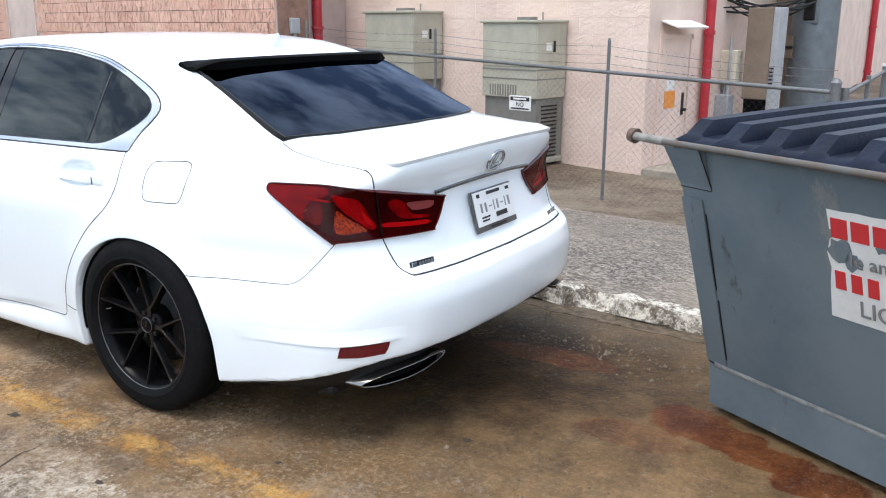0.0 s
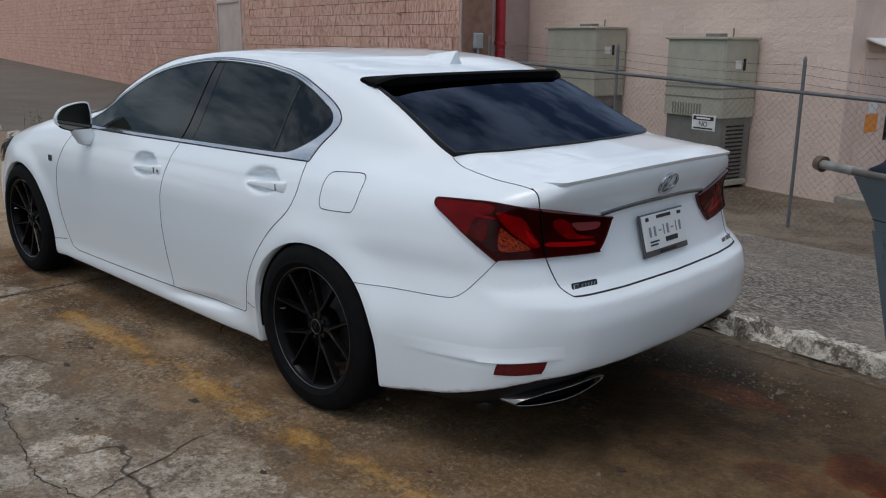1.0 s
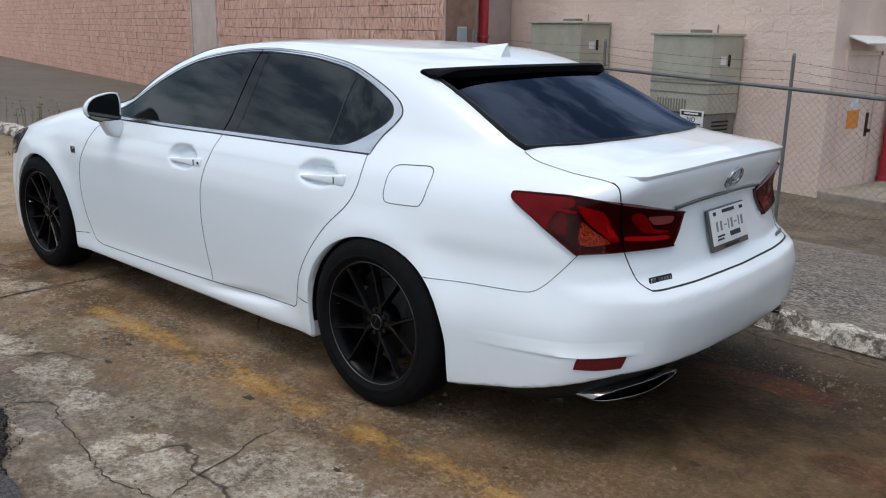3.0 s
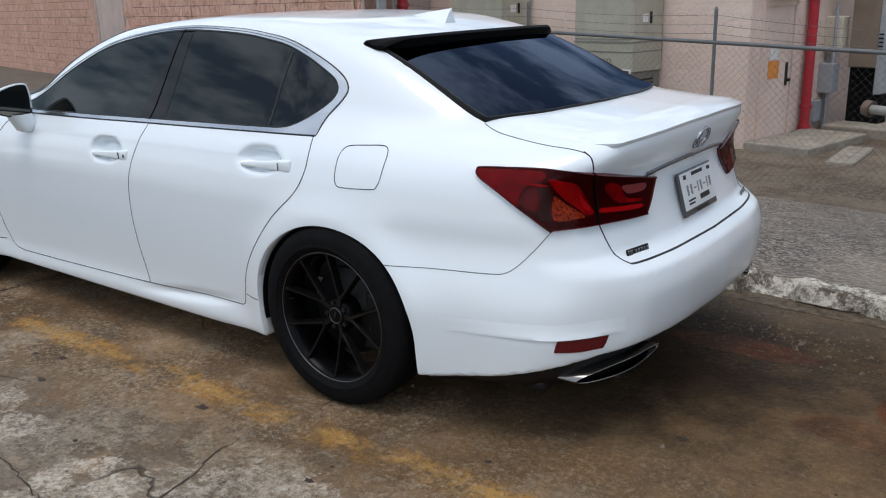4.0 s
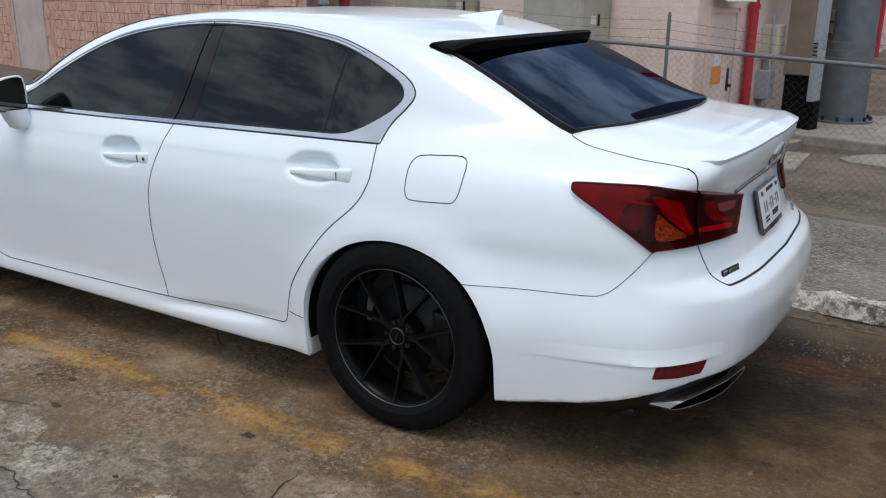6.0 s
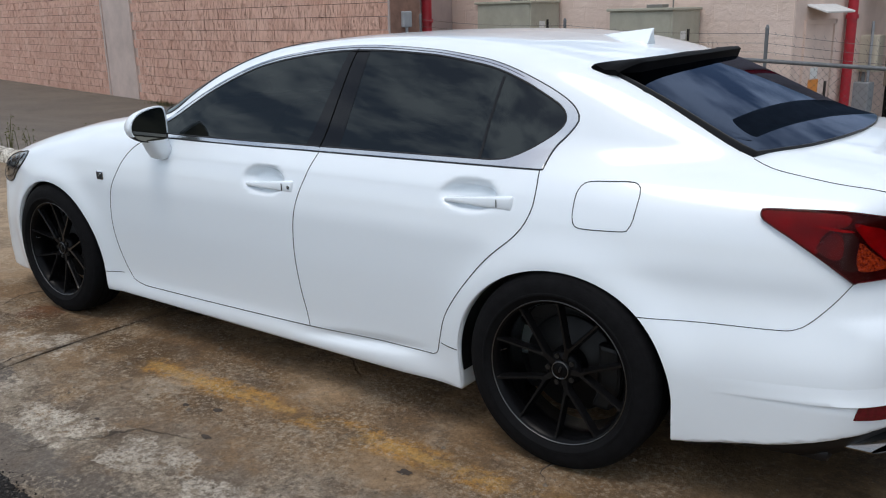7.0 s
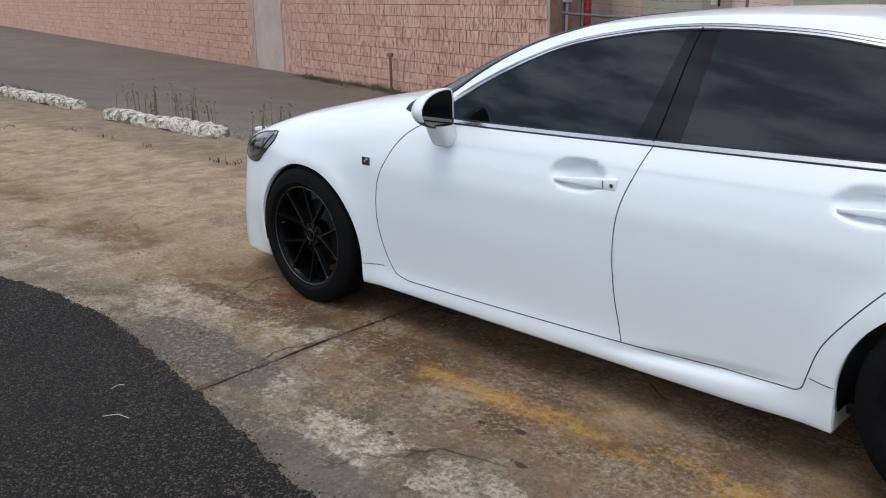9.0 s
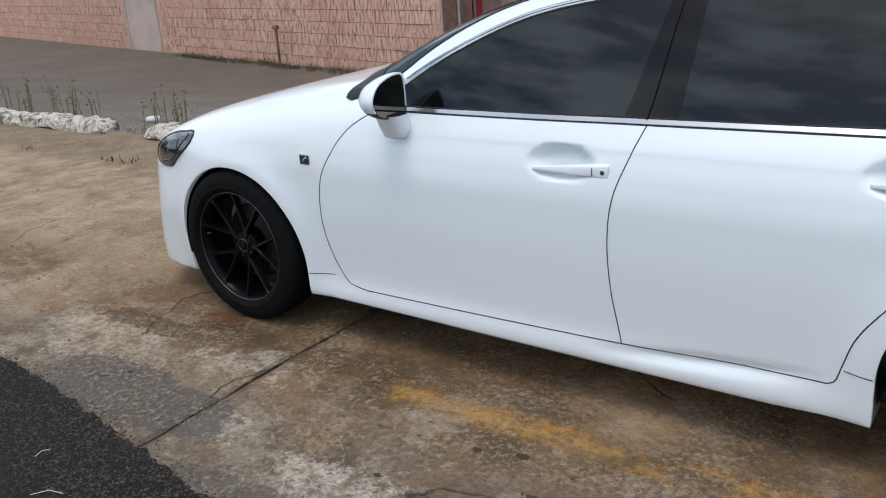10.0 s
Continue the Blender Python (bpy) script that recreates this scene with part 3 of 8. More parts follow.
def build_shell(car):
    v, q, nrm = skin()
    true_arches(v, nrm)
    under = (v[:, 2] > 1.0) & (v[:, 0] < 0.05) & inside_poly(v[:, 0], v[:, 1], offset(REARGLASS_XY, 0.010))
    v[under] -= nrm[under] * 0.012
    cen = v[q].mean(1)
    x, y, z = cen.T
    a = np.abs(y)
    hole = offset(DLO, 0.036)
    cut = (a > 0.45) & (z > 0.94) & inside_poly(x, z, hole) & inside_poly(x, z, DLO)
    cut |= (z > 1.0) & inside_poly(x, y, offset(REARGLASS_XY, 0.03)) & (x < 0.05)
    cut |= (z > 1.03) & inside_poly(x, y, SCREEN_XY * np.array([0.995, 0.97])) & (x > 1.3)
    rim = (a > 0.45) & (z > 0.955) & inside_poly(x, z, DLO) & ~cut
    rim |= (z > 1.0) & inside_poly(x, y, offset(REARGLASS_XY, 0.012)) & (x < 0.05) & ~cut
    rim |= (z > 1.03) & inside_poly(x, y, SCREEN_XY) & (x > 1.3) & ~cut
    kind = np.zeros(len(q), int)
    names = ["body_frame", "front_door", "rear_door", "fuel_flap", "rear_bumper", "boot_lid", "bonnet", "front_bumper", "roof_panel"]
    out = a > 0.6
    side_l, side_r = out & (y > 0), out & (y < 0)
    kind[(x > 2.1) & (a < 0.74) & (z > 0.6)] = 6
    kind[(a < 0.6) & (z > 1.25) & (x > 0.0) & (x < 1.5)] = 8
    kind[(x > 3.2) & (z < 0.64)] = 7
    seam_z = np.interp(-x, -BUMPER_SEAM[:, 0], BUMPER_SEAM[:, 1])
    kind[(x < -0.2) & (z < seam_z) & (z > 0.15)] = 4
    kind[(x < -0.3) & (a < 0.66) & (z > 0.6)] = 5
    panels = []
    for k, nm in enumerate(names):
        if k in (1, 2, 3):
            continue
        panels.append((nm, kind == k))
    df, dr, fu = inside_poly(x, z, DOOR_FRONT), inside_poly(x, z, DOOR_REAR), inside_poly(x, z, FUEL)
    for nm, sel in (("front_door", df & side_l & (z < 0.97)), ("front_door", df & side_r & (z < 0.97)), ("rear_door", dr & side_l & (z < 0.97)), ("rear_door", dr & side_r & (z < 0.97)), ("fuel_flap", fu & side_l)):
        panels.append((nm, sel))
    fs = q[rim]
    used, inv = np.unique(fs, return_inverse=True)
    mesh_object("window_border", v[used], inv.reshape(-1, 4), BLACKTRIM, car, True, normals=nrm[used])
    done = cut | rim
    made = []
    for nm, sel in panels[::-1]:
        take = sel & ~done
        done |= take
        fs = q[take]
        used, inv = np.unique(fs, return_inverse=True)
        made.append(mesh_object(nm, v[used], inv.reshape(-1, 4), PAINT, car, True, normals=nrm[used]))
    # near-black lining inside the cabin, its dimness put into the colour
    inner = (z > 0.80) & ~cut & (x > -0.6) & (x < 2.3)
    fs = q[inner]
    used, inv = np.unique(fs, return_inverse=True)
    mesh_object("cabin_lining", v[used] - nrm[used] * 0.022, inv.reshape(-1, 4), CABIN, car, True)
    return made[::-1]


def build_wheel(car, x, side, name="wheel"):
    y = 0.932 * side
    wheel = part(name, box_bm(0.05, 0.09, 0.05, bevel=0.02), RIMBLACK, car)
    wheel.location = (x, y - 0.09 * side, 0.335)
    if side < 0:
        wheel.rotation_euler = (0, 0, math.pi)
    tv, tf = lathe([(0.240, -0.17), (0.270, -0.195), (0.312, -0.2), (0.328, -0.187), (0.3345, -0.165), (0.3355, -0.145), (0.3355, -0.048), (0.3335, -0.030), (0.3270, -0.016), (0.3200, -0.009), (0.3170, -0.0085), (0.3120, -0.005), (0.300, 0.001), (0.284, 0.004), (0.270, 0.004), (0.2685, 0.0055), (0.2625, 0.0055), (0.2610, 0.003), (0.252, -0.002), (0.2445, -0.008), (0.2425, -0.012)], 112)
    tv = [(a, b + 0.085, c if c > -0.3322 else -0.335) for a, b, c in tv]
    tyre = mesh_object("tyre", tv, tf, RUBBER, wheel, True)
    tyre.data.set_sharp_from_angle(angle=radians(40))
    for gy in (-0.066, -0.105, -0.144):
        gv, gf = lathe([(0.3358, gy - 0.006), (0.3362, gy - 0.005), (0.3362, gy + 0.005), (0.3358, gy + 0.006)], 80)
        mesh_object("tread_groove", [(a, b + 0.085, c if c > -0.3322 else -0.335) for a, b, c in gv], gf, CABIN, tyre, True)
    rv, rf = lathe([(0.240, -0.09), (0.221, -0.085), (0.217, 0.030), (0.224, 0.052), (0.231, 0.066), (0.2375, 0.0735), (0.2425, 0.074), (0.2435, 0.068), (0.243, -0.06)], 112)
    mesh_object("rim", rv, rf, RIMBLACK, wheel, True)
    lv, lf = lathe([(0.2385, 0.0742), (0.2398, 0.0760), (0.2412, 0.0764), (0.2425, 0.0748)], 112)
    mesh_object("rim_lip", lv, lf, LIP, wheel, True, "machined grey rim lip")
    # five pairs of slim spokes that spread from the hub, dished inwards
    for i in range(5):
        base = math.radians(36 + 72 * i)
        for sgn in (-1, 1):
            a0, a1 = base + sgn * 0.05, base + sgn * 0.322
            p0, p1 = Vector((0.072 * math.cos(a0), 0, 0.072 * math.sin(a0))), Vector((0.233 * math.cos(a1), 0, 0.233 * math.sin(a1)))
            d = (p1 - p0).normalized()
            w = Vector((-d.z, 0, d.x))
            vs, cuts = [], ((0.0, 0.0062, 0.022, 0.046), (0.33, 0.0050, 0.028, 0.0525), (0.67, 0.0045, 0.034, 0.060), (0.92, 0.0046, 0.040, 0.068), (1.0, 0.0060, 0.044, 0.0715))
            for t, hw, y0, y1 in cuts:
                p = p0.lerp(p1, t)
                for o, yy in ((-hw * 2.0, y0), (-hw * 1.05, y1 - 0.004), (-hw * 0.7, y1), (hw * 0.7, y1), (hw * 1.05, y1 - 0.004), (hw * 2.0, y0)):
                    vs.append(p + w * o + Vector((0, yy, 0)))
            n = len(cuts)
            fs = [(j * 6 + k, j * 6 + (k + 1) % 6, j * 6 + 6 + (k + 1) % 6, j * 6 + 6 + k) for j in range(n - 1) for k in range(6)] + [tuple(range(6)), tuple(range(n * 6 - 1, n * 6 - 7, -1))]
            mesh_object("spoke", vs, fs, SPOKE, wheel)
        c, q = math.cos(base), math.sin(base)
        stem = []
        for r, hw, y0, y1 in ((0.030, 0.013, 0.015, 0.040), (0.062, 0.0105, 0.018, 0.0435), (0.084, 0.0085, 0.022, 0.0465)):
            stem += [(r * c - q * o, yy, r * q + c * o) for o, yy in ((-hw * 1.3, y0), (-hw * 0.8, y1), (hw * 0.8, y1), (hw * 1.3, y0))]
        mesh_object("spoke_root", stem, [(j * 4 + k, j * 4 + (k + 1) % 4, j * 4 + 4 + (k + 1) % 4, j * 4 + 4 + k) for j in range(2) for k in range(4)] + [(0, 1, 2, 3), (11, 10, 9, 8)], SPOKE, wheel)
    cv, cf = lathe([(0.0, 0.047), (0.026, 0.047), (0.030, 0.044), (0.033, 0.038), (0.036, 0.040), (0.054, 0.034), (0.062, 0.012), (0.066, -0.03)], 40)
    mesh_object("centre_cap", cv, cf, RIMBLACK, wheel, True)
    rg, rgf = lathe([(0.0268, 0.0472), (0.0285, 0.0492), (0.0305, 0.0472)], 40)
    mesh_object("cap_ring", rg, rgf, LIP, wheel, True)
    part("cap_mark", box_bm(0.006, 0.004, 0.022, Matrix.Translation((0, 0.0475, 0.003)) @ Matrix.Rotation(radians(-20), 4, "Y"), 0.001), STEEL, wheel)
    for i in range(5):
        ang = math.radians(72 * i)
        part("wheel_nut", cyl_bm(0.009, 0.008, 0.02, Matrix.Translation((0.047 * math.cos(ang), 0.034, 0.047 * math.sin(ang))) @ Matrix.Rotation(math.radians(90), 4, "X"), 6), STEEL, wheel)
    dv, df = lathe([(0.05, -0.028), (0.075, -0.022), (0.080, -0.028), (0.160, -0.028), (0.165, -0.036), (0.160, -0.052), (0.05, -0.052)], 56)
    mesh_object("brake_disc", dv, df, DISC, wheel, True)
    cal = box_bm(0.07, 0.075, 0.22, None, 0.015)
    bmesh.ops.subdivide_edges(cal, edges=cal.edges[:], cuts=2)
    for q in cal.verts:
        q.co.x -= q.co.z ** 2 * 2.6
    cal.transform(Matrix.Rotation(radians(175), 4, "Y") @ Matrix.Translation((0.160, -0.03, 0)))
    part("brake_caliper", cal, DISC, wheel)
    part("valve", rod_bm((0.206, 0.04, 0.03), (0.213, 0.062, 0.031), 0.004, 8), CHROME, wheel)
    return wheel


BRIGHTRED = mat("bright_red_optic_and_glint", (0.42, 0.010, 0.016), rough=0.2, spec=0.3)
BOWLRED = mat("deep_red_bowl", (0.075, 0.003, 0.005), rough=0.2, vary=0.5, scale=24, detail=1)
DULLRED = mat("red_lamp_bowl", (0.17, 0.003, 0.008), rough=0.4, spec=0.1, vary=0.45, scale=13, detail=1)


def build_lamp(car, side):
    proj = on_corner
    lamp = patch("tail_lamp", LAMP, proj, 0.008, DARKRED, car, side, step=0.01, label="dark red wraparound tail lamp")
    inner = [("red_segment", [(0.1545, 0.889), (0.148, 0.901), (0.075, 0.9035), (-0.025, 0.902), (-0.020, 0.880), (0.018, 0.866), (0.042, 0.842), (0.052, 0.806), (0.075, 0.8205), (0.112, 0.850), (0.146, 0.876)], DULLRED, 0.011),
             ("red_streak", [(0.060, 0.876), (0.015, 0.872), (-0.030, 0.868), (-0.030, 0.863), (0.018, 0.866)], REDLAMP, 0.0125),
             ("red_bowl", [(0.053, 0.818), (0.036, 0.842), (0.011, 0.860), (-0.004, 0.850), (-0.008, 0.828), (-0.002, 0.796), (0.022, 0.792)], BOWLRED, 0.0125),
             ("shadow_block", [(-0.010, 0.862), (-0.034, 0.858), (-0.046, 0.833), (-0.044, 0.764), (-0.006, 0.766), (-0.001, 0.792), (-0.008, 0.828)], BLACKTRIM, 0.0115),
             ("amber_segment", [(-0.046, 0.828), (-0.059, 0.832), (-0.085, 0.808), (-0.143, 0.766), (-0.128, 0.760), (-0.047, 0.762)], AMBER, 0.012),
             ("red_segment", [(-0.036, 0.884), (-0.075, 0.880), (-0.115, 0.870), (-0.135, 0.845), (-0.155, 0.808), (-0.176, 0.770), (-0.152, 0.766), (-0.122, 0.790), (-0.090, 0.815), (-0.062, 0.843)], REDLAMP, 0.012),
             # glint on the red segment, painted as a brighter patch
             ("painted_glint", [(-0.128, 0.832), (-0.142, 0.815), (-0.164, 0.782), (-0.152, 0.780), (-0.134, 0.802)], BRIGHTRED, 0.0135),
             ("light_bar", [(-0.221, 0.845), (-0.241, 0.855), (-0.265, 0.848), (-0.285, 0.830), (-0.300, 0.803), (-0.318, 0.787), (-0.373, 0.775), (-0.373, 0.768), (-0.330, 0.772), (-0.280, 0.780), (-0.250, 0.800), (-0.230, 0.822)], REDLAMP, 0.012),
             ("light_bar", [(-0.205, 0.777), (-0.290, 0.768), (-0.373, 0.758), (-0.366, 0.746), (-0.205, 0.764)], BRIGHTRED, 0.012),
             ("reverse_lens", [(-0.293, 0.833), (-0.345, 0.829), (-0.398, 0.821), (-0.388, 0.800), (-0.325, 0.801), (-0.305, 0.812)], mat("grey_lens", (0.30, 0.29, 0.29), rough=0.15, coat=0.5), 0.012)]
    for nm, pg, mt, lf in inner if side > 0 else inner[:1] + inner[5:9]:
        patch(nm, dense(pg, 0.006, closed=True), proj, lf, mt, lamp, side, step=0.01)
    ribbon("lamp_rim", LAMP, proj, 0.004, 0.0140, BOWLRED, lamp, side, closed=True)
    patch("lens", offset(LAMP, 0.001), proj, 0.016, REDLENS, lamp, side, step=0.012, thick=0.002).visible_shadow = False
    ribbon("lamp_gap", dense([(-0.174, 0.900), (-0.180, 0.84), (-0.188, 0.78), (-0.194, 0.733)], 0.01), proj, 0.0045, 0.0172, CABIN, lamp, side)
    return lamp


def build_car():
    car = empty("white_sedan", label="pearl white four-door sedan with dark tinted windows and black wheels, parked", category="car")
    panels = build_shell(car)
    doors = {}
    for ob in panels:
        if "door" in ob.name:
            ys = ob.data.vertices[0].co.y
            doors[("front" if "front" in ob.name else "rear", 1 if ys > 0 else -1)] = ob
    body = [o for o in panels if o.name.startswith("body_frame")][0]
    for side in (1, -1):
        for ln in (GAP_A, GAP_SILL, GAP_B):
            ribbon("door_gap", ln, on_side, 0.0036, 0.0011, SEAM, body, side)
        ribbon("bumper_gap", BUMPER_SEAM, on_side, 0.0022, 0.0010, SEAM, body, side)
        ribbon("sill_gap", dense([(2.33, 0.29), (2.40, 0.285), (2.462, 0.278)], 0.02), on_side, 0.003, 0.001, SEAM, body, side)
        ribbon("sill_gap", dense([(0.46, 0.333), (0.42, 0.328), (0.386, 0.326)], 0.02), on_side, 0.003, 0.001, SEAM, body, side)
        patch("window_trim", TRIM_OUT, on_side, 0.0055, TRIMCHROME, body, side, step=0.03, label="polished chrome window surround", hole=DLO)
        ribbon("window_seal", offset(DLO, 0.003), on_side, 0.006, 0.0048, BLACKTRIM, body, side, closed=True)
        up = offset(TRIM_OUT, 0.0075)
        ribbon("trim_groove", up[(up[:, 1] > 1.04) & (up[:, 0] > 0.25)], on_side, 0.0022, 0.0064, BLACKTRIM, body, side)
        fold("bumper_fold", dense([(0.30, 0.383), (0.235, 0.388), (0.142, 0.395), (0.05, 0.399), (-0.037, 0.4015), (-0.12, 0.404), (-0.20, 0.406), (-0.265, 0.405)], 0.015), 0.06, 0.0075, PAINT, body, side)
        ribbon("window_gap", offset(TRIM_OUT, -0.002), on_side, 0.0045, 0.002, SEAM, body, side, closed=True)
        full = [tuple(p) for p in offset(DLO, 0.002)]
        rear = clip(clip(full, (0.975, 0.97), (0.952, 1.31)), (0.336, 1.25), (0.352, 0.97))
        for nm, pg, gm in (("front_window", clip(full, (1.05, 1.31), (1.133, 0.965)), GLASS), ("rear_window", rear, PRIVACY), ("quarter_window", clip(full, (0.352, 0.97), (0.336, 1.25)), PRIVACY)):
            pane = patch(nm, pg, on_side, 0.003, gm, car, side, step=0.02, thick=0.003, facing=pane_facing)
            pane.visible_shadow = False
        patch("pillar_cover", [(1.136, 0.972), (1.056, 1.308), (0.952, 1.308), (0.973, 0.972)], on_side, 0.0045, PILLAR, car, side, facing=pane_facing)
        ribbon("pillar_gap", dense([(1.062, 0.965), (1.048, 1.08), (1.034, 1.20), (1.015, 1.322)], 0.03), on_side, 0.005, 0.0068, CABIN, body, side)
        ribbon("pillar_cover", dense([(0.349, 0.980), (0.350, 1.058), (0.345, 1.141), (0.334, 1.238)], 0.03), on_side, 0.013, 0.0055, PILLAR, car, side)
        patch("sail_cover", [(2.02, 0.97), (1.97, 0.97), (1.945, 1.04), (1.97, 1.05)], on_side, 0.002, BLACKTRIM, car, side)
        # handles
        for key, (hx, hz) in zip(("front", "rear"), HANDLES):
            p = on_side(np.array([hx]), np.array([hz]))[0]
            bar = box_bm(0.268, 0.026, 0.050, None, 0.010, seg=3)
            for v in bar.verts:
                t = v.co.x / 0.134
                v.co.y += 0.010 * (1 - t * t)
                v.co.z *= 1 - 0.78 * max(0.0, (t + 1) / 2) ** 1.6
            h = part("door_handle", bar, PAINT, doors[(key, side)], smooth=True)
            h.location = (hx - 0.004, (p[1] + 0.036) * side, hz - 0.004)
            part("handle_gap", box_bm(0.0011, 0.004, 0.027, Matrix.Translation((-0.078, 0.0178, 0)), 0.0002), SEAM, h)
            h.rotation_euler = (0, radians(2), 0)
            if side < 0:
                h.scale = (1, -1, 1)
            if key == "front":
                part("key_lock", cyl_bm(0.0075, 0.0075, 0.006, Matrix.Translation((hx - 0.115, (p[1] + 0.049) * side, hz - 0.001)) @ Matrix.Rotation(radians(90), 4, "X"), 16), CHROME, doors[(key, side)])
        build_lamp(car, side)
        # mirrors
        build_mirror(car, side)
        # bumper reflector
        patch("bumper_reflector", dense([(-0.040, 0.399), (-0.12, 0.401), (-0.206, 0.403), (-0.198, 0.380), (-0.188, 0.363), (-0.11, 0.359), (-0.030, 0.362), (-0.034, 0.382)], 0.01, closed=True, smooth=False), on_corner, 0.003, REFLECTOR, car, side, label="red bumper reflector")
        build_exhaust(car, side)
        build_headlamp(car, side)
        for x in (-0.005, 2.855):
            build_wheel(car, x, side)
        # arch lips
        for cx, cz, rx, rz in ARCH:
            ang = np.linspace(radians(-12), radians(192), 70)
            pts = np.stack([cx + (rx - 0.002) * np.cos(ang), cz + (rz - 0.002) * np.where(np.sin(ang) > 0, np.sin(ang), 0.0) + 0.35 * np.minimum(np.sin(ang), 0)], 1)
            well_v, well_f = [], []
            for i, (px, pz) in enumerate(pts):
                well_v += [(px, 0.885 * side, pz), (px, 0.60 * side, pz)]
                if i:
                    well_f.append((2 * i - 2, 2 * i - 1, 2 * i + 1, 2 * i))
            well_v += [(cx, 0.60 * side, cz)]
            well_f += [(2 * i + 1, 2 * i + 3, len(well_v) - 1) for i in range(len(pts) - 1)]
            mesh_object("wheel_liner", well_v, well_f, BLACKTRIM, body)
    ribbon("fuel_gap", FUEL, on_side, 0.0028, 0.0011, SEAM, body, 1, closed=True)
    patch("rear_screen", REARGLASS_XY, on_screen, 0.006, REARGLASS, car, 1, step=0.03, facing=screen_facing, label="dark tinted rear window").visible_shadow = False
    ribbon("screen_seal", REARGLASS_XY, on_screen, 0.006, 0.0075, BLACKTRIM, body, 1, closed=True, base=-0.022)
    cowl = dense([(2.19, 0.79), (2.262, 0.79), (2.30, 0.60), (2.40, 0.30), (2.45, 0.0)], 0.03)
    back = dense([(2.38, 0.0), (2.32, 0.30), (2.22, 0.58), (2.17, 0.70)], 0.03)
    half = np.concatenate([cowl, back])
    for side in (1, -1):
        patch("cowl_panel", half, on_top, 0.004, BLACKTRIM, car, side, step=0.05)
    patch("windscreen", SCREEN_XY, on_top, 0.001, GLASS, car, 1, step=0.08).visible_shadow = False
    ribbon("screen_seal", SCREEN_XY, on_top, 0.02, 0.003, BLACKTRIM, body, 1, closed=True)
    lid = np.concatenate([LID_SEAM, LID_SEAM[::-1] * np.array([-1, 1])])
    ribbon("lid_gap", lid, on_rear, 0.0042, 0.0014, SEAM, body, 1)
    for side in (1, -1):
        ribbon("lid_gap", dense([(-0.490, 0.630 * side), (-0.545, 0.645 * side), (-0.614, 0.655 * side), (-0.724, 0.663 * side), (-0.81, 0.656 * side), (-0.866, 0.648 * side)], 0.02), on_top, 0.0025, 0.0012, SEAM, body, 1)
        ribbon("lid_gap", dense([(-0.150, 0.960), (-0.158, 0.954), (-0.169, 0.940), (-0.175, 0.902)], 0.01), on_corner, 0.0042, 0.0014, SEAM, body, side)
    build_rear_details(car)
    build_cabin(car)
    return car


def build_mirror(car, side):
    """A rounded housing: white cap, black lower cover, frame and glass, on a white foot."""
    rim = dense([(0.862, 0.951), (0.915, 0.946), (0.975, 0.949), (1.022, 0.968), (1.044, 1.002), (1.036, 1.038), (1.0, 1.072), (0.93, 1.092), (0.874, 1.093), (0.860, 1.075), (0.854, 1.02)], 0.012, closed=True)
    c = np.array([0.955, 1.012])
    n = len(rim)
    v, f = [], []
    rows = ((0.90, 1.928), (0.985, 1.926), (1.0, 1.931), (1.0, 1.942), (0.965, 1.960), (0.88, 1.982), (0.74, 2.002), (0.55, 2.018), (0.30, 2.028), (0.05, 2.030))
    for k, x in rows:
        for p in rim:
            q = c + (p - c) * k
            v.append((x - 0.03 * (q[0] - 0.86), q[0] * side, q[1]))
    for r in range(len(rows) - 1):
        for i in range(n):
            j = (i + 1) % n
            q = (r * n + i, r * n + j, (r + 1) * n + j, (r + 1) * n + i)
            f.append(q[::-1] if side > 0 else q)
    low = [q for q in f if sum(v[k][2] for k in q) / 4 < 0.982 - 0.10 * (sum(v[k][0] for k in q) / 4 - 1.93) or q[0] // n < 1 and q[2] // n < 2]
    high = [q for q in f if q not in low]
    m = mesh_object("door_mirror", v, high, PAINT, car, True)
    mesh_object("lower_cover", v, low, BLACKTRIM, m, True)
    gv = [(1.9275 - 0.03 * (p[0] - 0.86), p[0] * side, p[1]) for p in (c + (rim - c) * 0.915)]
    mesh_object("mirror_glass", gv, [tuple(range(n)) if side < 0 else tuple(range(n))[::-1]], MIRRORG, m)
    ft = bmesh.new()
    rings = []
    for z, y0, y1, x0, x1 in ((0.866, 0.845, 0.900, 1.925, 1.985), (0.874, 0.840, 0.922, 1.915, 1.995), (0.905, 0.845, 0.940, 1.905, 2.0), (0.955, 0.862, 0.965, 1.90, 2.0)):
        ring = []
        for t in np.linspace(0, 2 * math.pi, 20, endpoint=False):
            cx, cy = math.cos(t), math.sin(t)
            ring.append(ft.verts.new(((x0 + x1) / 2 + math.copysign(abs(cx) ** 0.6, cx) * (x1 - x0) / 2, ((y0 + y1) / 2 + math.copysign(abs(cy) ** 0.6, cy) * (y1 - y0) / 2) * side, z)))
        rings.append(ring)
    for a, b in zip(rings, rings[1:]):
        for i in range(20):
            ft.faces.new((a[i], a[(i + 1) % 20], b[(i + 1) % 20], b[i]))
    ft.faces.new(rings[0])
    bmesh.ops.recalc_face_normals(ft, faces=ft.faces[:])
    part("mirror_foot", ft, PAINT, m, smooth=True)
    part("indicator_strip", box_bm(0.030, 0.008, 0.011, Matrix.Translation((1.950, 1.034 * side, 0.990)), 0.004), CLEAR, m)
    return m


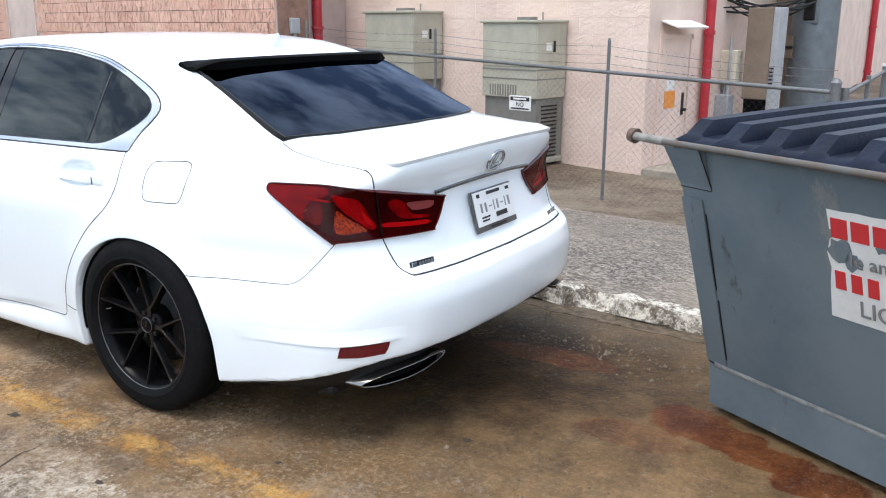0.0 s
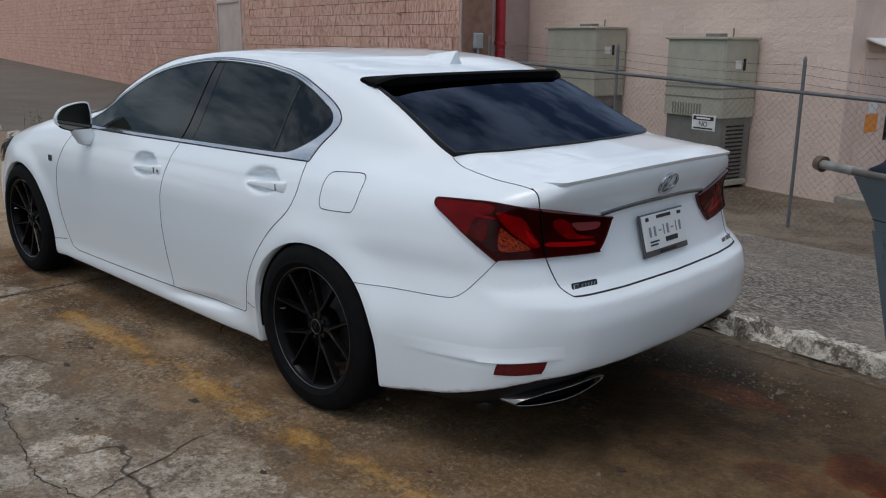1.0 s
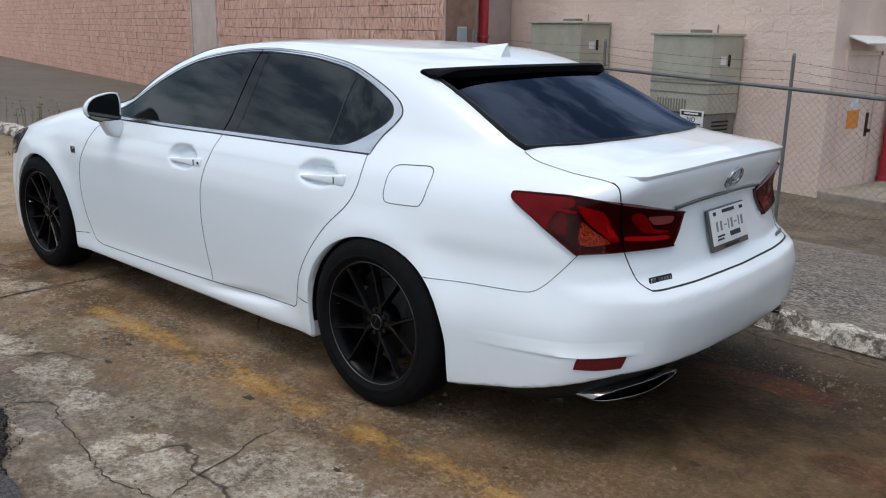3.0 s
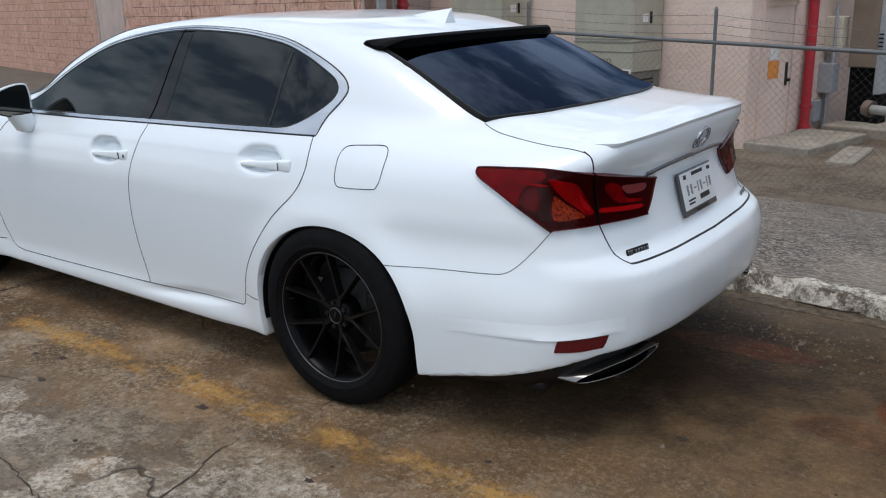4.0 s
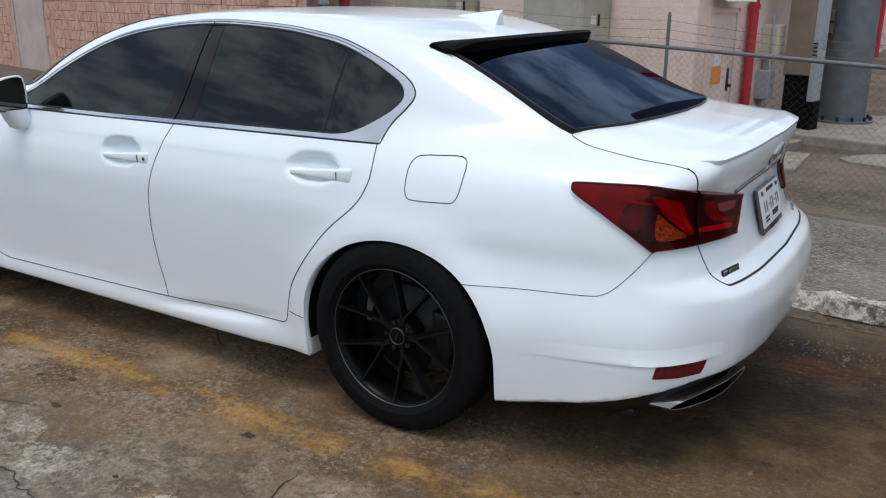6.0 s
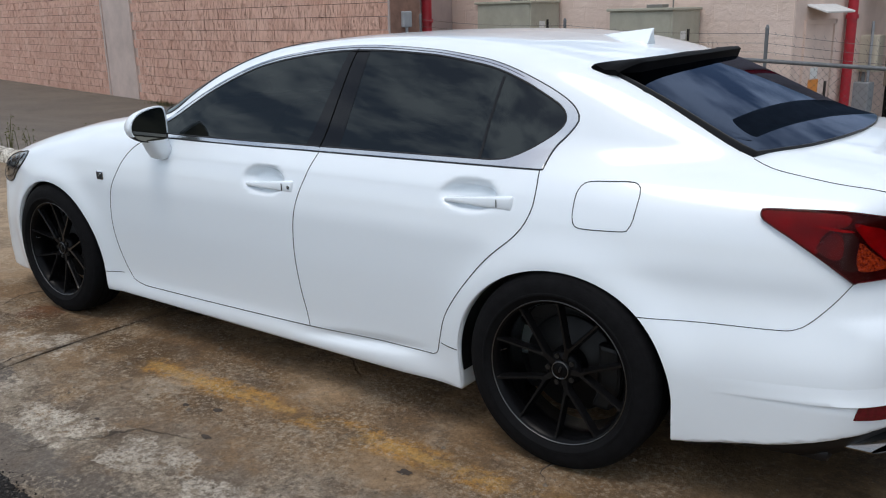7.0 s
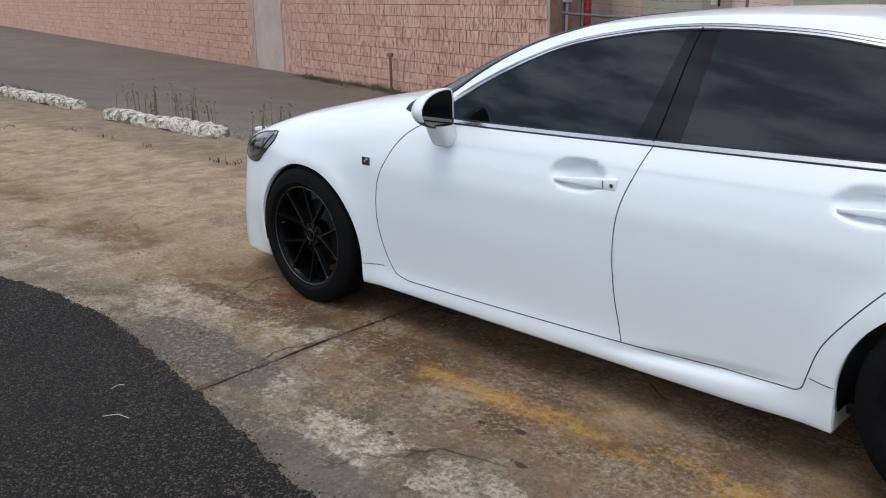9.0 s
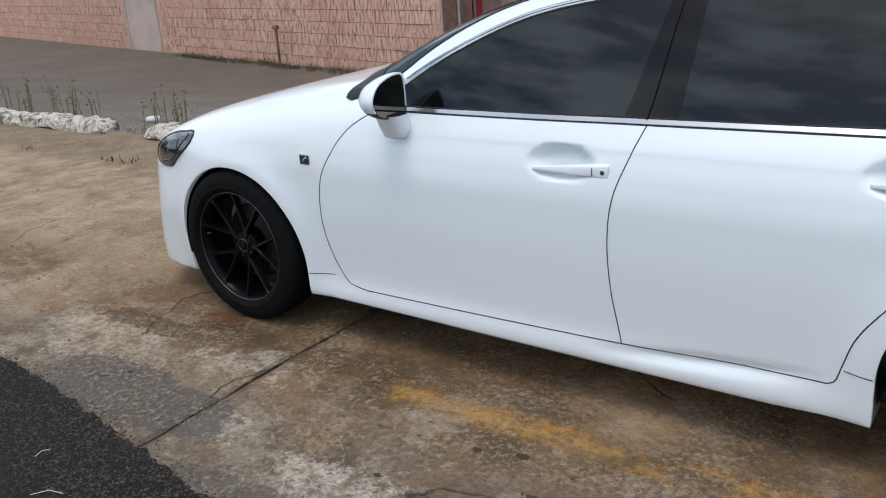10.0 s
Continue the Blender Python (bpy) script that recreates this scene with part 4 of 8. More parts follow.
def foot_line(z, inset):
    """The body's outline at a height, from one rear wheel round to the other, moved inwards."""
    out = []
    for ang in np.linspace(radians(66), radians(294), 97):
        dx, dy = math.cos(ang), math.sin(ang)
        lo, hi = 0.2, 1.4
        for _ in range(24):
            mid = (lo + hi) / 2
            if solid(np.array([-0.42 + dx * mid * 0.75]), np.array([dy * mid]), np.array([z]), False)[0] < 0:
                lo = mid
            else:
                hi = mid
        out.append((-0.42 + dx * (lo - inset) * 0.75, dy * (lo - inset)))
    return [p for p in out if p[0] < -0.395]


def build_exhaust(car, side):
    """A flat, slanted chrome tip let into the black valance."""
    line = [p for p in foot_line(0.36, 0.022) if p[1] > 0.2 and p[0] < -0.6]
    ly, lx = [p[1] for p in line][::-1], [p[0] for p in line][::-1]
    pts = []
    for t in np.linspace(0, 2 * math.pi, 36, endpoint=False):
        y, z = math.cos(t), math.sin(t)
        y, z = math.copysign(abs(y) ** 0.95, y), math.copysign(abs(z) ** 1.15, z)
        yy = 0.60 + 0.15 * y
        xx = float(np.interp(yy, ly, lx))
        pts.append((xx - 0.008 * z, yy * side, 0.277 + 0.026 * z - 0.20 * (yy - 0.60)))
    n = len(pts)
    v, f = [], []
    cen = np.mean(np.array(pts), 0)
    for sc, dx in ((0.90, 0.10), (0.90, 0.0), (0.95, -0.004), (1.0, 0.0), (1.0, 0.12)):
        for p in pts:
            q = cen + (np.array(p) - cen) * np.array([1, 0.5 + sc * 0.5 if sc < 1 else 1, sc])
            v.append((q[0] + dx, q[1], q[2]))
    for k in range(4):
        for i in range(n):
            j = (i + 1) % n
            f.append((k * n + i, k * n + j, k * n + n + j, k * n + n + i))
    tip = mesh_object("exhaust_tip", v, f, TIPCHROME, car, True, "polished chrome exhaust tip")
    # black disc inside the tip: the pipe's inner shade as a colour
    mesh_object("exhaust_bore", [(x + 0.03, y, z) for x, y, z in v[n:2 * n]], [tuple(range(n))], CABIN, tip)
    return tip


def build_headlamp(car, side):
    poly = dense([(3.115, 0.805), (3.19, 0.797), (3.265, 0.787), (3.37, 0.755), (3.45, 0.70), (3.44, 0.655), (3.37, 0.638), (3.284, 0.643), (3.225, 0.685), (3.165, 0.725), (3.115, 0.768)], 0.02, closed=True)
    lamp = patch("headlamp", poly, on_side, 0.003, mat("headlamp_bowl", (0.10, 0.10, 0.105), rough=0.15, metal=0.6, coat=0.8), car, side, step=0.03, label="smoked headlamp")
    ribbon("lamp_rim", poly, on_side, 0.006, 0.005, GLOSSBLACK, lamp, side, closed=True)
    patch("lamp_lens", [(3.22, 0.765), (3.29, 0.75), (3.30, 0.70), (3.23, 0.715)], on_side, 0.005, DARKCHROME, lamp, side, step=0.03)
    patch("lamp_lens", [(3.32, 0.742), (3.40, 0.71), (3.40, 0.67), (3.33, 0.69)], on_side, 0.005, DARKCHROME, lamp, side, step=0.03)
    ribbon("marker_strip", dense([(3.15, 0.79), (3.20, 0.74), (3.27, 0.675), (3.36, 0.655)], 0.02), on_side, 0.010, 0.006, DARKCHROME, lamp, side)
    p = on_side(np.array([2.405]), np.array([0.755]))[0]
    bd = part("side_badge", box_bm(0.05, 0.006, 0.04, Matrix.Translation((2.405, (p[1] + 0.003) * side, 0.755)), 0.003), CHROME, car)
    part("badge_face", box_bm(0.042, 0.006, 0.032, Matrix.Translation((2.405, (p[1] + 0.0045) * side, 0.755)), 0.003), INK, bd)
    part("badge_mark", box_bm(0.026, 0.006, 0.010, Matrix.Translation((2.400, (p[1] + 0.0060) * side, 0.758)) @ Matrix.Rotation(radians(35), 4, "Y"), 0.003), CHROME, bd)
    return lamp


def build_rear_details(car):
    # boot spoiler lip, melting into the lid at its ends
    ys = np.linspace(-0.628, 0.628, 81)
    v, f = [], []
    for y in ys:
        a, yy = abs(y), np.array([y])
        h = min(1.0, max(0.0, (0.628 - a) / 0.060))
        h = h * h * (3 - 2 * h)
        edge = on_rear(np.array([min(a, 0.60)]), np.array([0.945 - 0.03 * (min(a, 0.60) / 0.65) ** 2]))[0][0]
        xt = edge - 0.012 + 0.022 * max(0.0, (a - 0.56) / 0.068) ** 2
        zt = 1.002 - 0.030 * (a / 0.65) ** 2.2
        mid = on_top(np.array([xt + 0.06]), yy)[0][2]
        full = [(xt + 0.13, on_top(np.array([xt + 0.13]), yy)[0][2] + 0.001), (xt + 0.05, max(zt + 0.004, mid + 0.004)), (xt + 0.012, zt + 0.005), (xt, zt), (xt + 0.004, zt - 0.012), (xt + 0.035, zt - 0.025), (xt + 0.075, zt - 0.03)]
        flat = [(px, on_top(np.array([px]), yy)[0][2] - 0.003) for px in (xt + 0.13, xt + 0.09, xt + 0.075, xt + 0.065)] + [(xt + 0.07, mid - 0.02), (xt + 0.08, mid - 0.03), (xt + 0.09, mid - 0.035)]
        v += [(p[0] * h + q[0] * (1 - h), y, p[1] * h + q[1] * (1 - h)) for p, q in zip(full, flat)]
    m = 7
    for i in range(len(ys) - 1):
        for k in range(m - 1):
            f.append((i * m + k, i * m + k + 1, (i + 1) * m + k + 1, (i + 1) * m + k))
    f += [tuple(range(m)), tuple(range((len(ys) - 1) * m, len(ys) * m))[::-1]]
    sp = mesh_object("boot_spoiler", v, f, PAINT, car, True)
    sp.data.set_sharp_from_angle(angle=radians(50))
    # black roof spoiler
    ys = np.linspace(-0.592, 0.592, 61)
    v, f = [], []
    for y in ys:
        t = abs(y) / 0.592
        cut = max(0.0, (t - 0.84) / 0.16)
        e = 1 - cut ** 1.5
        fr = on_top(np.array([-0.035 + 0.092 * t ** 2.2]), np.array([y * 0.965]))[0]
        xt = -0.125 + 0.055 * t ** 2 + 0.03 * cut
        lowest = on_top(np.array([xt + 0.02]), np.array([y * 0.96]))[0][2]
        zt = max(lowest + 0.012, (1.296 - 0.008 * t ** 2.5) * e + (lowest + 0.014) * (1 - e))
        prof = [(fr[0], fr[2] - 0.004), (fr[0] - 0.012, fr[2] + 0.006), (xt + 0.05, max(zt - 0.001, fr[2] + 0.004 if t < 0.8 else 0)), (xt + 0.012, zt), (xt, zt - 0.008), (xt + 0.012, max(lowest - 0.004, zt - 0.058)), (fr[0] - 0.02, fr[2] - 0.025)]
        v += [(px, y, pz) for px, pz in prof]
    for i in range(len(ys) - 1):
        for k in range(m):
            k2 = (k + 1) % m
            f.append((i * m + k, i * m + k2, (i + 1) * m + k2, (i + 1) * m + k))
    f += [tuple(range(m)), tuple(range((len(ys) - 1) * m, len(ys) * m))[::-1]]
    rs = mesh_object("roof_spoiler", v, f, SPOILERBLACK, car, True, "black roof spoiler over the rear window")
    rs.data.set_sharp_from_angle(angle=radians(40))
    # shark fin
    v, f = [], []
    for i, t in enumerate(np.linspace(0, 1, 13)):
        x = 0.30 - 0.20 * t
        h = 0.058 * (t ** 1.15)
        w = 0.046 * (0.35 + 0.65 * math.sin(math.pi * min(1, t * 0.62 + 0.12)))
        z0 = on_top(np.array([x]), np.array([0.0]))[0][2] - 0.004
        v += [(x, -w, z0), (x - 0.004, -w * 0.35, z0 + h * 0.75), (x - 0.01 * t, 0, z0 + h + 0.004), (x - 0.004, w * 0.35, z0 + h * 0.75), (x, w, z0)]
    for i in range(12):
        for k in range(4):
            f.append((i * 5 + k, i * 5 + k + 1, i * 5 + 6 + k, i * 5 + 5 + k))
    f.append((60, 61, 62, 63, 64))
    mesh_object("shark_fin", v, f, PAINT, car, True, "white shark-fin aerial").data.set_sharp_from_angle(angle=radians(50))
    # number plate with its frame
    P = on_rear(np.array([0.0, 0.0]), np.array([0.66, 0.815]))
    tilt = math.atan2(P[1][0] - P[0][0], 0.155)
    m4 = Matrix.Translation(((P[0][0] + P[1][0]) / 2 - 0.008, 0, 0.736)) @ Matrix.Rotation(tilt, 4, "Y") @ Matrix.Rotation(radians(-90), 4, "Z")
    frm = part("plate_frame", box_bm(0.308, 0.010, 0.158, m4, 0.004), mat("grey_plate_frame", (0.11, 0.11, 0.115), rough=0.35, metal=0.5), car)
    part("plate", box_bm(0.292, 0.008, 0.130, m4 @ Matrix.Translation((0, -0.006, 0.008)), 0.003), PLATE, frm, "white paper plate in a black frame")
    for dx, w, h in ((-0.106, 0.012, 0.036), (-0.074, 0.012, 0.036), (-0.038, 0.018, 0.005), (-0.012, 0.005, 0.038), (0.016, 0.012, 0.036), (0.048, 0.018, 0.005), (0.076, 0.005, 0.038), (0.104, 0.012, 0.036)):
        part("plate_bar", box_bm(w, 0.003, h, m4 @ Matrix.Translation((dx, -0.0105, 0.010)), 0), GREYPEN, frm)
    for dx, dz, w, h in ((0, 0.053, 0.10, 0.012), (0.035, -0.037, 0.085, 0.018), (-0.085, -0.034, 0.06, 0.006), (-0.09, -0.046, 0.05, 0.006), (-0.115, 0.05, 0.02, 0.014), (0.11, 0.05, 0.025, 0.012), (0, -0.068, 0.11, 0.010)):
        part("plate_bar", box_bm(w, 0.003, h, m4 @ Matrix.Translation((dx, -0.0105, dz + 0.008 if dz > -0.06 else dz)), 0), INK if dz > -0.06 else STEEL, frm)
    # badge ring with its slanted mark
    ang = np.linspace(0, 2 * math.pi, 40, endpoint=False)
    bg = ribbon("boot_badge", np.stack([0.053 * np.cos(ang), 0.920 + 0.036 * np.sin(ang)], 1), on_rear, 0.009, 0.009, BADGE, car, closed=True, label="chrome oval badge")
    ribbon("badge_mark", dense([(0.004, 0.951), (0.018, 0.905), (-0.032, 0.905)], 0.004), on_rear, 0.009, 0.009, BADGE, bg)
    # chrome garnish under the badge
    ribbon("boot_garnish", dense([(0.36, 0.846), (0.2, 0.856), (0, 0.86), (-0.2, 0.856), (-0.36, 0.846)], 0.02), on_rear, 0.014, 0.007, DARKCHROME, car)
    # script badges
    for y0, w, h, mt, nm in ((0.494, 0.115, 0.026, BLACKTRIM, "sport_badge"), (-0.525, 0.13, 0.026, None, "model_script")):
        P = on_rear(np.array([y0]), np.array([0.628 if y0 > 0 else 0.622]))[0]
        mm = Matrix.Translation((P[0] - 0.003, y0, 0.628 if y0 > 0 else 0.622)) @ Matrix.Rotation(radians(-90) - 0.20 * np.sign(y0), 4, "Z") @ Matrix.Rotation(radians(-14), 4, "X")
        if mt:
            sb = part(nm, box_bm(w, 0.006, h, mm, 0.003), mt, car, "small black badge")
            part("badge_bar", box_bm(0.024, 0.006, 0.017, mm @ Matrix.Translation((-0.04, -0.002, 0)), 0.002), CHROME, sb)
            for k in range(5):
                part("badge_bar", box_bm(0.009, 0.006, 0.013, mm @ Matrix.Translation((-0.012 + 0.0145 * k, -0.002, 0)), 0.001), CHROME, sb)
        else:
            sb = None
            for k, dx in enumerate((-0.055, -0.032, 0.0, 0.022, 0.044)):
                o = part(nm if sb is None else "badge_bar", box_bm(0.017, 0.005, h, mm @ Matrix.Translation((dx, 0, 0)), 0.002), mat("grey_script", (0.35, 0.36, 0.38), rough=0.2, metal=1.0) if sb is None else sb.data.materials[0], car if sb is None else sb)
                sb = sb or o
    # black valance under the bumper
    line = foot_line(0.345, 0.030)
    v, f = [], []
    for x, y in line:
        zt = float(BOTTOM(x))
        drop = 0.012 + 0.065 * min(1.0, max(0.0, (-0.45 - x) / 0.35))
        tuck = Vector((-0.42 - x, -y)).normalized()
        v += [(x, y, zt + 0.02), (x + tuck.x * 0.004, y + tuck.y * 0.004, zt - 0.010), (x + tuck.x * 0.05, y + tuck.y * 0.05, zt - drop), (x + tuck.x * 0.30, y + tuck.y * 0.30, zt - drop - 0.02)]
    for i in range(len(line) - 1):
        for k in range(3):
            f.append((i * 4 + k, i * 4 + k + 1, i * 4 + 5 + k, i * 4 + 4 + k))
    mesh_object("rear_valance", v, f, BLACKTRIM, car, True)
    uv = box_bm(4.2, 1.55, 0.05, Matrix.Translation((1.3, 0, 0.215)), 0.02)
    part("underbody", uv, BLACKTRIM, car)


def build_cabin(car):
    fl = part("cabin_floor", box_bm(2.9, 1.46, 0.06, Matrix.Translation((0.85, 0, 0.42)), 0.02), INTERIOR, car)
    part("door_lining", box_bm(2.4, 0.03, 0.5, Matrix.Translation((1.05, 0.74, 0.69)), 0.01), INTERIOR, fl)
    part("door_lining", box_bm(2.4, 0.03, 0.5, Matrix.Translation((1.05, -0.74, 0.69)), 0.01), INTERIOR, fl)
    part("dashboard", box_bm(0.5, 1.42, 0.26, Matrix.Translation((1.95, 0, 0.86)), 0.08, seg=4), INTERIOR, car, smooth=True)
    part("parcel_shelf", box_bm(0.5, 1.2, 0.05, Matrix.Translation((-0.38, 0, 0.93)), 0.02), INTERIOR, car)
    for y in (0.36, -0.36):
        for x, nm in ((1.15, "front_seat"), (0.36, "rear_seat")):
            s = part(nm, box_bm(0.52, 0.5, 0.16, Matrix.Translation((x + 0.1, y, 0.56)), 0.06, seg=3), INTERIOR, car, smooth=True)
            part("backrest", box_bm(0.13, 0.48, 0.62, Matrix.Translation((x - 0.22, y, 0.86)) @ Matrix.Rotation(radians(-20), 4, "Y"), 0.055, seg=3), INTERIOR, s, smooth=True)
            part("headrest", box_bm(0.10, 0.26, 0.17, Matrix.Translation((x - 0.345, y, 1.2 if x > 0.5 else 1.10)) @ Matrix.Rotation(radians(-12), 4, "Y"), 0.04, seg=3), INTERIOR, s, smooth=True)
    sw = bmesh.new()
    pts = [Vector((1.62, 0.36, 0.93)) + Matrix.Rotation(radians(-25), 3, "Y") @ Vector((0, 0.185 * math.cos(a), 0.185 * math.sin(a))) for a in np.linspace(0, 2 * math.pi, 29)]
    tube_bm(pts, 0.016, 8, sw)
    box_bm(0.04, 0.30, 0.05, Matrix.Translation((1.64, 0.36, 0.92)) @ Matrix.Rotation(radians(-25), 4, "Y"), 0.015, sw)
    part("steering_wheel", sw, INTERIOR, car)
    part("rear_view_mirror", box_bm(0.03, 0.22, 0.065, Matrix.Translation((1.55, 0.0, 1.27)), 0.012), INTERIOR, car)


build_car()


# ---- materials of the place ----
def nodes_of(name, rough=0.85):
    m = bpy.data.materials.new(name)
    m.use_nodes = True
    nt = m.node_tree
    b = nt.nodes["Principled BSDF"]
    b.inputs["Roughness"].default_value, b.inputs["Specular IOR Level"].default_value = rough, 0.2
    co = nt.nodes.new("ShaderNodeTexCoord")
    return m, nt, b, co.outputs["Object"]


def n_noise(nt, vec, scale, detail=6, rough=0.6, dist=0.0):
    n = nt.nodes.new("ShaderNodeTexNoise")
    n.inputs["Scale"].default_value, n.inputs["Detail"].default_value = scale, detail
    n.inputs["Roughness"].default_value, n.inputs["Distortion"].default_value = rough, dist
    nt.links.new(vec, n.inputs["Vector"])
    return n.outputs["Fac"]


def n_range(nt, v, lo, hi, a=0.0, b=1.0):
    n = nt.nodes.new("ShaderNodeMapRange")
    n.interpolation_type = "SMOOTHSTEP"
    for i, k in zip((1, 2, 3, 4), (lo, hi, a, b)):
        n.inputs[i].default_value = k
    nt.links.new(v, n.inputs[0])
    return n.outputs[0]


def n_math(nt, op, a, b=None):
    n = nt.nodes.new("ShaderNodeMath")
    n.operation = op
    for i, v in enumerate((a, b)):
        if v is None:
            continue
        if isinstance(v, (int, float)):
            n.inputs[i].default_value = v
        else:
            nt.links.new(v, n.inputs[i])
    return n.outputs[0]


def n_mix(nt, fac, a, b):
    n = nt.nodes.new("ShaderNodeMix")
    n.data_type = "RGBA"
    for i, v in ((0, fac), (6, a), (7, b)):
        if isinstance(v, (int, float)):
            n.inputs[i].default_value = v
        elif isinstance(v, tuple):
            n.inputs[i].default_value = (*v, 1)
        else:
            nt.links.new(v, n.inputs[i])
    return n.outputs[2]


def n_map(nt, vec, loc=(0, 0, 0), scale=(1, 1, 1), rot=(0, 0, 0)):
    n = nt.nodes.new("ShaderNodeMapping")
    n.inputs["Location"].default_value, n.inputs["Scale"].default_value, n.inputs["Rotation"].default_value = loc, scale, rot
    nt.links.new(vec, n.inputs["Vector"])
    return n.outputs[0]


def n_blob(nt, vec, centre, size, wobble):
    """1 inside an uneven oval round centre, falling to 0 at its edge."""
    v = n_map(nt, vec, tuple(-c / s for c, s in zip(centre, size)), tuple(1 / s for s in size))
    ln = nt.nodes.new("ShaderNodeVectorMath")
    ln.operation = "LENGTH"
    nt.links.new(v, ln.inputs[0])
    d = n_math(nt, "ADD", ln.outputs["Value"], wobble)
    return n_range(nt, d, 1.06, 0.92)


def n_bump(nt, b, height, strength, dist=0.01):
    bp = nt.nodes.new("ShaderNodeBump")
    bp.inputs["Strength"].default_value, bp.inputs["Distance"].default_value = strength, dist
    nt.links.new(height, bp.inputs["Height"])
    nt.links.new(bp.outputs["Normal"], b.inputs["Normal"])


def concrete_mat():
    m, nt, b, vec = nodes_of("stained_concrete", 0.8)
    b.inputs["Specular IOR Level"].default_value = 0.08
    sep = nt.nodes.new("ShaderNodeSeparateXYZ")
    nt.links.new(vec, sep.inputs[0])
    X, Y = sep.outputs[0], sep.outputs[1]
    big, mid, fine = n_noise(nt, vec, 0.9, 5), n_noise(nt, vec, 4.5, 8, 0.7), n_noise(nt, vec, 48, 5, 0.7)
    wob = n_math(nt, "MULTIPLY", n_math(nt, "SUBTRACT", mid, 0.5), 1.6)
    col = n_mix(nt, n_range(nt, big, 0.35, 0.65), (0.195, 0.126, 0.072), (0.345, 0.240, 0.147))
    # cleaner, paler ground further ahead
    far = n_range(nt, n_math(nt, "ADD", X, n_math(nt, "MULTIPLY", wob, 1.2)), 2.2, 5.5)
    col = n_mix(nt, far, col, n_mix(nt, n_range(nt, mid, 0.3, 0.7), (0.235, 0.168, 0.110), (0.400, 0.305, 0.208)))
    # grey film beside the asphalt
    grey = n_math(nt, "MULTIPLY", n_range(nt, n_math(nt, "ADD", Y, n_math(nt, "MULTIPLY", wob, 0.4)), 1.15, 1.65), n_range(nt, mid, 0.32, 0.50))
    col = n_mix(nt, n_math(nt, "MULTIPLY", grey, 0.85), col, (0.150, 0.124, 0.100))
    # brown wash round the parking line
    wash = n_math(nt, "MULTIPLY", n_range(nt, n_math(nt, "ABSOLUTE", n_math(nt, "ADD", n_math(nt, "SUBTRACT", Y, 0.98), n_math(nt, "MULTIPLY", wob, 0.5))), 0.42, 0.08), n_range(nt, n_noise(nt, n_map(nt, vec, (2, 7, 0)), 1.7, 7, 0.65), 0.34, 0.56))
    col = n_mix(nt, n_math(nt, "MULTIPLY", wash, 0.75), col, (0.135, 0.078, 0.036))
    # worn islands with a crisp edge where the pale cement shows
    isle = n_math(nt, "MULTIPLY", n_range(nt, n_noise(nt, n_map(nt, vec, (5.5, 3.9, 0)), 2.9, 10, 0.72, 0.4), 0.525, 0.555), n_range(nt, n_noise(nt, vec, 31, 7, 0.8), 0.38, 0.56))
    isle = n_math(nt, "MULTIPLY", isle, n_range(nt, Y, 0.55, 1.35))
    col = n_mix(nt, n_math(nt, "MULTIPLY", isle, 0.62), col, (0.400, 0.338, 0.262))
    # pale scaled patches
    sc = n_math(nt, "MULTIPLY", n_range(nt, n_noise(nt, n_map(nt, vec, (3.1, 1.7, 0)), 1.5, 9, 0.68), 0.53, 0.60), n_range(nt, Y, 0.95, 1.5))
    col = n_mix(nt, n_math(nt, "MULTIPLY", n_math(nt, "MULTIPLY", sc, n_range(nt, n_noise(nt, vec, 26, 6, 0.75), 0.36, 0.58)), 0.40), col, (0.38, 0.335, 0.275))
    sc2 = n_math(nt, "MULTIPLY", n_range(nt, n_noise(nt, n_map(nt, vec, (7.3, 2.2, 0)), 5.5, 9, 0.75), 0.52, 0.60), n_range(nt, fine, 0.3, 0.6))
    sc2 = n_math(nt, "MULTIPLY", sc2, n_range(nt, Y, 0.3, 0.9))
    col = n_mix(nt, n_math(nt, "MULTIPLY", sc2, 0.6), col, (0.30, 0.25, 0.19))
    mot = n_range(nt, n_noise(nt, n_map(nt, vec, (2.3, 8.2, 0)), 13, 7, 0.75), 0.42, 0.56)
    col = n_mix(nt, n_math(nt, "MULTIPLY", n_math(nt, "MULTIPLY", mot, 0.28), n_math(nt, "SUBTRACT", 1.0, far)), col, (0.09, 0.064, 0.040))
    # dark smudges
    smu = n_range(nt, n_noise(nt, n_map(nt, vec, (4.4, 6.1, 0)), 2.3, 8, 0.7), 0.50, 0.60)
    col = n_mix(nt, n_math(nt, "MULTIPLY", n_math(nt, "MULTIPLY", smu, 0.5), n_math(nt, "SUBTRACT", 1.0, n_math(nt, "MULTIPLY", far, 0.35))), col, (0.075, 0.056, 0.042))
    # scaled places where the pale core shows
    flake = n_math(nt, "MULTIPLY", n_range(nt, n_noise(nt, vec, 36, 8, 0.85), 0.40, 0.54), n_range(nt, n_noise(nt, n_map(nt, vec, (6, 1, 0)), 9, 9, 0.8), 0.40, 0.56))
    wob2 = n_math(nt, "ADD", wob, n_math(nt, "MULTIPLY", n_math(nt, "SUBTRACT", n_noise(nt, vec, 8, 9, 0.8), 0.5), 3.2))
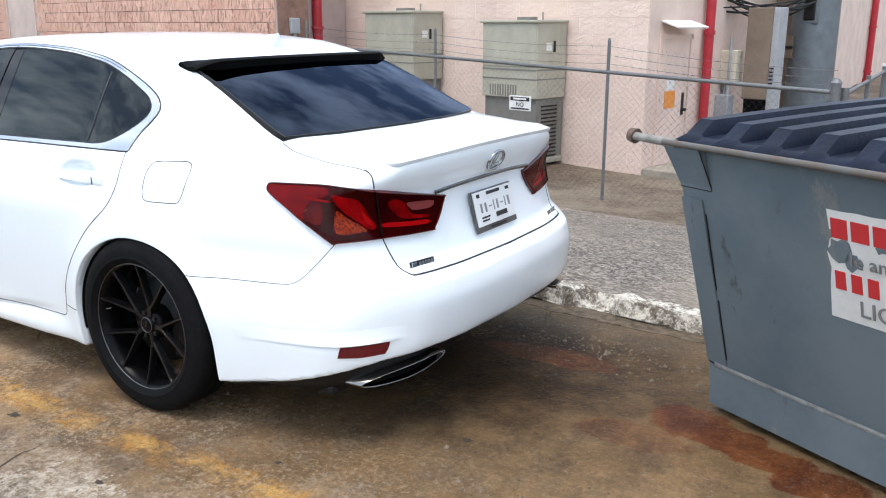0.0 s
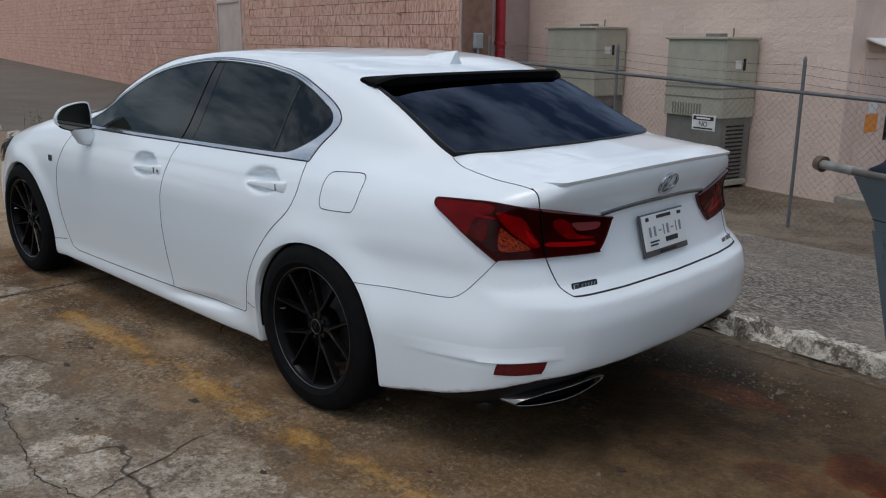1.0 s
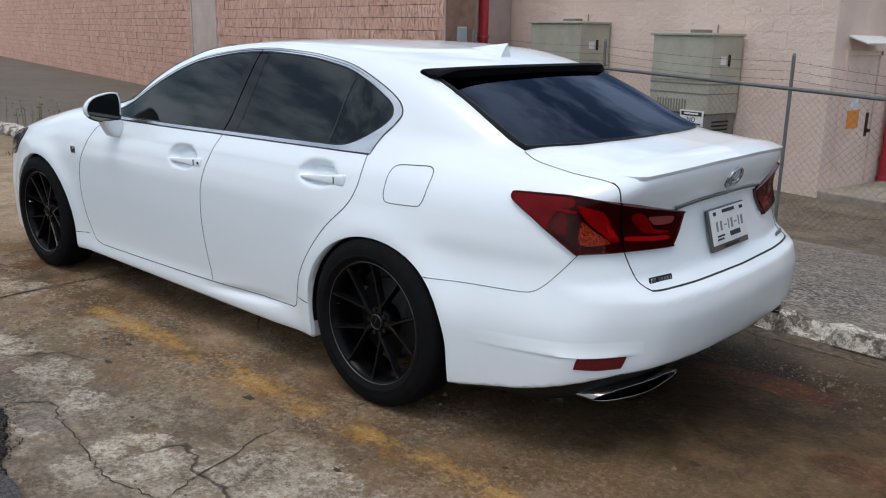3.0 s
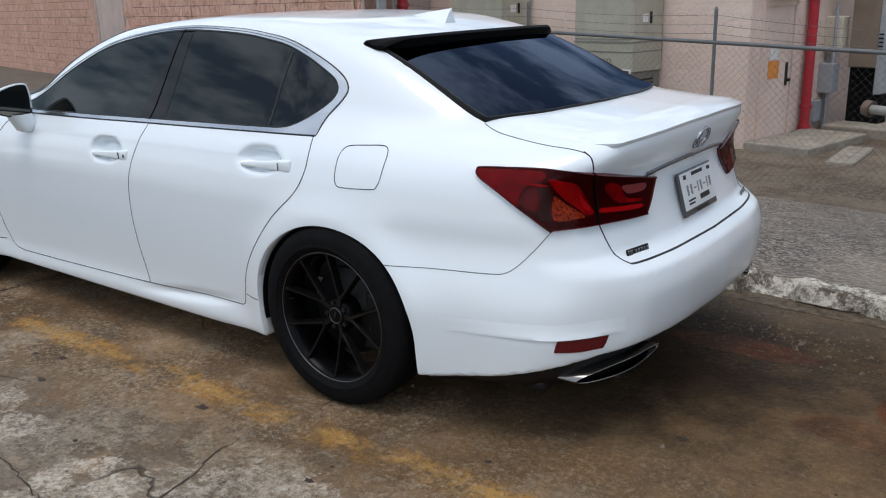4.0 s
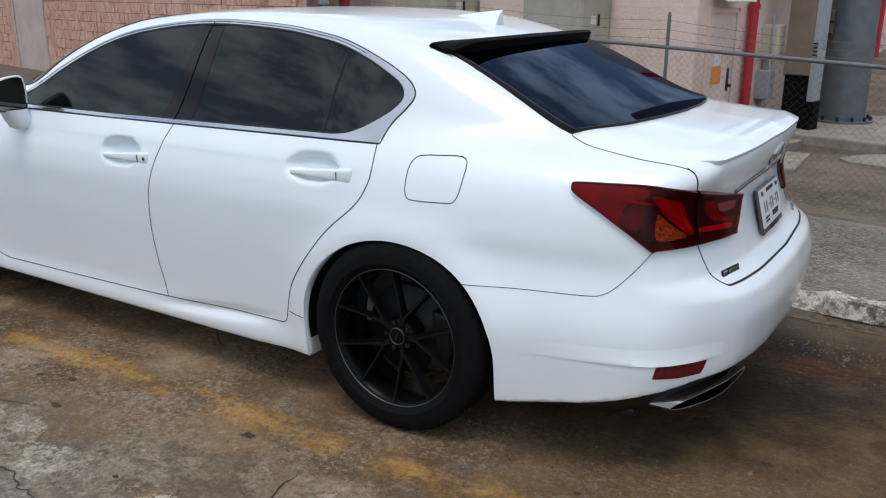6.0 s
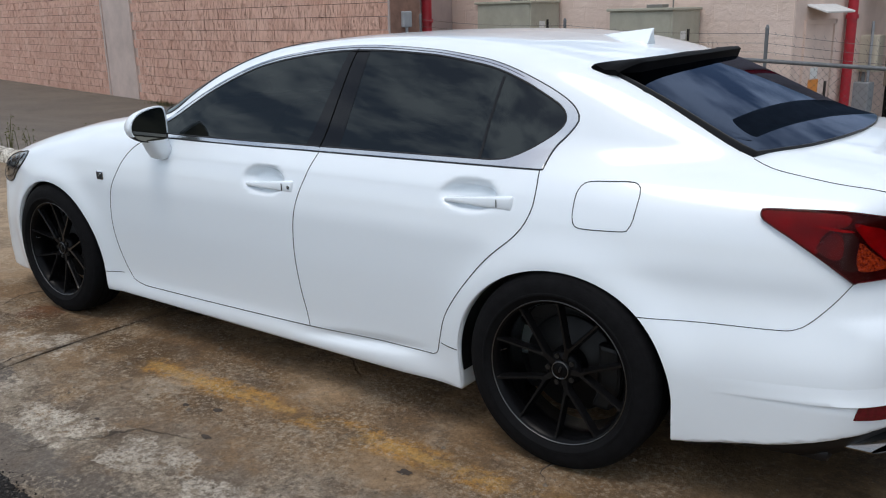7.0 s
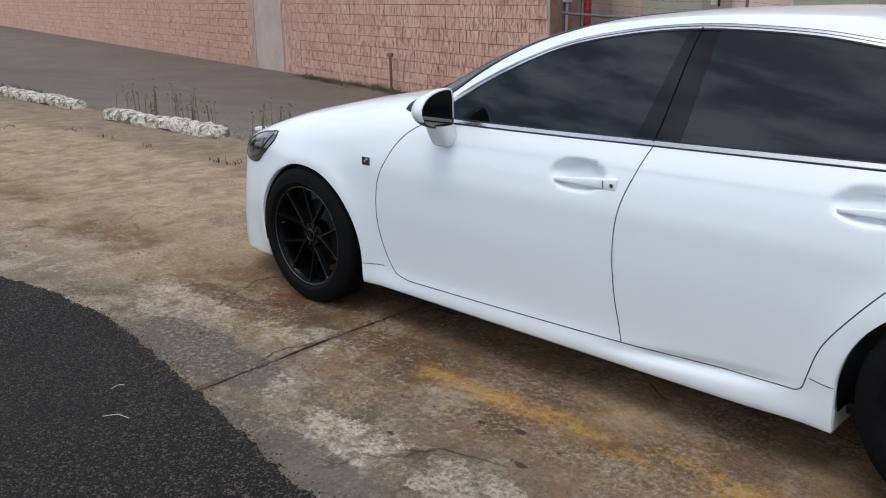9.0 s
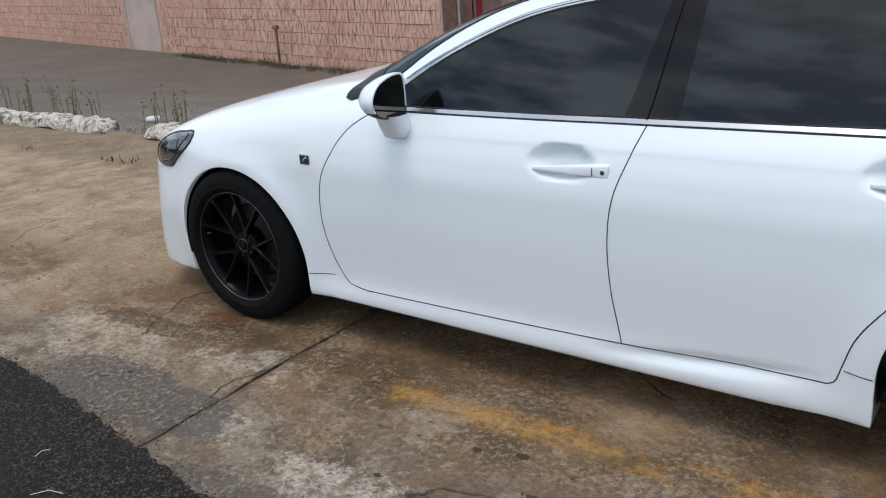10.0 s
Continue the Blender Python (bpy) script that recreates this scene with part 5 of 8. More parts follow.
    for c, s, f in (((1.71, 1.68, 0), (0.22, 0.13, 1), 0.95), ((1.18, 1.62, 0), (0.20, 0.11, 1), 0.7), ((0.82, 1.66, 0), (0.13, 0.10, 1), 0.8), ((0.78, 1.88, 0), (0.14, 0.09, 1), 0.8), ((0.22, 1.76, 0), (0.22, 0.14, 1), 0.9), ((0.30, 1.95, 0), (0.12, 0.08, 1), 0.7), ((-0.34, 1.60, 0), (0.40, 0.26, 1), 0.75), ((2.50, 1.22, 0), (0.22, 0.13, 1), 0.6), ((2.26, 1.59, 0), (0.17, 0.09, 1), 0.6), ((3.3, 1.35, 0), (0.45, 0.2, 1), 0.55)):
        col = n_mix(nt, n_math(nt, "MULTIPLY", n_math(nt, "MULTIPLY", n_blob(nt, vec, c, s, wob2), flake), f), col, (0.53, 0.475, 0.395))
    # smooth grey skim beside the asphalt
    for c, k, f in (((2.75, 1.60, 0), (0.55, 0.17, 1), 0.9), ((1.75, 1.88, 0), (0.50, 0.12, 1), 0.75), ((1.0, 1.86, 0), (0.35, 0.10, 1), 0.6)):
        col = n_mix(nt, n_math(nt, "MULTIPLY", n_blob(nt, vec, c, k, wob), f), col, (0.120, 0.104, 0.090))
    # oily brown ground behind the car
    oil = n_math(nt, "MULTIPLY", n_range(nt, n_math(nt, "ADD", X, n_math(nt, "MULTIPLY", wob, 0.9)), 0.5, -1.2), n_range(nt, Y, 1.6, 0.4))
    col = n_mix(nt, n_math(nt, "MULTIPLY", oil, 0.66), col, n_mix(nt, n_range(nt, mid, 0.38, 0.62), (0.076, 0.044, 0.018), (0.172, 0.103, 0.042)))
    # shadow under the car's rear end, painted near-black over the oily brown
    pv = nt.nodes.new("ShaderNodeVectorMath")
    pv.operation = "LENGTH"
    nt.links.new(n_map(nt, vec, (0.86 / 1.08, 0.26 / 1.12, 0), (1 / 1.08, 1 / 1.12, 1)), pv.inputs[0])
    shade_pool = n_range(nt, n_math(nt, "ADD", pv.outputs["Value"], n_math(nt, "MULTIPLY", wob, 0.35)), 1.15, 0.25)
    col = n_mix(nt, n_math(nt, "MULTIPLY", shade_pool, 0.92), col, n_mix(nt, n_range(nt, mid, 0.38, 0.62), (0.012, 0.0065, 0.003), (0.034, 0.019, 0.008)))
    edge = n_range(nt, n_math(nt, "ADD", Y, n_math(nt, "MULTIPLY", wob, 0.12)), -0.6, -0.85)
    col = n_mix(nt, n_math(nt, "MULTIPLY", edge, 0.45), col, (0.13, 0.10, 0.07))
    # rust
    for c, s, f in (((-1.78, -0.08, 0), (0.16, 0.14, 1), 0.9), ((-1.62, 0.12, 0), (0.22, 0.10, 1), 0.4), ((-1.05, -0.40, 0), (0.30, 0.10, 1), 0.6), ((2.95, 1.0, 0), (0.13, 0.10, 1), 0.6), ((-1.92, -0.03, 0), (0.15, 0.10, 1), 0.95), ((-2.08, 0.05, 0), (0.15, 0.10, 1), 0.95), ((-2.25, 0.14, 0), (0.16, 0.10, 1), 0.95), ((-2.44, 0.23, 0), (0.18, 0.10, 1), 0.9)):
        col = n_mix(nt, n_math(nt, "MULTIPLY", n_blob(nt, vec, c, s, wob), f), col, n_mix(nt, n_range(nt, mid, 0.38, 0.62), (0.070, 0.020, 0.008), (0.150, 0.050, 0.016)))
    joint = n_math(nt, "ABSOLUTE", n_math(nt, "ADD", n_math(nt, "SUBTRACT", X, 2.4), n_math(nt, "MULTIPLY", wob, 0.05)))
    col = n_mix(nt, n_math(nt, "MULTIPLY", n_range(nt, joint, 0.05, 0.0), 0.6), col, (0.06, 0.045, 0.032))
    for c, s, f in (((3.25, 1.15, 0), (0.32, 0.07, 1), 0.6), ((2.75, 1.05, 0), (0.22, 0.10, 1), 0.5), ((2.05, 1.02, 0), (0.22, 0.12, 1), 0.5)):
        col = n_mix(nt, n_math(nt, "MULTIPLY", n_blob(nt, vec, c, s, wob2), f), col, (0.072, 0.045, 0.025))
    # worn yellow line
    ln = n_range(nt, n_math(nt, "ABSOLUTE", n_math(nt, "ADD", n_math(nt, "SUBTRACT", Y, 1.105), n_math(nt, "MULTIPLY", wob, 0.085))), 0.094, 0.040)
    ln = n_math(nt, "MULTIPLY", ln, n_math(nt, "MULTIPLY", n_range(nt, X, 1.98, 1.84), n_range(nt, X, -3.2, -2.6)))
    wear = n_range(nt, n_noise(nt, n_map(nt, vec, (1, 5, 0)), 4.2, 9, 0.70), 0.40, 0.56)
    left = n_math(nt, "ADD", n_math(nt, "MULTIPLY", n_math(nt, "MULTIPLY", n_math(nt, "MULTIPLY", wear, n_range(nt, mid, 0.36, 0.56)), n_range(nt, n_noise(nt, n_map(nt, vec, (2, 2, 0)), 34, 7, 0.8), 0.40, 0.53)), 0.85), 0.06)
    col = n_mix(nt, n_math(nt, "MULTIPLY", ln, left), col, (0.40, 0.205, 0.048))
    core = n_range(nt, n_math(nt, "ABSOLUTE", n_math(nt, "ADD", n_math(nt, "SUBTRACT", Y, 1.10), n_math(nt, "MULTIPLY", wob, 0.06))), 0.040, 0.012)
    col = n_mix(nt, n_math(nt, "MULTIPLY", n_math(nt, "MULTIPLY", n_math(nt, "MULTIPLY", core, wear), n_range(nt, X, 1.95, 1.82)), 0.4), col, (0.48, 0.30, 0.10))
    # crumbly places with pale stone showing
    rot = n_range(nt, n_noise(nt, n_map(nt, vec, (3.7, 9.4, 0)), 2.6, 8, 0.72), 0.44, 0.58)
    crumb = n_noise(nt, n_map(nt, vec, (8.1, 0.6, 0)), 42, 6, 0.8)
    rot = n_math(nt, "MULTIPLY", n_math(nt, "MULTIPLY", rot, n_math(nt, "SUBTRACT", 1.0, n_math(nt, "MULTIPLY", far, 0.35))), n_math(nt, "SUBTRACT", 1.0, n_math(nt, "MULTIPLY", oil, 0.8)))
    col = n_mix(nt, n_math(nt, "MULTIPLY", n_math(nt, "MULTIPLY", rot, n_range(nt, crumb, 0.50, 0.60)), 0.65), col, (0.40, 0.335, 0.255))
    col = n_mix(nt, n_math(nt, "MULTIPLY", n_math(nt, "MULTIPLY", rot, n_range(nt, crumb, 0.47, 0.38)), 0.48), col, (0.055, 0.040, 0.027))
    # grain and pits
    pit = n_math(nt, "MULTIPLY", n_range(nt, n_noise(nt, vec, 38, 5, 0.7), 0.38, 0.31), n_math(nt, "SUBTRACT", 1.0, far))
    col = n_mix(nt, n_math(nt, "MULTIPLY", pit, 0.65), col, (0.05, 0.04, 0.03))
    spk = n_noise(nt, n_map(nt, vec, (1.3, 3.7, 0)), 105, 3, 0.7)
    nearer = n_math(nt, "SUBTRACT", 1.0, n_math(nt, "MULTIPLY", far, 0.5))
    col = n_mix(nt, n_math(nt, "MULTIPLY", n_math(nt, "MULTIPLY", n_range(nt, spk, 0.60, 0.68), 0.24), nearer), col, (0.44, 0.385, 0.31))
    col = n_mix(nt, n_math(nt, "MULTIPLY", n_math(nt, "MULTIPLY", n_range(nt, spk, 0.42, 0.34), 0.40), nearer), col, (0.04, 0.029, 0.02))
    gr = nt.nodes.new("ShaderNodeMix")
    gr.data_type, gr.blend_type = "RGBA", "MULTIPLY"
    nt.links.new(n_math(nt, "SUBTRACT", 0.62, n_math(nt, "MULTIPLY", far, 0.2)), gr.inputs[0])
    nt.links.new(col, gr.inputs[6])
    nt.links.new(n_mix(nt, n_range(nt, fine, 0.3, 0.7), (0.66, 0.66, 0.66), (1.2, 1.18, 1.15)), gr.inputs[7])
    # hairline cracks
    vo = nt.nodes.new("ShaderNodeTexVoronoi")
    vo.feature = "DISTANCE_TO_EDGE"
    vo.inputs["Scale"].default_value = 0.9
    wv = nt.nodes.new("ShaderNodeVectorMath")
    nv = nt.nodes.new("ShaderNodeTexNoise")
    nv.inputs["Scale"].default_value, nv.inputs["Detail"].default_value = 3.0, 6
    nt.links.new(vec, nv.inputs["Vector"])
    wv.operation = "MULTIPLY_ADD"
    wv.inputs[1].default_value = (0.5, 0.5, 0)
    nt.links.new(nv.outputs["Color"], wv.inputs[0])
    nt.links.new(vec, wv.inputs[2])
    nt.links.new(wv.outputs[0], vo.inputs["Vector"])
    ck = n_math(nt, "MULTIPLY", n_range(nt, n_math(nt, "ADD", vo.outputs["Distance"], n_math(nt, "MULTIPLY", oil, 0.05)), 0.010, 0.003), n_range(nt, n_noise(nt, n_map(nt, vec, (9, 4, 0)), 0.8, 3), 0.50, 0.58))
    out = n_mix(nt, n_math(nt, "MULTIPLY", n_math(nt, "MULTIPLY", ck, nearer), 0.7), gr.outputs[2], (0.03, 0.025, 0.02))
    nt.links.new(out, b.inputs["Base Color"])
    nt.links.new(n_math(nt, "SUBTRACT", 0.9, n_math(nt, "MULTIPLY", oil, 0.35)), b.inputs["Roughness"])
    h = n_math(nt, "ADD", n_math(nt, "MULTIPLY", fine, 0.5), n_math(nt, "ADD", n_math(nt, "MULTIPLY", mid, 1.2), n_math(nt, "MULTIPLY", n_math(nt, "ADD", ck, pit), -0.8)))
    h = n_math(nt, "ADD", h, n_math(nt, "MULTIPLY", n_math(nt, "MULTIPLY", crumb, rot), 0.9))
    h = n_math(nt, "MULTIPLY", h, n_math(nt, "SUBTRACT", 1.0, n_math(nt, "MULTIPLY", far, 0.93)))
    n_bump(nt, b, h, 0.75, 0.013)
    return m


def asphalt_mat(name, dark, light, scale=95.0, strength=1.0, wash=None, knee=0.1, ahead=None):
    m, nt, b, vec = nodes_of(name, 0.8)
    vo = nt.nodes.new("ShaderNodeTexVoronoi")
    vo.inputs["Scale"].default_value = scale
    nt.links.new(vec, vo.inputs["Vector"])
    sp = nt.nodes.new("ShaderNodeSeparateColor")
    nt.links.new(vo.outputs["Color"], sp.inputs[0])
    col = n_mix(nt, n_range(nt, sp.outputs[0], knee, 1.0), dark, light)
    big = n_noise(nt, vec, 0.7, 6, 0.65)
    col = n_mix(nt, n_math(nt, "MULTIPLY", n_range(nt, big, 0.4, 0.65), 0.35), col, tuple(c * 1.9 for c in dark))
    if wash:
        col = n_mix(nt, n_math(nt, "MULTIPLY", n_range(nt, n_noise(nt, vec, 0.45, 7, 0.7), 0.40, 0.64), 0.6), col, wash)
        col = n_mix(nt, n_math(nt, "MULTIPLY", n_range(nt, n_noise(nt, n_map(nt, vec, (5, 5, 0)), 1.3, 8, 0.75), 0.56, 0.66), 0.5), col, tuple(c * 0.7 for c in dark))
    if ahead:
        # darker brown ground further along the alley
        sep = nt.nodes.new("ShaderNodeSeparateXYZ")
        nt.links.new(vec, sep.inputs[0])
        along = n_range(nt, n_math(nt, "ADD", sep.outputs[0], n_math(nt, "MULTIPLY", n_noise(nt, vec, 0.5, 4), 3.0)), 6.0, 14.0)
        col = n_mix(nt, n_math(nt, "MULTIPLY", along, 0.75), col, ahead)
    nt.links.new(col, b.inputs["Base Color"])
    n_bump(nt, b, n_math(nt, "SUBTRACT", 1.0, vo.outputs["Distance"]), strength, 0.012)
    return m


def painted_stone_mat():
    m, nt, b, vec = nodes_of("worn_white_paint_on_concrete", 0.85)
    mid = n_noise(nt, vec, 9, 10, 0.8)
    col = n_mix(nt, n_range(nt, mid, 0.42, 0.53), (0.105, 0.085, 0.066), (0.68, 0.64, 0.56))
    col = n_mix(nt, n_math(nt, "MULTIPLY", n_range(nt, n_noise(nt, n_map(nt, vec, (4, 1, 2)), 24, 8, 0.8), 0.50, 0.58), 0.75), col, (0.16, 0.13, 0.10))
    col = n_mix(nt, n_math(nt, "MULTIPLY", n_range(nt, n_noise(nt, vec, 55, 6, 0.75), 0.50, 0.62), 0.65), col, (0.22, 0.19, 0.15))
    nt.links.new(col, b.inputs["Base Color"])
    n_bump(nt, b, mid, 0.8, 0.02)
    return m


def block_mat(name, a, c, streak=True, rough=0.88, amount=0.35):
    """Painted masonry: each piece a shade of its own, with upright streaks."""
    m, nt, b, vec = nodes_of(name, rough)
    oi = nt.nodes.new("ShaderNodeObjectInfo")
    ge = nt.nodes.new("ShaderNodeNewGeometry")
    rnd = n_math(nt, "FRACT", n_math(nt, "ADD", oi.outputs["Random"], ge.outputs["Random Per Island"]))
    pos = ge.outputs["Position"]
    col = n_mix(nt, n_math(nt, "ADD", n_math(nt, "MULTIPLY", rnd, 0.55), n_math(nt, "MULTIPLY", n_range(nt, n_noise(nt, pos, 0.8, 6), 0.3, 0.7), 0.45)), a, c)
    h = n_noise(nt, pos, 9, 6, 0.7)
    if streak:
        st = n_noise(nt, n_map(nt, pos, (0, 0, 0), (26, 26, 5.0)), 1.0, 6, 0.8)
        ln = n_range(nt, st, 0.48, 0.36)
        col = n_mix(nt, n_math(nt, "MULTIPLY", ln, 0.34), col, tuple(k * 0.5 for k in a))
        h = n_math(nt, "ADD", h, n_math(nt, "MULTIPLY", ln, -1.0))
    col = n_mix(nt, n_math(nt, "MULTIPLY", n_range(nt, n_noise(nt, pos, 22, 5, 0.7), 0.55, 0.72), amount), col, tuple(k * 0.6 for k in a))
    nt.links.new(col, b.inputs["Base Color"])
    n_bump(nt, b, h, 0.9, 0.03)
    return m


CONC = concrete_mat()
ASPH = asphalt_mat("fresh_asphalt", (0.012, 0.0100, 0.0090), (0.115, 0.098, 0.084), 140, 1.0, None, 0.6)
FINEASPH = asphalt_mat("smooth_asphalt", (0.040, 0.037, 0.036), (0.105, 0.098, 0.094), 120, 0.4, None, 0.3)
ALLEY = asphalt_mat("weathered_asphalt", (0.064, 0.055, 0.047), (0.31, 0.272, 0.232), 46, 0.6, (0.31, 0.262, 0.205), 0.25, (0.118, 0.096, 0.076))
YARD = asphalt_mat("trodden_dirt", (0.065, 0.047, 0.033), (0.15, 0.115, 0.084), 30, 0.6, (0.25, 0.21, 0.16), 0.2)
GRIT = mat("brown_grit", (0.16, 0.125, 0.09), rough=0.9, vary=0.5, scale=40)
TAN2 = mat("brown_cabinet", (0.20, 0.155, 0.115), rough=0.65, vary=0.2, scale=3)
SOIL = mat("damp_soil", (0.13, 0.096, 0.062), rough=0.95, vary=0.75, scale=22, bump=0.8, bscale=30)
CRACK = mat("crack_dirt", (0.042, 0.030, 0.021), rough=0.95)
KERBM = painted_stone_mat()
CHIP = block_mat("dark_chipping", (0.005, 0.0042, 0.0038), (0.066, 0.055, 0.047), False, 0.85, 0.3)
PINKB = block_mat("pink_split_face", (0.66, 0.385, 0.295), (0.78, 0.510, 0.405), True, 0.88, 0.25)
MORTAR = mat("dark_joint", (0.25, 0.145, 0.11), rough=0.95, vary=0.3, scale=5)
PALEB = block_mat("pale_pink_paint", (0.68, 0.53, 0.45), (0.76, 0.61, 0.53), False, 0.75, 0.12)
PALE = mat("pale_pink_render", (0.68, 0.53, 0.455), rough=0.8, vary=0.16, scale=1.3, bump=0.25, bscale=25)
GREYPINK = mat("greyish_pink_paint", (0.44, 0.36, 0.335), rough=0.75, vary=0.14, scale=1.5, bump=0.15, bscale=30)
PALEDOOR = mat("pale_beige_door", (0.58, 0.47, 0.42), rough=0.7, vary=0.2, scale=1.2)
REDP = mat("red_painted_pipe", (0.42, 0.016, 0.03), rough=0.45, vary=0.25, scale=6)
KHAKI = mat("khaki_cabinet_paint", (0.40, 0.385, 0.31), rough=0.55, vary=0.16, scale=2.5)
KHAKID = mat("dull_grey_panel", (0.19, 0.185, 0.165), rough=0.6, vary=0.2, scale=4)
GALV = mat("galvanised_steel", (0.15, 0.155, 0.16), rough=0.5, metal=0.3, vary=0.25, scale=14)
WIRE = mat("wire", (0.15, 0.14, 0.135), rough=0.5, metal=0.6)
BINGREY = None
LIDM = mat("navy_plastic_lid", (0.010, 0.015, 0.031), rough=0.45, vary=0.5, scale=5, bump=0.2, bscale=40, spec=0.13)
LABEL = mat("white_label", (0.70, 0.70, 0.68), rough=0.5, vary=0.15, scale=9)
REDINK = mat("red_ink", (0.55, 0.03, 0.035), rough=0.5)
GREYINK = mat("grey_ink", (0.20, 0.20, 0.20), rough=0.5)
SLABM = mat("plain_concrete", (0.30, 0.265, 0.215), rough=0.9, vary=0.35, scale=3, bump=0.4, bscale=40)
POLEM = mat("grey_blue_steel", (0.13, 0.155, 0.175), rough=0.5, vary=0.25, scale=3.5, metal=0.2)
TAN = mat("tan_panel", (0.15, 0.115, 0.085), rough=0.7, vary=0.2, scale=3)
RUSTY = mat("rusty_pipe", (0.22, 0.13, 0.095), rough=0.8, vary=0.5, scale=9)
CREAM = mat("cream_box", (0.58, 0.53, 0.43), rough=0.6, vary=0.15, scale=5)
GREYBOX = mat("grey_box", (0.33, 0.35, 0.37), rough=0.55, vary=0.15, scale=5)
YELLOW = mat("yellow_bollard_paint", (0.74, 0.62, 0.33), rough=0.6, vary=0.25, scale=8)
ORANGE = mat("orange_sticker", (0.70, 0.26, 0.05), rough=0.6)
CABLE = mat("black_cable", (0.01, 0.01, 0.011), rough=0.6)
WEED = mat("dry_weed", (0.14, 0.135, 0.055), rough=0.9, vary=0.5, scale=9)
DUSTYGRASS = mat("dusty_grass", (0.10, 0.095, 0.042), rough=0.9, vary=0.6, scale=3)


def bin_paint():
    m, nt, b, vec = nodes_of("grey_blue_bin_paint", 0.5)
    big, mid = n_noise(nt, vec, 1.6, 6, 0.65), n_noise(nt, n_map(nt, vec, (0, 0, 0), (9, 9, 2.2)), 1.0, 8, 0.7)
    col = n_mix(nt, n_range(nt, big, 0.35, 0.65), (0.105, 0.137, 0.157), (0.152, 0.184, 0.204))
    col = n_mix(nt, n_math(nt, "MULTIPLY", n_range(nt, mid, 0.62, 0.70), 0.7), col, (0.05, 0.055, 0.055))
    col = n_mix(nt, n_math(nt, "MULTIPLY", n_range(nt, n_noise(nt, n_map(nt, vec, (4, 1, 2), (3, 3, 1.2)), 1.0, 7, 0.7), 0.62, 0.68), 0.6), col, (0.22, 0.22, 0.20))
    rust = n_range(nt, n_noise(nt, vec, 11, 7, 0.75), 0.68, 0.74)
    col = n_mix(nt, rust, col, (0.16, 0.07, 0.03))
    nt.links.new(col, b.inputs["Base Color"])
    n_bump(nt, b, mid, 0.15, 0.01)
    return m


BINGREY = bin_paint()

# ---- ground ----
U, N = Vector((0.9748, -0.2230, 0)), Vector((0.2230, 0.9748, 0))
YAW = math.atan2(U.y, U.x)


def at(s, d, z=0.0):
    """A place by its run along the buildings, its depth and its height."""
    return U * s + N * d + Vector((0, 0, z))


def slope(x, y):
    """Height of the ground: the alley falls away behind the kerb."""
    kerb_y = -1.12 - 0.085 * min(max(x + 1.0, 0), 9) - 0.03 * min(max(x - 8, 0), 12)
    d = min(max((kerb_y - y) / 7.2, 0), 1)
    return -0.06 if y > kerb_y else -(1.0 + 0.2 * min(max((10 - x) / 7, 0), 1)) * d - 0.0


def build_ground():
    gx = np.concatenate([np.linspace(-80, -9, 14), np.linspace(-8, 16, 97), np.linspace(17, 150, 40)])
    gy = np.concatenate([np.linspace(-90, -15, 14), np.linspace(-14, -3, 45), np.linspace(-2.8, 0, 29), np.linspace(1, 60, 20)])
    v = [(x, y, slope(x, y) + 0.012 * noise.noise(Vector((x * 0.6, y * 0.6, 0)))) for x in gx for y in gy]
    m = len(gy)
    f = [(i * m + j, (i + 1) * m + j, (i + 1) * m + j + 1, i * m + j + 1) for i in range(len(gx) - 1) for j in range(m - 1)]
    tagged(mesh_object("ground", v, f, ALLEY, smooth=True), "weathered grey asphalt alley falling away from the kerb", "ground", kind="structure")


def ragged(p0, p1, amp, seed, step=0.06):
    """Points of an uneven line."""
    a, b = Vector(p0), Vector(p1)
    n = max(2, int((b - a).length / step))
    d = (b - a).normalized()
    w = Vector((-d.y, d.x))
    return [a.lerp(b, i / n) + w * amp * (noise.noise(Vector((i * 0.35, seed, 0))) + 0.6 * noise.noise(Vector((i * 1.1, seed + 9, 0)))) for i in range(n)]


def sheet(name, outline, z0, z1, material, parent=None):
    """A slab with that outline."""
    b = bmesh.new()
    top = [b.verts.new((p[0], p[1], z1)) for p in outline]
    es = [b.edges.new((top[i], top[(i + 1) % len(top)])) for i in range(len(top))]
    bmesh.ops.triangle_fill(b, edges=es, use_beauty=True, use_dissolve=True, normal=(0, 0, 1))
    bot = [b.verts.new((p[0], p[1], z0)) for p in outline]
    n = len(top)
    for i in range(n):
        b.faces.new((top[(i + 1) % n], top[i], bot[i], bot[(i + 1) % n]))
    return part(name, b, material, parent)


def kerb_line(x):
    return -0.97 - 0.085 * min(max(x + 1.0, 0), 9) - 0.03 * min(max(x - 8, 0), 12)


def joint(x, side, ya, yb, seed):
    """One edge of a broken joint between two slabs: both wander together and gape unevenly."""
    ys = np.linspace(ya, yb, max(2, int(abs(yb - ya) / 0.03)), endpoint=False)
    return [(x + 0.020 * noise.noise(Vector((y * 1.5, seed, 0))) + 0.010 * noise.noise(Vector((y * 6, seed, 2))) + side * (0.002 + 0.016 * abs(noise.noise(Vector((y * 2.7, seed, 5 + side)))) + 0.004 * abs(noise.noise(Vector((y * 13, seed, side))))), y) for y in ys]


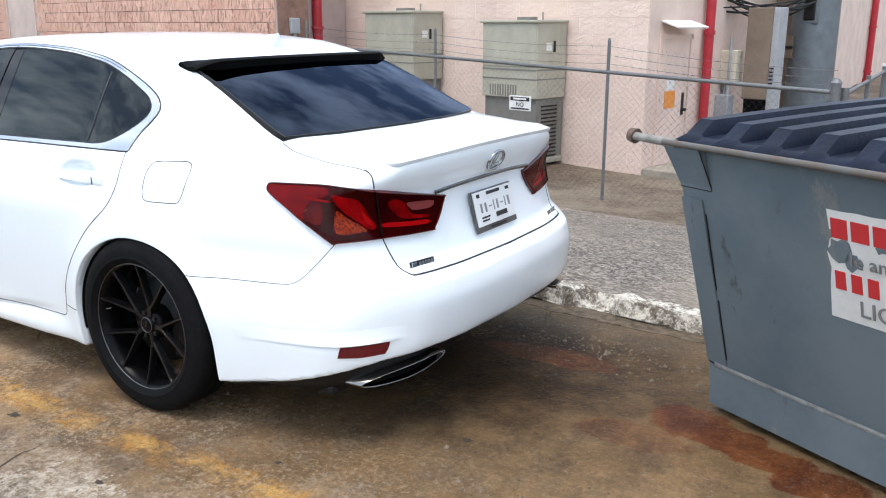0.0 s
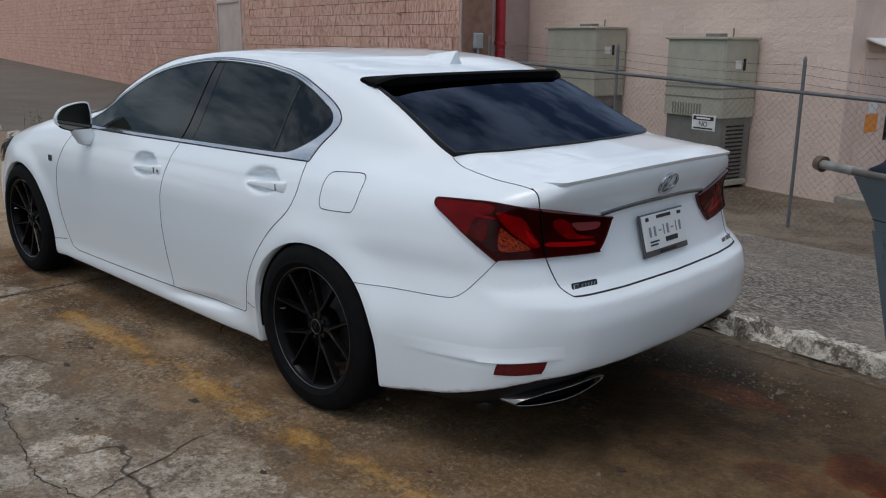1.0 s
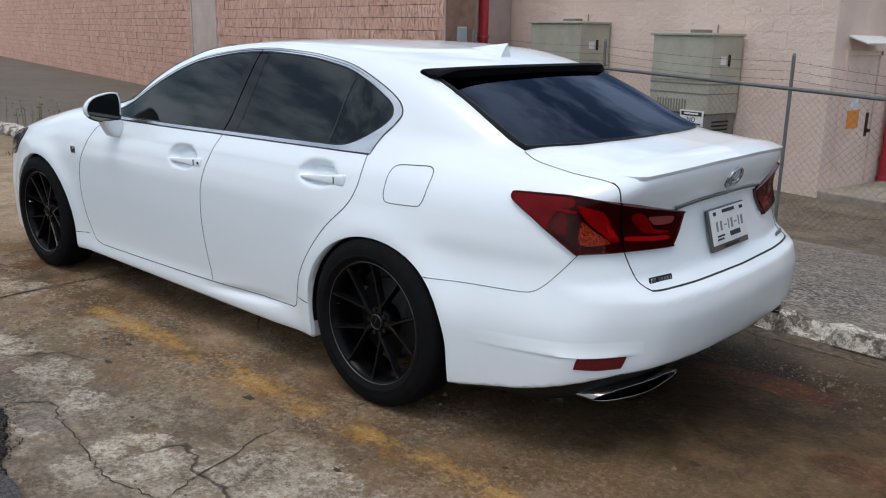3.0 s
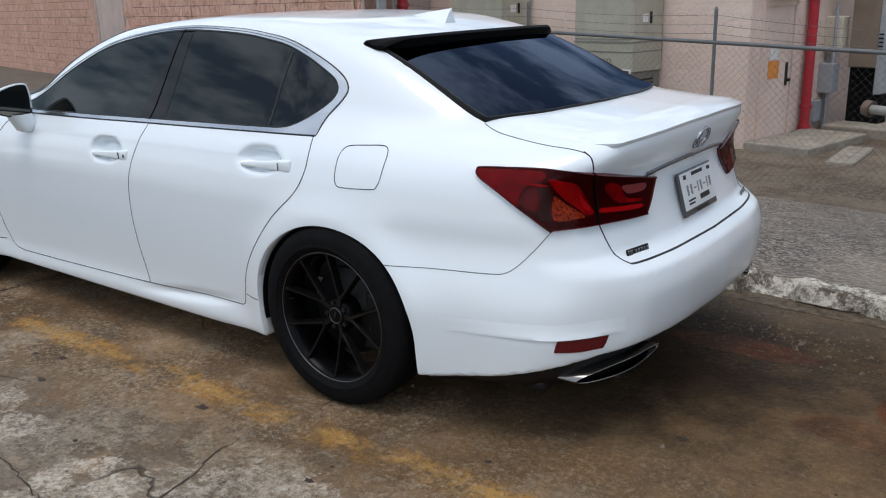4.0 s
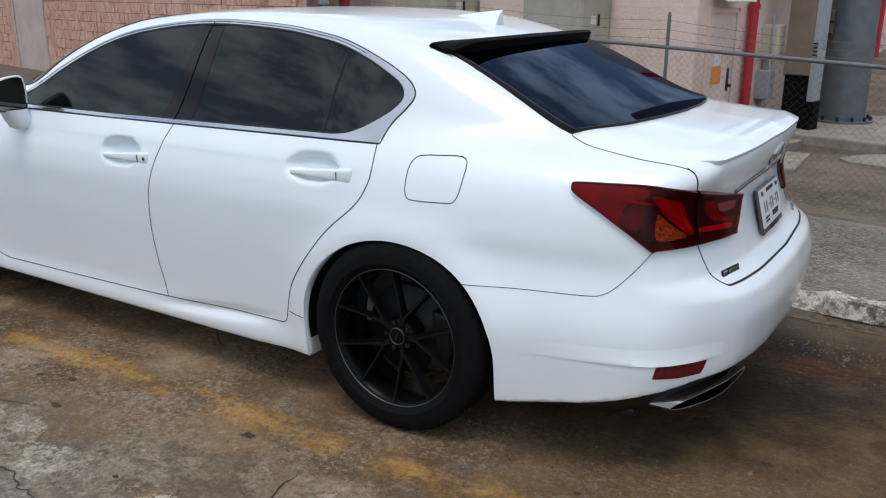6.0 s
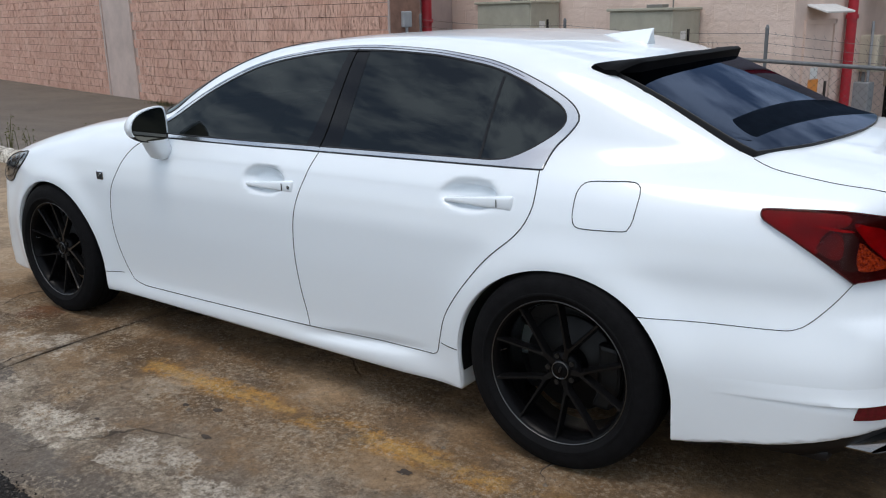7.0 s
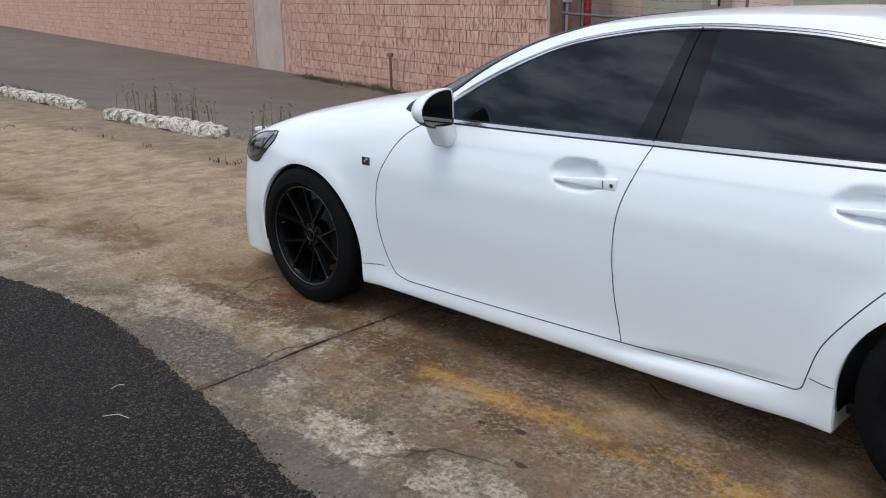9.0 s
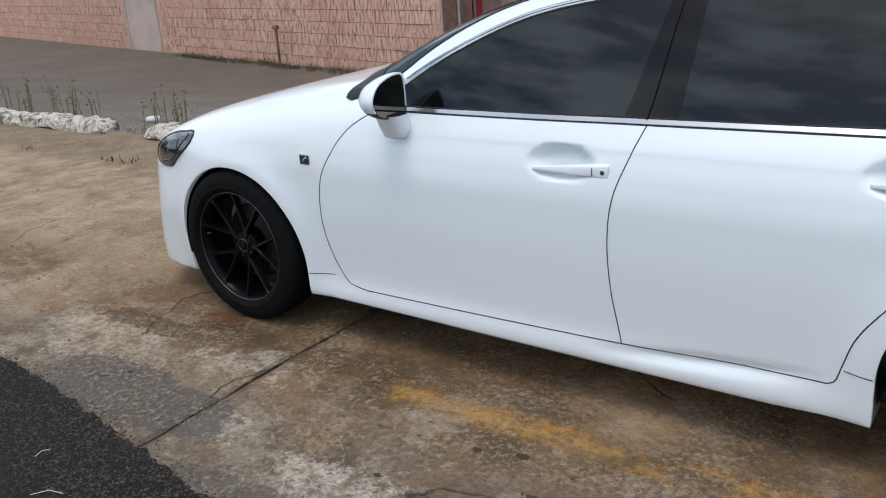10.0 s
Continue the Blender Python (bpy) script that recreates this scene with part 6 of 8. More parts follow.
def build_lot():
    lot = empty("concrete_lot", label="stained brown concrete lot in cracked slabs", category="pavement", kind="structure")
    xs = [-9.3, -5.4, 2.4, 6.22, 10.3, 14.2, 18.1, 22.0, 30.0, 44.0]
    for i, (x0, x1) in enumerate(zip(xs, xs[1:])):
        g = 0.003
        amp = 0.014
        y0, y1 = -0.78, 2.6
        o = ragged((x0 + g, y0 + g), (x1 - g, y0 + g), amp * 0.6, i * 3) + joint(x1, -1, y0 + g, y1, i + 1) + ragged((x1 - g, y1), (x0 + g, y1), 0.0, 0) + joint(x0, 1, y1, y0 + g, i)
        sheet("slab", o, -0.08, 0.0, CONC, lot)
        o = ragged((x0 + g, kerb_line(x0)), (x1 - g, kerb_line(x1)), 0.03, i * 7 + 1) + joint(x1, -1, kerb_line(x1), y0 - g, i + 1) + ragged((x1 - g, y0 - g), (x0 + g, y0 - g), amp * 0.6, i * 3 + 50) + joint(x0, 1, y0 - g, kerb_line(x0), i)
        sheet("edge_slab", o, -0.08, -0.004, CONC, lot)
    # open cracks
    k = 0
    for pts in ([(1.01, 1.89), (0.89, 1.77), (0.75, 1.81), (0.59, 1.83), (0.43, 1.86), (0.27, 1.89), (0.17, 1.9), (0.06, 1.87), (-0.06, 1.86), (-0.3, 1.88)], [(0.08, 1.28), (0.08, 1.41), (0.03, 1.52), (0.0, 1.69), (-0.06, 1.84)], [(-0.02, 1.02), (0.02, 0.93), (-0.03, 0.8)], [(2.43, 1.52), (2.47, 1.38), (2.42, 1.24), (2.40, 1.1)]):
        k += 1
        ln = dense(pts, 0.02)
        v, f = [], []
        for i, p in enumerate(ln):
            w = 0.0034 * (0.5 + abs(noise.noise(Vector((i * 0.3, k, 0)))) * 1.6) * min(1, i / 4 + 0.1, (len(ln) - 1 - i) / 4 + 0.1)
            ox, oy = 0.017 * noise.noise(Vector((i * 0.62, k, 3))), 0.017 * noise.noise(Vector((i * 0.62, k, 7)))
            t = ln[min(i + 1, len(ln) - 1)] - ln[max(i - 1, 0)]
            t = t / max(np.linalg.norm(t), 1e-6)
            v += [(p[0] + ox - t[1] * w, p[1] + oy + t[0] * w, 0.0025), (p[0] + ox + t[1] * w, p[1] + oy - t[0] * w, 0.0025)]
            if i:
                f.append((2 * i - 2, 2 * i - 1, 2 * i + 1, 2 * i))
        mesh_object("crack", v, f, CRACK, lot)
    return lot


def build_asphalt():
    edge = [(44, 2.3), (9, 2.05), (6, 1.95), (4.6, 1.84), (4.0, 1.73), (3.4, 1.70), (2.9, 1.76), (2.28, 1.85), (1.6, 1.98), (1.25, 2.0), (0.93, 1.93), (0.6, 2.06), (0.23, 2.18), (-0.6, 2.3), (-3, 2.45), (-9, 2.5)]
    pts = []
    rng = random.Random(4)
    for a, b in zip(edge, edge[1:]):
        step = 0.02 if -1 < a[0] < 5 else 0.2
        n = max(1, int(math.dist(a, b) / step))
        for i in range(n):
            t = i / n
            x, y = a[0] + (b[0] - a[0]) * t, a[1] + (b[1] - a[1]) * t
            pts.append((x, y + 0.026 * noise.noise(Vector((x * 5, 1, 0))) + 0.022 * noise.noise(Vector((x * 19, 2, 0))) + rng.uniform(-0.007, 0.007)))
    pts += [(-9, 2.5), (-9, 40), (44, 40)]
    # the older, smoother patch of asphalt that overlaps it
    o = [(0.67, 3.2), (0.68, 2.31), (0.57, 2.22), (0.48, 2.16), (0.37, 2.13), (0.25, 2.15), (0.16, 2.18), (0.0, 2.2), (-0.4, 2.24), (-1.5, 2.3), (-4.0, 2.4), (-4.0, 3.2)]
    tagged(sheet("asphalt_patch", dense(o, 0.03, closed=True).tolist()[::-1], 0.002, 0.026, FINEASPH), "smooth grey asphalt patch overlapping the coarse asphalt", "road", kind="structure")
    ob = sheet("asphalt_road", [(x, y) for x, y in pts[::-1]], 0.001, 0.014, ASPH)
    tagged(ob, "dark coarse asphalt with a ragged broken edge", "road", kind="structure")
    # loose chippings along the edge and on the surface
    v, f = [], []
    for i in range(26000):
        x = rng.uniform(0.55, 4.2)
        ye = float(np.interp(x, [e[0] for e in edge[::-1]], [e[1] for e in edge[::-1]]))
        near = rng.random() < 0.05
        y = ye + (rng.gauss(0.0, 0.028) if near else rng.uniform(0.0, 0.95))
        z = 0.013 if y > ye else 0.0
        r = rng.uniform(0.0025, 0.0065)
        k = len(v)
        a0 = rng.uniform(0, 6.28)
        for j in range(5):
            v.append((x + r * math.cos(a0 + j * 1.257) * rng.uniform(0.7, 1.2), y + r * math.sin(a0 + j * 1.257) * rng.uniform(0.7, 1.2), z - 0.001))
        v.append((x + r * 0.2, y - r * 0.1, z + r * rng.uniform(0.5, 0.9)))
        f += [(k + j, k + (j + 1) % 5, k + 5) for j in range(5)]
    tagged(mesh_object("chippings", v, f, CHIP), "loose dark stone chippings on the asphalt", "gravel", kind="stuff")


def rubble_bar(name, p0, p1, w, h, seed, z, label, category, group="", chip=0.35, hollow=0.0, notch=None):
    """A long, chipped concrete bar with worn white paint."""
    a, b = Vector((*p0, 0)), Vector((*p1, 0))
    ln = (b - a).length
    d = (b - a).normalized()
    side = Vector((-d.y, d.x, 0))
    n = max(8, int(ln / 0.035))
    prof = [(-0.5, 0.0), (-0.52, 0.35), (-0.46, 0.75), (-0.34, 0.97), (0.0, 1.02), (0.34, 0.97), (0.46, 0.75), (0.52, 0.35), (0.5, 0.0)]
    v, f = [], []
    for i in range(n + 1):
        t = i / n
        end = min(1, min(t, 1 - t) * ln / 0.07) ** 0.5
        big = noise.noise(Vector((t * ln * 1.6, seed, 0)))
        bite = max(0, noise.noise(Vector((t * ln * 2.3, seed + 20, 0))) - 0.12) * chip * 2.2
        if notch is not None:
            bite += 0.75 * max(0.0, 1 - ((a.x + d.x * t * ln - notch) / 0.13) ** 2)
        for k, (py, pz) in enumerate(prof):
            q = Vector((t * ln * 7, py * 3 + seed * 3, pz * 3))
            r = 1 + 0.16 * noise.noise(q) + 0.08 * noise.noise(q * 3)
            cut = 1 - bite * (1 if py < 0.1 else 0.25) * (1 if pz > 0.3 else 0.4)
            lift = hollow * h * (max(0, big) + (0.30 if hollow > 0.5 else 0)) if pz == 0 and py < 0 else 0
            v.append(a + d * (t * ln + 0.01 * noise.noise(q * 2)) + side * (py * w * r * (0.7 + 0.3 * end) * cut * -1) + Vector((0, 0, z + lift + pz * h * r * (0.35 + 0.65 * end) * (0.9 + 0.2 * big) * (cut if pz > 0.5 else 1))))
    m = len(prof)
    for i in range(n):
        for k in range(m - 1):
            f.append((i * m + k, (i + 1) * m + k, (i + 1) * m + k + 1, i * m + k + 1))
    f += [tuple(range(m)), tuple(range(n * m, n * m + m))[::-1]]
    ob = mesh_object(name, v, f, KERBM, smooth=True)
    ob.data.set_sharp_from_angle(angle=radians(40))
    return tagged(ob, label, category, group)


def build_kerbs():
    k = rubble_bar("kerb", (-6.0, -0.75), (3.4, -1.5), 0.17, 0.135, 1, -0.035, "broken concrete kerb with worn white paint", "kerb", chip=0.85, hollow=0.8, notch=-0.98)
    tagged(k, kind="structure")
    for i, (x0, x1, y0, y1) in enumerate(((4.6, 7.0, -1.55, -1.62), (7.6, 10.1, -1.62, -1.58), (11.3, 14.3, -1.74, -1.78), (15.9, 18.8, -1.98, -2.02), (20.2, 23.0, -2.1, -2.14))):
        rubble_bar("wheel_stop", (x0, y0), (x1, y1), 0.24, 0.14, 11 + i * 3, -0.01, "chipped white-painted concrete wheel stop on the lot's edge", "wheel stop", "wheel stops along the lot", chip=0.4, hollow=0.3)
    # damp soil along the foot of the kerb
    o = ragged((-6, -0.60), (3.4, -1.27), 0.05, 77, 0.08) + ragged((3.4, -1.6), (-6, -0.85), 0.02, 78, 0.2)
    tagged(sheet("kerb_gutter", o, -0.08, -0.0015, SOIL), "damp dark soil along the kerb's foot", "soil", kind="structure")


# ---- buildings ----
def slab(name, s0, s1, d0, d1, z0, z1, material, parent=None, bevel=0.0, label=""):
    m = Matrix.Translation(at((s0 + s1) / 2, (d0 + d1) / 2, (z0 + z1) / 2)) @ Matrix.Rotation(YAW, 4, "Z")
    return part(name, box_bm(abs(s1 - s0), abs(d1 - d0), abs(z1 - z0), m, bevel), material, parent, label)


def block_mesh(name, w, h, t, seed, rough, material):
    """One masonry block: its face is split into facets and pushed about."""
    rng = random.Random(seed)
    nx, nz = (9, 2) if rough else (1, 1)
    v, f, ribs = [], [], []
    for j in range(nz + 1):
        for i in range(nx + 1):
            e = i in (0, nx) or j in (0, nz)
            ribs = ribs if i or j else [rng.uniform(0.0, 1.0) * (0.35 if k % 2 else 1.0) for k in range(nx + 1)]
            v.append(((i / nx - 0.5) * w, ((0.4 * ribs[i] if e else ribs[i] * rng.uniform(0.7, 1.0)) if 0 < i < nx else 0) * rough + t, (j / nz - 0.5) * h))
    m = nx + 1
    for j in range(nz):
        for i in range(nx):
            f.append((j * m + i + 1, j * m + i, (j + 1) * m + i, (j + 1) * m + i + 1))
    rim = [i for i in range(m)] + [j * m + nx for j in range(1, nz + 1)] + [nz * m + i for i in range(nx - 1, -1, -1)] + [j * m for j in range(nz - 1, 0, -1)]
    k = len(v)
    grow = 1.0
    for r in rim:
        x, y, z = v[r]
        v.append((x * grow, 0.0, z * grow))
    n = len(rim)
    for i in range(n):
        f.append((rim[i], rim[(i + 1) % n], k + (i + 1) % n, k + i))
    me = bpy.data.meshes.new(name)
    me.from_pydata(v, [], f)
    me.materials.append(material)
    me.update()
    return me


def build_masonry(wall, s0, s1, d, z0, z1, w, h, material, name, rough, seed, parts_to, skip=lambda s, z: False, t=0.03, gap=0.02):
    """Courses of blocks on a wall's face: single pieces up to a run of parts_to, the rest joined."""
    rng = random.Random(seed)
    kinds = [block_mesh(name, w - gap, h - gap, t, seed + i, rough, material) for i in range(7)]
    halves = [block_mesh(name, w / 2 - gap, h - gap, t, seed + 30 + i, rough, material) for i in range(3)]
    rest_v, rest_f = [], []
    z, row = z0, 0
    while z < z1:
        s = s0
        first = True
        while s < s1 - 0.05:
            half = first and row % 2 == 1
            ww = w / 2 if half else w
            first = False
            me = rng.choice(halves if half else kinds)
            c = s + ww / 2
            if not skip(c, z + h / 2):
                m = Matrix.Translation(at(c, d + rng.uniform(-0.01, 0.012) * (1 if rough else 0.1), z + h / 2)) @ Matrix.Rotation(YAW, 4, "Z")
                if c < parts_to:
                    ob = new(name, me)
                    ob.matrix_world = m
                    ob.parent = wall
                else:
                    k = len(rest_v)
                    rest_v += [m @ vt.co for vt in me.vertices]
                    rest_f += [[k + i for i in p.vertices] for p in me.polygons]
            s += ww
        z += h
        row += 1
    if rest_v:
        tagged(mesh_object(name + "s", rest_v, rest_f, material, wall), kind="stuff")


def build_walls():
    n = slab("wall_north", 12.25, 142.0, -8.23, -9.0, -1.7, 4.5, MORTAR)
    tagged(n, "pink-painted split-face block wall", "wall", kind="structure")
    tagged(slab("wall_upper", 66.0, 142.0, -8.23, -9.0, 4.5, 9.0, MORTAR), "taller far stretch of the pink block wall", "wall", kind="structure")
    # pale door in the block wall
    tagged(slab("wall_patch", 24.7, 28.5, -8.222, -8.26, -1.3, 3.1, PALE), "smooth painted wall round the pale door", "wall", kind="structure")
    door = slab("door_2", 25.47, 27.72, -8.19, -8.27, -1.02, 2.5, PALEDOOR, None, 0.01)
    tagged(door, "pale greyish-pink steel door in the block wall", "door", kind="structure")
    slab("door_frame", 25.36, 25.47, -8.15, -8.28, -1.02, 2.6, PALEDOOR, door, 0.01)
    slab("door_frame", 27.72, 27.83, -8.15, -8.28, -1.02, 2.6, PALEDOOR, door, 0.01)
    slab("door_head", 25.47, 27.72, -8.15, -8.28, 2.5, 2.6, PALEDOOR, door, 0.01)
    slab("threshold", 25.4, 27.8, -8.02, -8.2, -1.12, -1.02, LABEL, door, 0.01)
    # end wall of that building and the set-back wall
    a, b = at(12.25, -8.2), at(13.14, -10.7)
    back = at(13.6, -8.3), at(14.4, -10.7)
    v = [(*p.xy, z) for z in (-1.7, 4.5) for p in (a, b, back[1], back[0])]
    e = mesh_object("wall_return", v, [(0, 1, 5, 4), (1, 2, 6, 5), (2, 3, 7, 6), (3, 0, 4, 7), (4, 5, 6, 7)], GREYPINK)
    tagged(e, "plain greyish-pink end wall", "wall", kind="structure")
    w = slab("wall_back", 5.0, 13.3, -10.73, -11.2, -1.7, 4.5, PALE)
    tagged(w, "pale pink painted block wall", "wall", kind="structure")
    a, b = at(5.0, -11.2), at(5.42, -17.25)
    c, e = at(5.9, -17.25), at(5.5, -11.2)
    v = [(*p.xy, z) for z in (-1.7, 4.5) for p in (a, b, c, e)]
    r = mesh_object("wall_side", v, [(0, 1, 5, 4), (1, 2, 6, 5), (2, 3, 7, 6), (3, 0, 4, 7), (4, 5, 6, 7)], PALE)
    tagged(r, "pale pink side wall with a steel door", "wall", kind="structure")
    tagged(slab("wall_recess", 5.40, 9.5, -17.25, -17.75, -1.7, 4.5, PALE), "pale pink wall behind the cabinets", "wall", kind="structure")
    tagged(slab("wall_far", -60, 3.4, -24.0, -24.5, -1.7, 4.5, PALE), "pale pink wall at the end of the yard", "wall", kind="structure")
    tagged(part("wall_yard", box_bm(0.6, 92.0, 6.2, Matrix.Translation((2.75, -64.6, 1.4))), PALE), "long pale pink wall along the yard", "wall", kind="structure")
    tagged(part("wall_end", box_bm(70.0, 0.6, 5.4, Matrix.Translation((-32.6, -100.0, 1.0))), GREYPINK), "pale wall at the far end of the yard", "wall", kind="structure")
    # low pipe stub on the block wall
    st = empty("stand_pipe", label="short rusty pipe stub in front of the block wall", category="pipe")
    part("pipe", rod_bm(at(18.2, -8.0, -1.05), at(18.2, -8.0, -0.1), 0.035, 12), RUSTY, st)
    part("pipe_cap", box_bm(0.22, 0.10, 0.10, Matrix.Translation(at(18.2, -8.0, -0.08)) @ Matrix.Rotation(YAW, 4, "Z"), 0.03), RUSTY, st)
    # meter at the end wall
    mt = empty("meter_box", label="small grey meter box on the end wall", category="meter")
    part("case", box_bm(0.10, 0.22, 0.32, Matrix.Translation(at(12.2, -8.6, 1.35)) @ Matrix.Rotation(YAW, 4, "Z"), 0.02), GREYBOX, mt)
    part("conduit", rod_bm(at(12.2, -8.6, -1.0), at(12.2, -8.6, 1.2), 0.03, 8), GREYBOX, mt)
    return n, w


def build_red_pipe(s, d, z0, z1, r, name="downpipe"):
    p = empty(name, label="bright red painted downpipe with brackets", category="pipe", group="red downpipes")
    part("pipe", rod_bm(at(s, d, z0), at(s, d, z1), r, 20), REDP, p, smooth=True)
    z = z0 + 0.5
    while z < z1:
        part("bracket", cyl_bm(r * 1.25, r * 1.25, 0.07, Matrix.Translation(at(s, d, z)), 20), REDP, p, smooth=True)
        z += 1.9
    part("shoe", cyl_bm(r * 1.35, r * 1.2, 0.18, Matrix.Translation(at(s, d, z0 + 0.09)), 20), REDP, p, smooth=True)


def build_ac(s0, s1, zt, zb, name="wall_cooling_unit"):
    """A wall-hung cooling cabinet with louvres, seams and a recessed lower part."""
    ac = empty(name, label="khaki steel cooling cabinet hung on the pink wall", category="air conditioner", group="cooling cabinets on the wall")
    f, b = -9.85, -10.68
    w = s1 - s0
    slab("body", s0, s1, f, b, zt - 1.36, zt - 0.03, KHAKI, ac, 0.012)
    slab("cap", s0 - 0.04, s1 + 0.04, f + 0.05, b, zt - 0.035, zt + 0.012, KHAKI, ac, 0.01)
    slab("lower_panel", s0 + 0.04, s1 - 0.02, f - 0.06, b, zb, zt - 1.36, KHAKID, ac, 0.01)
    slab("base_rail", s0 + 0.02, s1 - 0.01, f - 0.03, b, zb, zb + 0.10, KHAKI, ac, 0.01)
    slab("seam_strip", s0 - 0.004, s1 + 0.004, f + 0.006, b, zt - 0.87, zt - 0.84, KHAKID, ac)
    slab("seam_strip", s0 - 0.004, s1 + 0.004, f + 0.006, b, zt - 1.03, zt - 1.01, KHAKID, ac)
    slab("front_panel", s0 + 0.03, s1 - 0.03, f + 0.012, f - 0.02, zt - 0.80, zt - 0.06, KHAKI, ac, 0.006)
    for i in range(11):
        c = s1 - w * 0.16 - i * 0.062
        slab("louvre", c - 0.012, c + 0.012, f + 0.01, f - 0.02, zt - 1.33, zt - 1.13, KHAKID, ac)
    for i in range(14):
        z = zb + 0.12 + i * 0.07
        slab("side_vent", s0 + 0.03, s0 + 0.05, f - 0.2, f - 0.65, z, z + 0.03, BLACKTRIM, ac)
    slab("handle", s0 - 0.02, s0 + 0.0, f - 0.45, f - 0.5, zt - 0.55, zt - 0.35, BLACKTRIM, ac, 0.004)
    slab("warning_plate", s0 - 0.006, s0, f - 0.25, f - 0.4, zt - 0.52, zt - 0.38, LABEL, ac)
    slab("top_fitting", s0 + w * 0.35, s0 + w * 0.6, f - 0.35, f - 0.55, zt + 0.01, zt + 0.07, KHAKID, ac, 0.01)
    part("conduit", rod_bm(at(s0 + w * 0.4, b + 0.05, zt), at(s0 + w * 0.4, b + 0.05, zt + 0.16), 0.014, 8), KHAKID, ac)
    return ac


def rail_z(s):
    return 0.573 + 0.0345 * s


def fence_part(parent, p0, p1, z0a, z0b, z1a, z1b, pitch, r, name="chain_link"):
    """A diamond mesh of wires between two posts."""
    a, b = Vector(p0), Vector(p1)
    ln = (b - a).length
    d = (b - a).normalized()
    nrm = Vector((-d.y, d.x, 0))
    v, f = [], []
    h = max(z1a - z0a, z1b - z0b)

    def wire(t0, q0, t1, q1, off):
        k = len(v)
        for t, q in ((t0, q0), (t1, q1)):
            c = a + d * t + nrm * off
            lo, hi = z0a + (z0b - z0a) * t / ln, z1a + (z1b - z1a) * t / ln
            c.z = lo + (hi - lo) * q / h
            for ox, oz in ((-r, 0), (r * 0.5, r), (r * 0.5, -r)):
                v.append(c + d * ox + Vector((0, 0, oz)))
        for i in range(3):
            f.append((k + i, k + (i + 1) % 3, k + 3 + (i + 1) % 3, k + 3 + i))
    t = -h
    while t < ln:
        lo, hi = max(0, t), min(ln, t + h)
        if hi > lo:
            wire(lo, lo - t, hi, hi - t, 0.004)
            wire(lo, h - (lo - t), hi, h - (hi - t), -0.004)
        t += pitch
    tagged(mesh_object(name, v, f, WIRE, parent), kind="stuff")


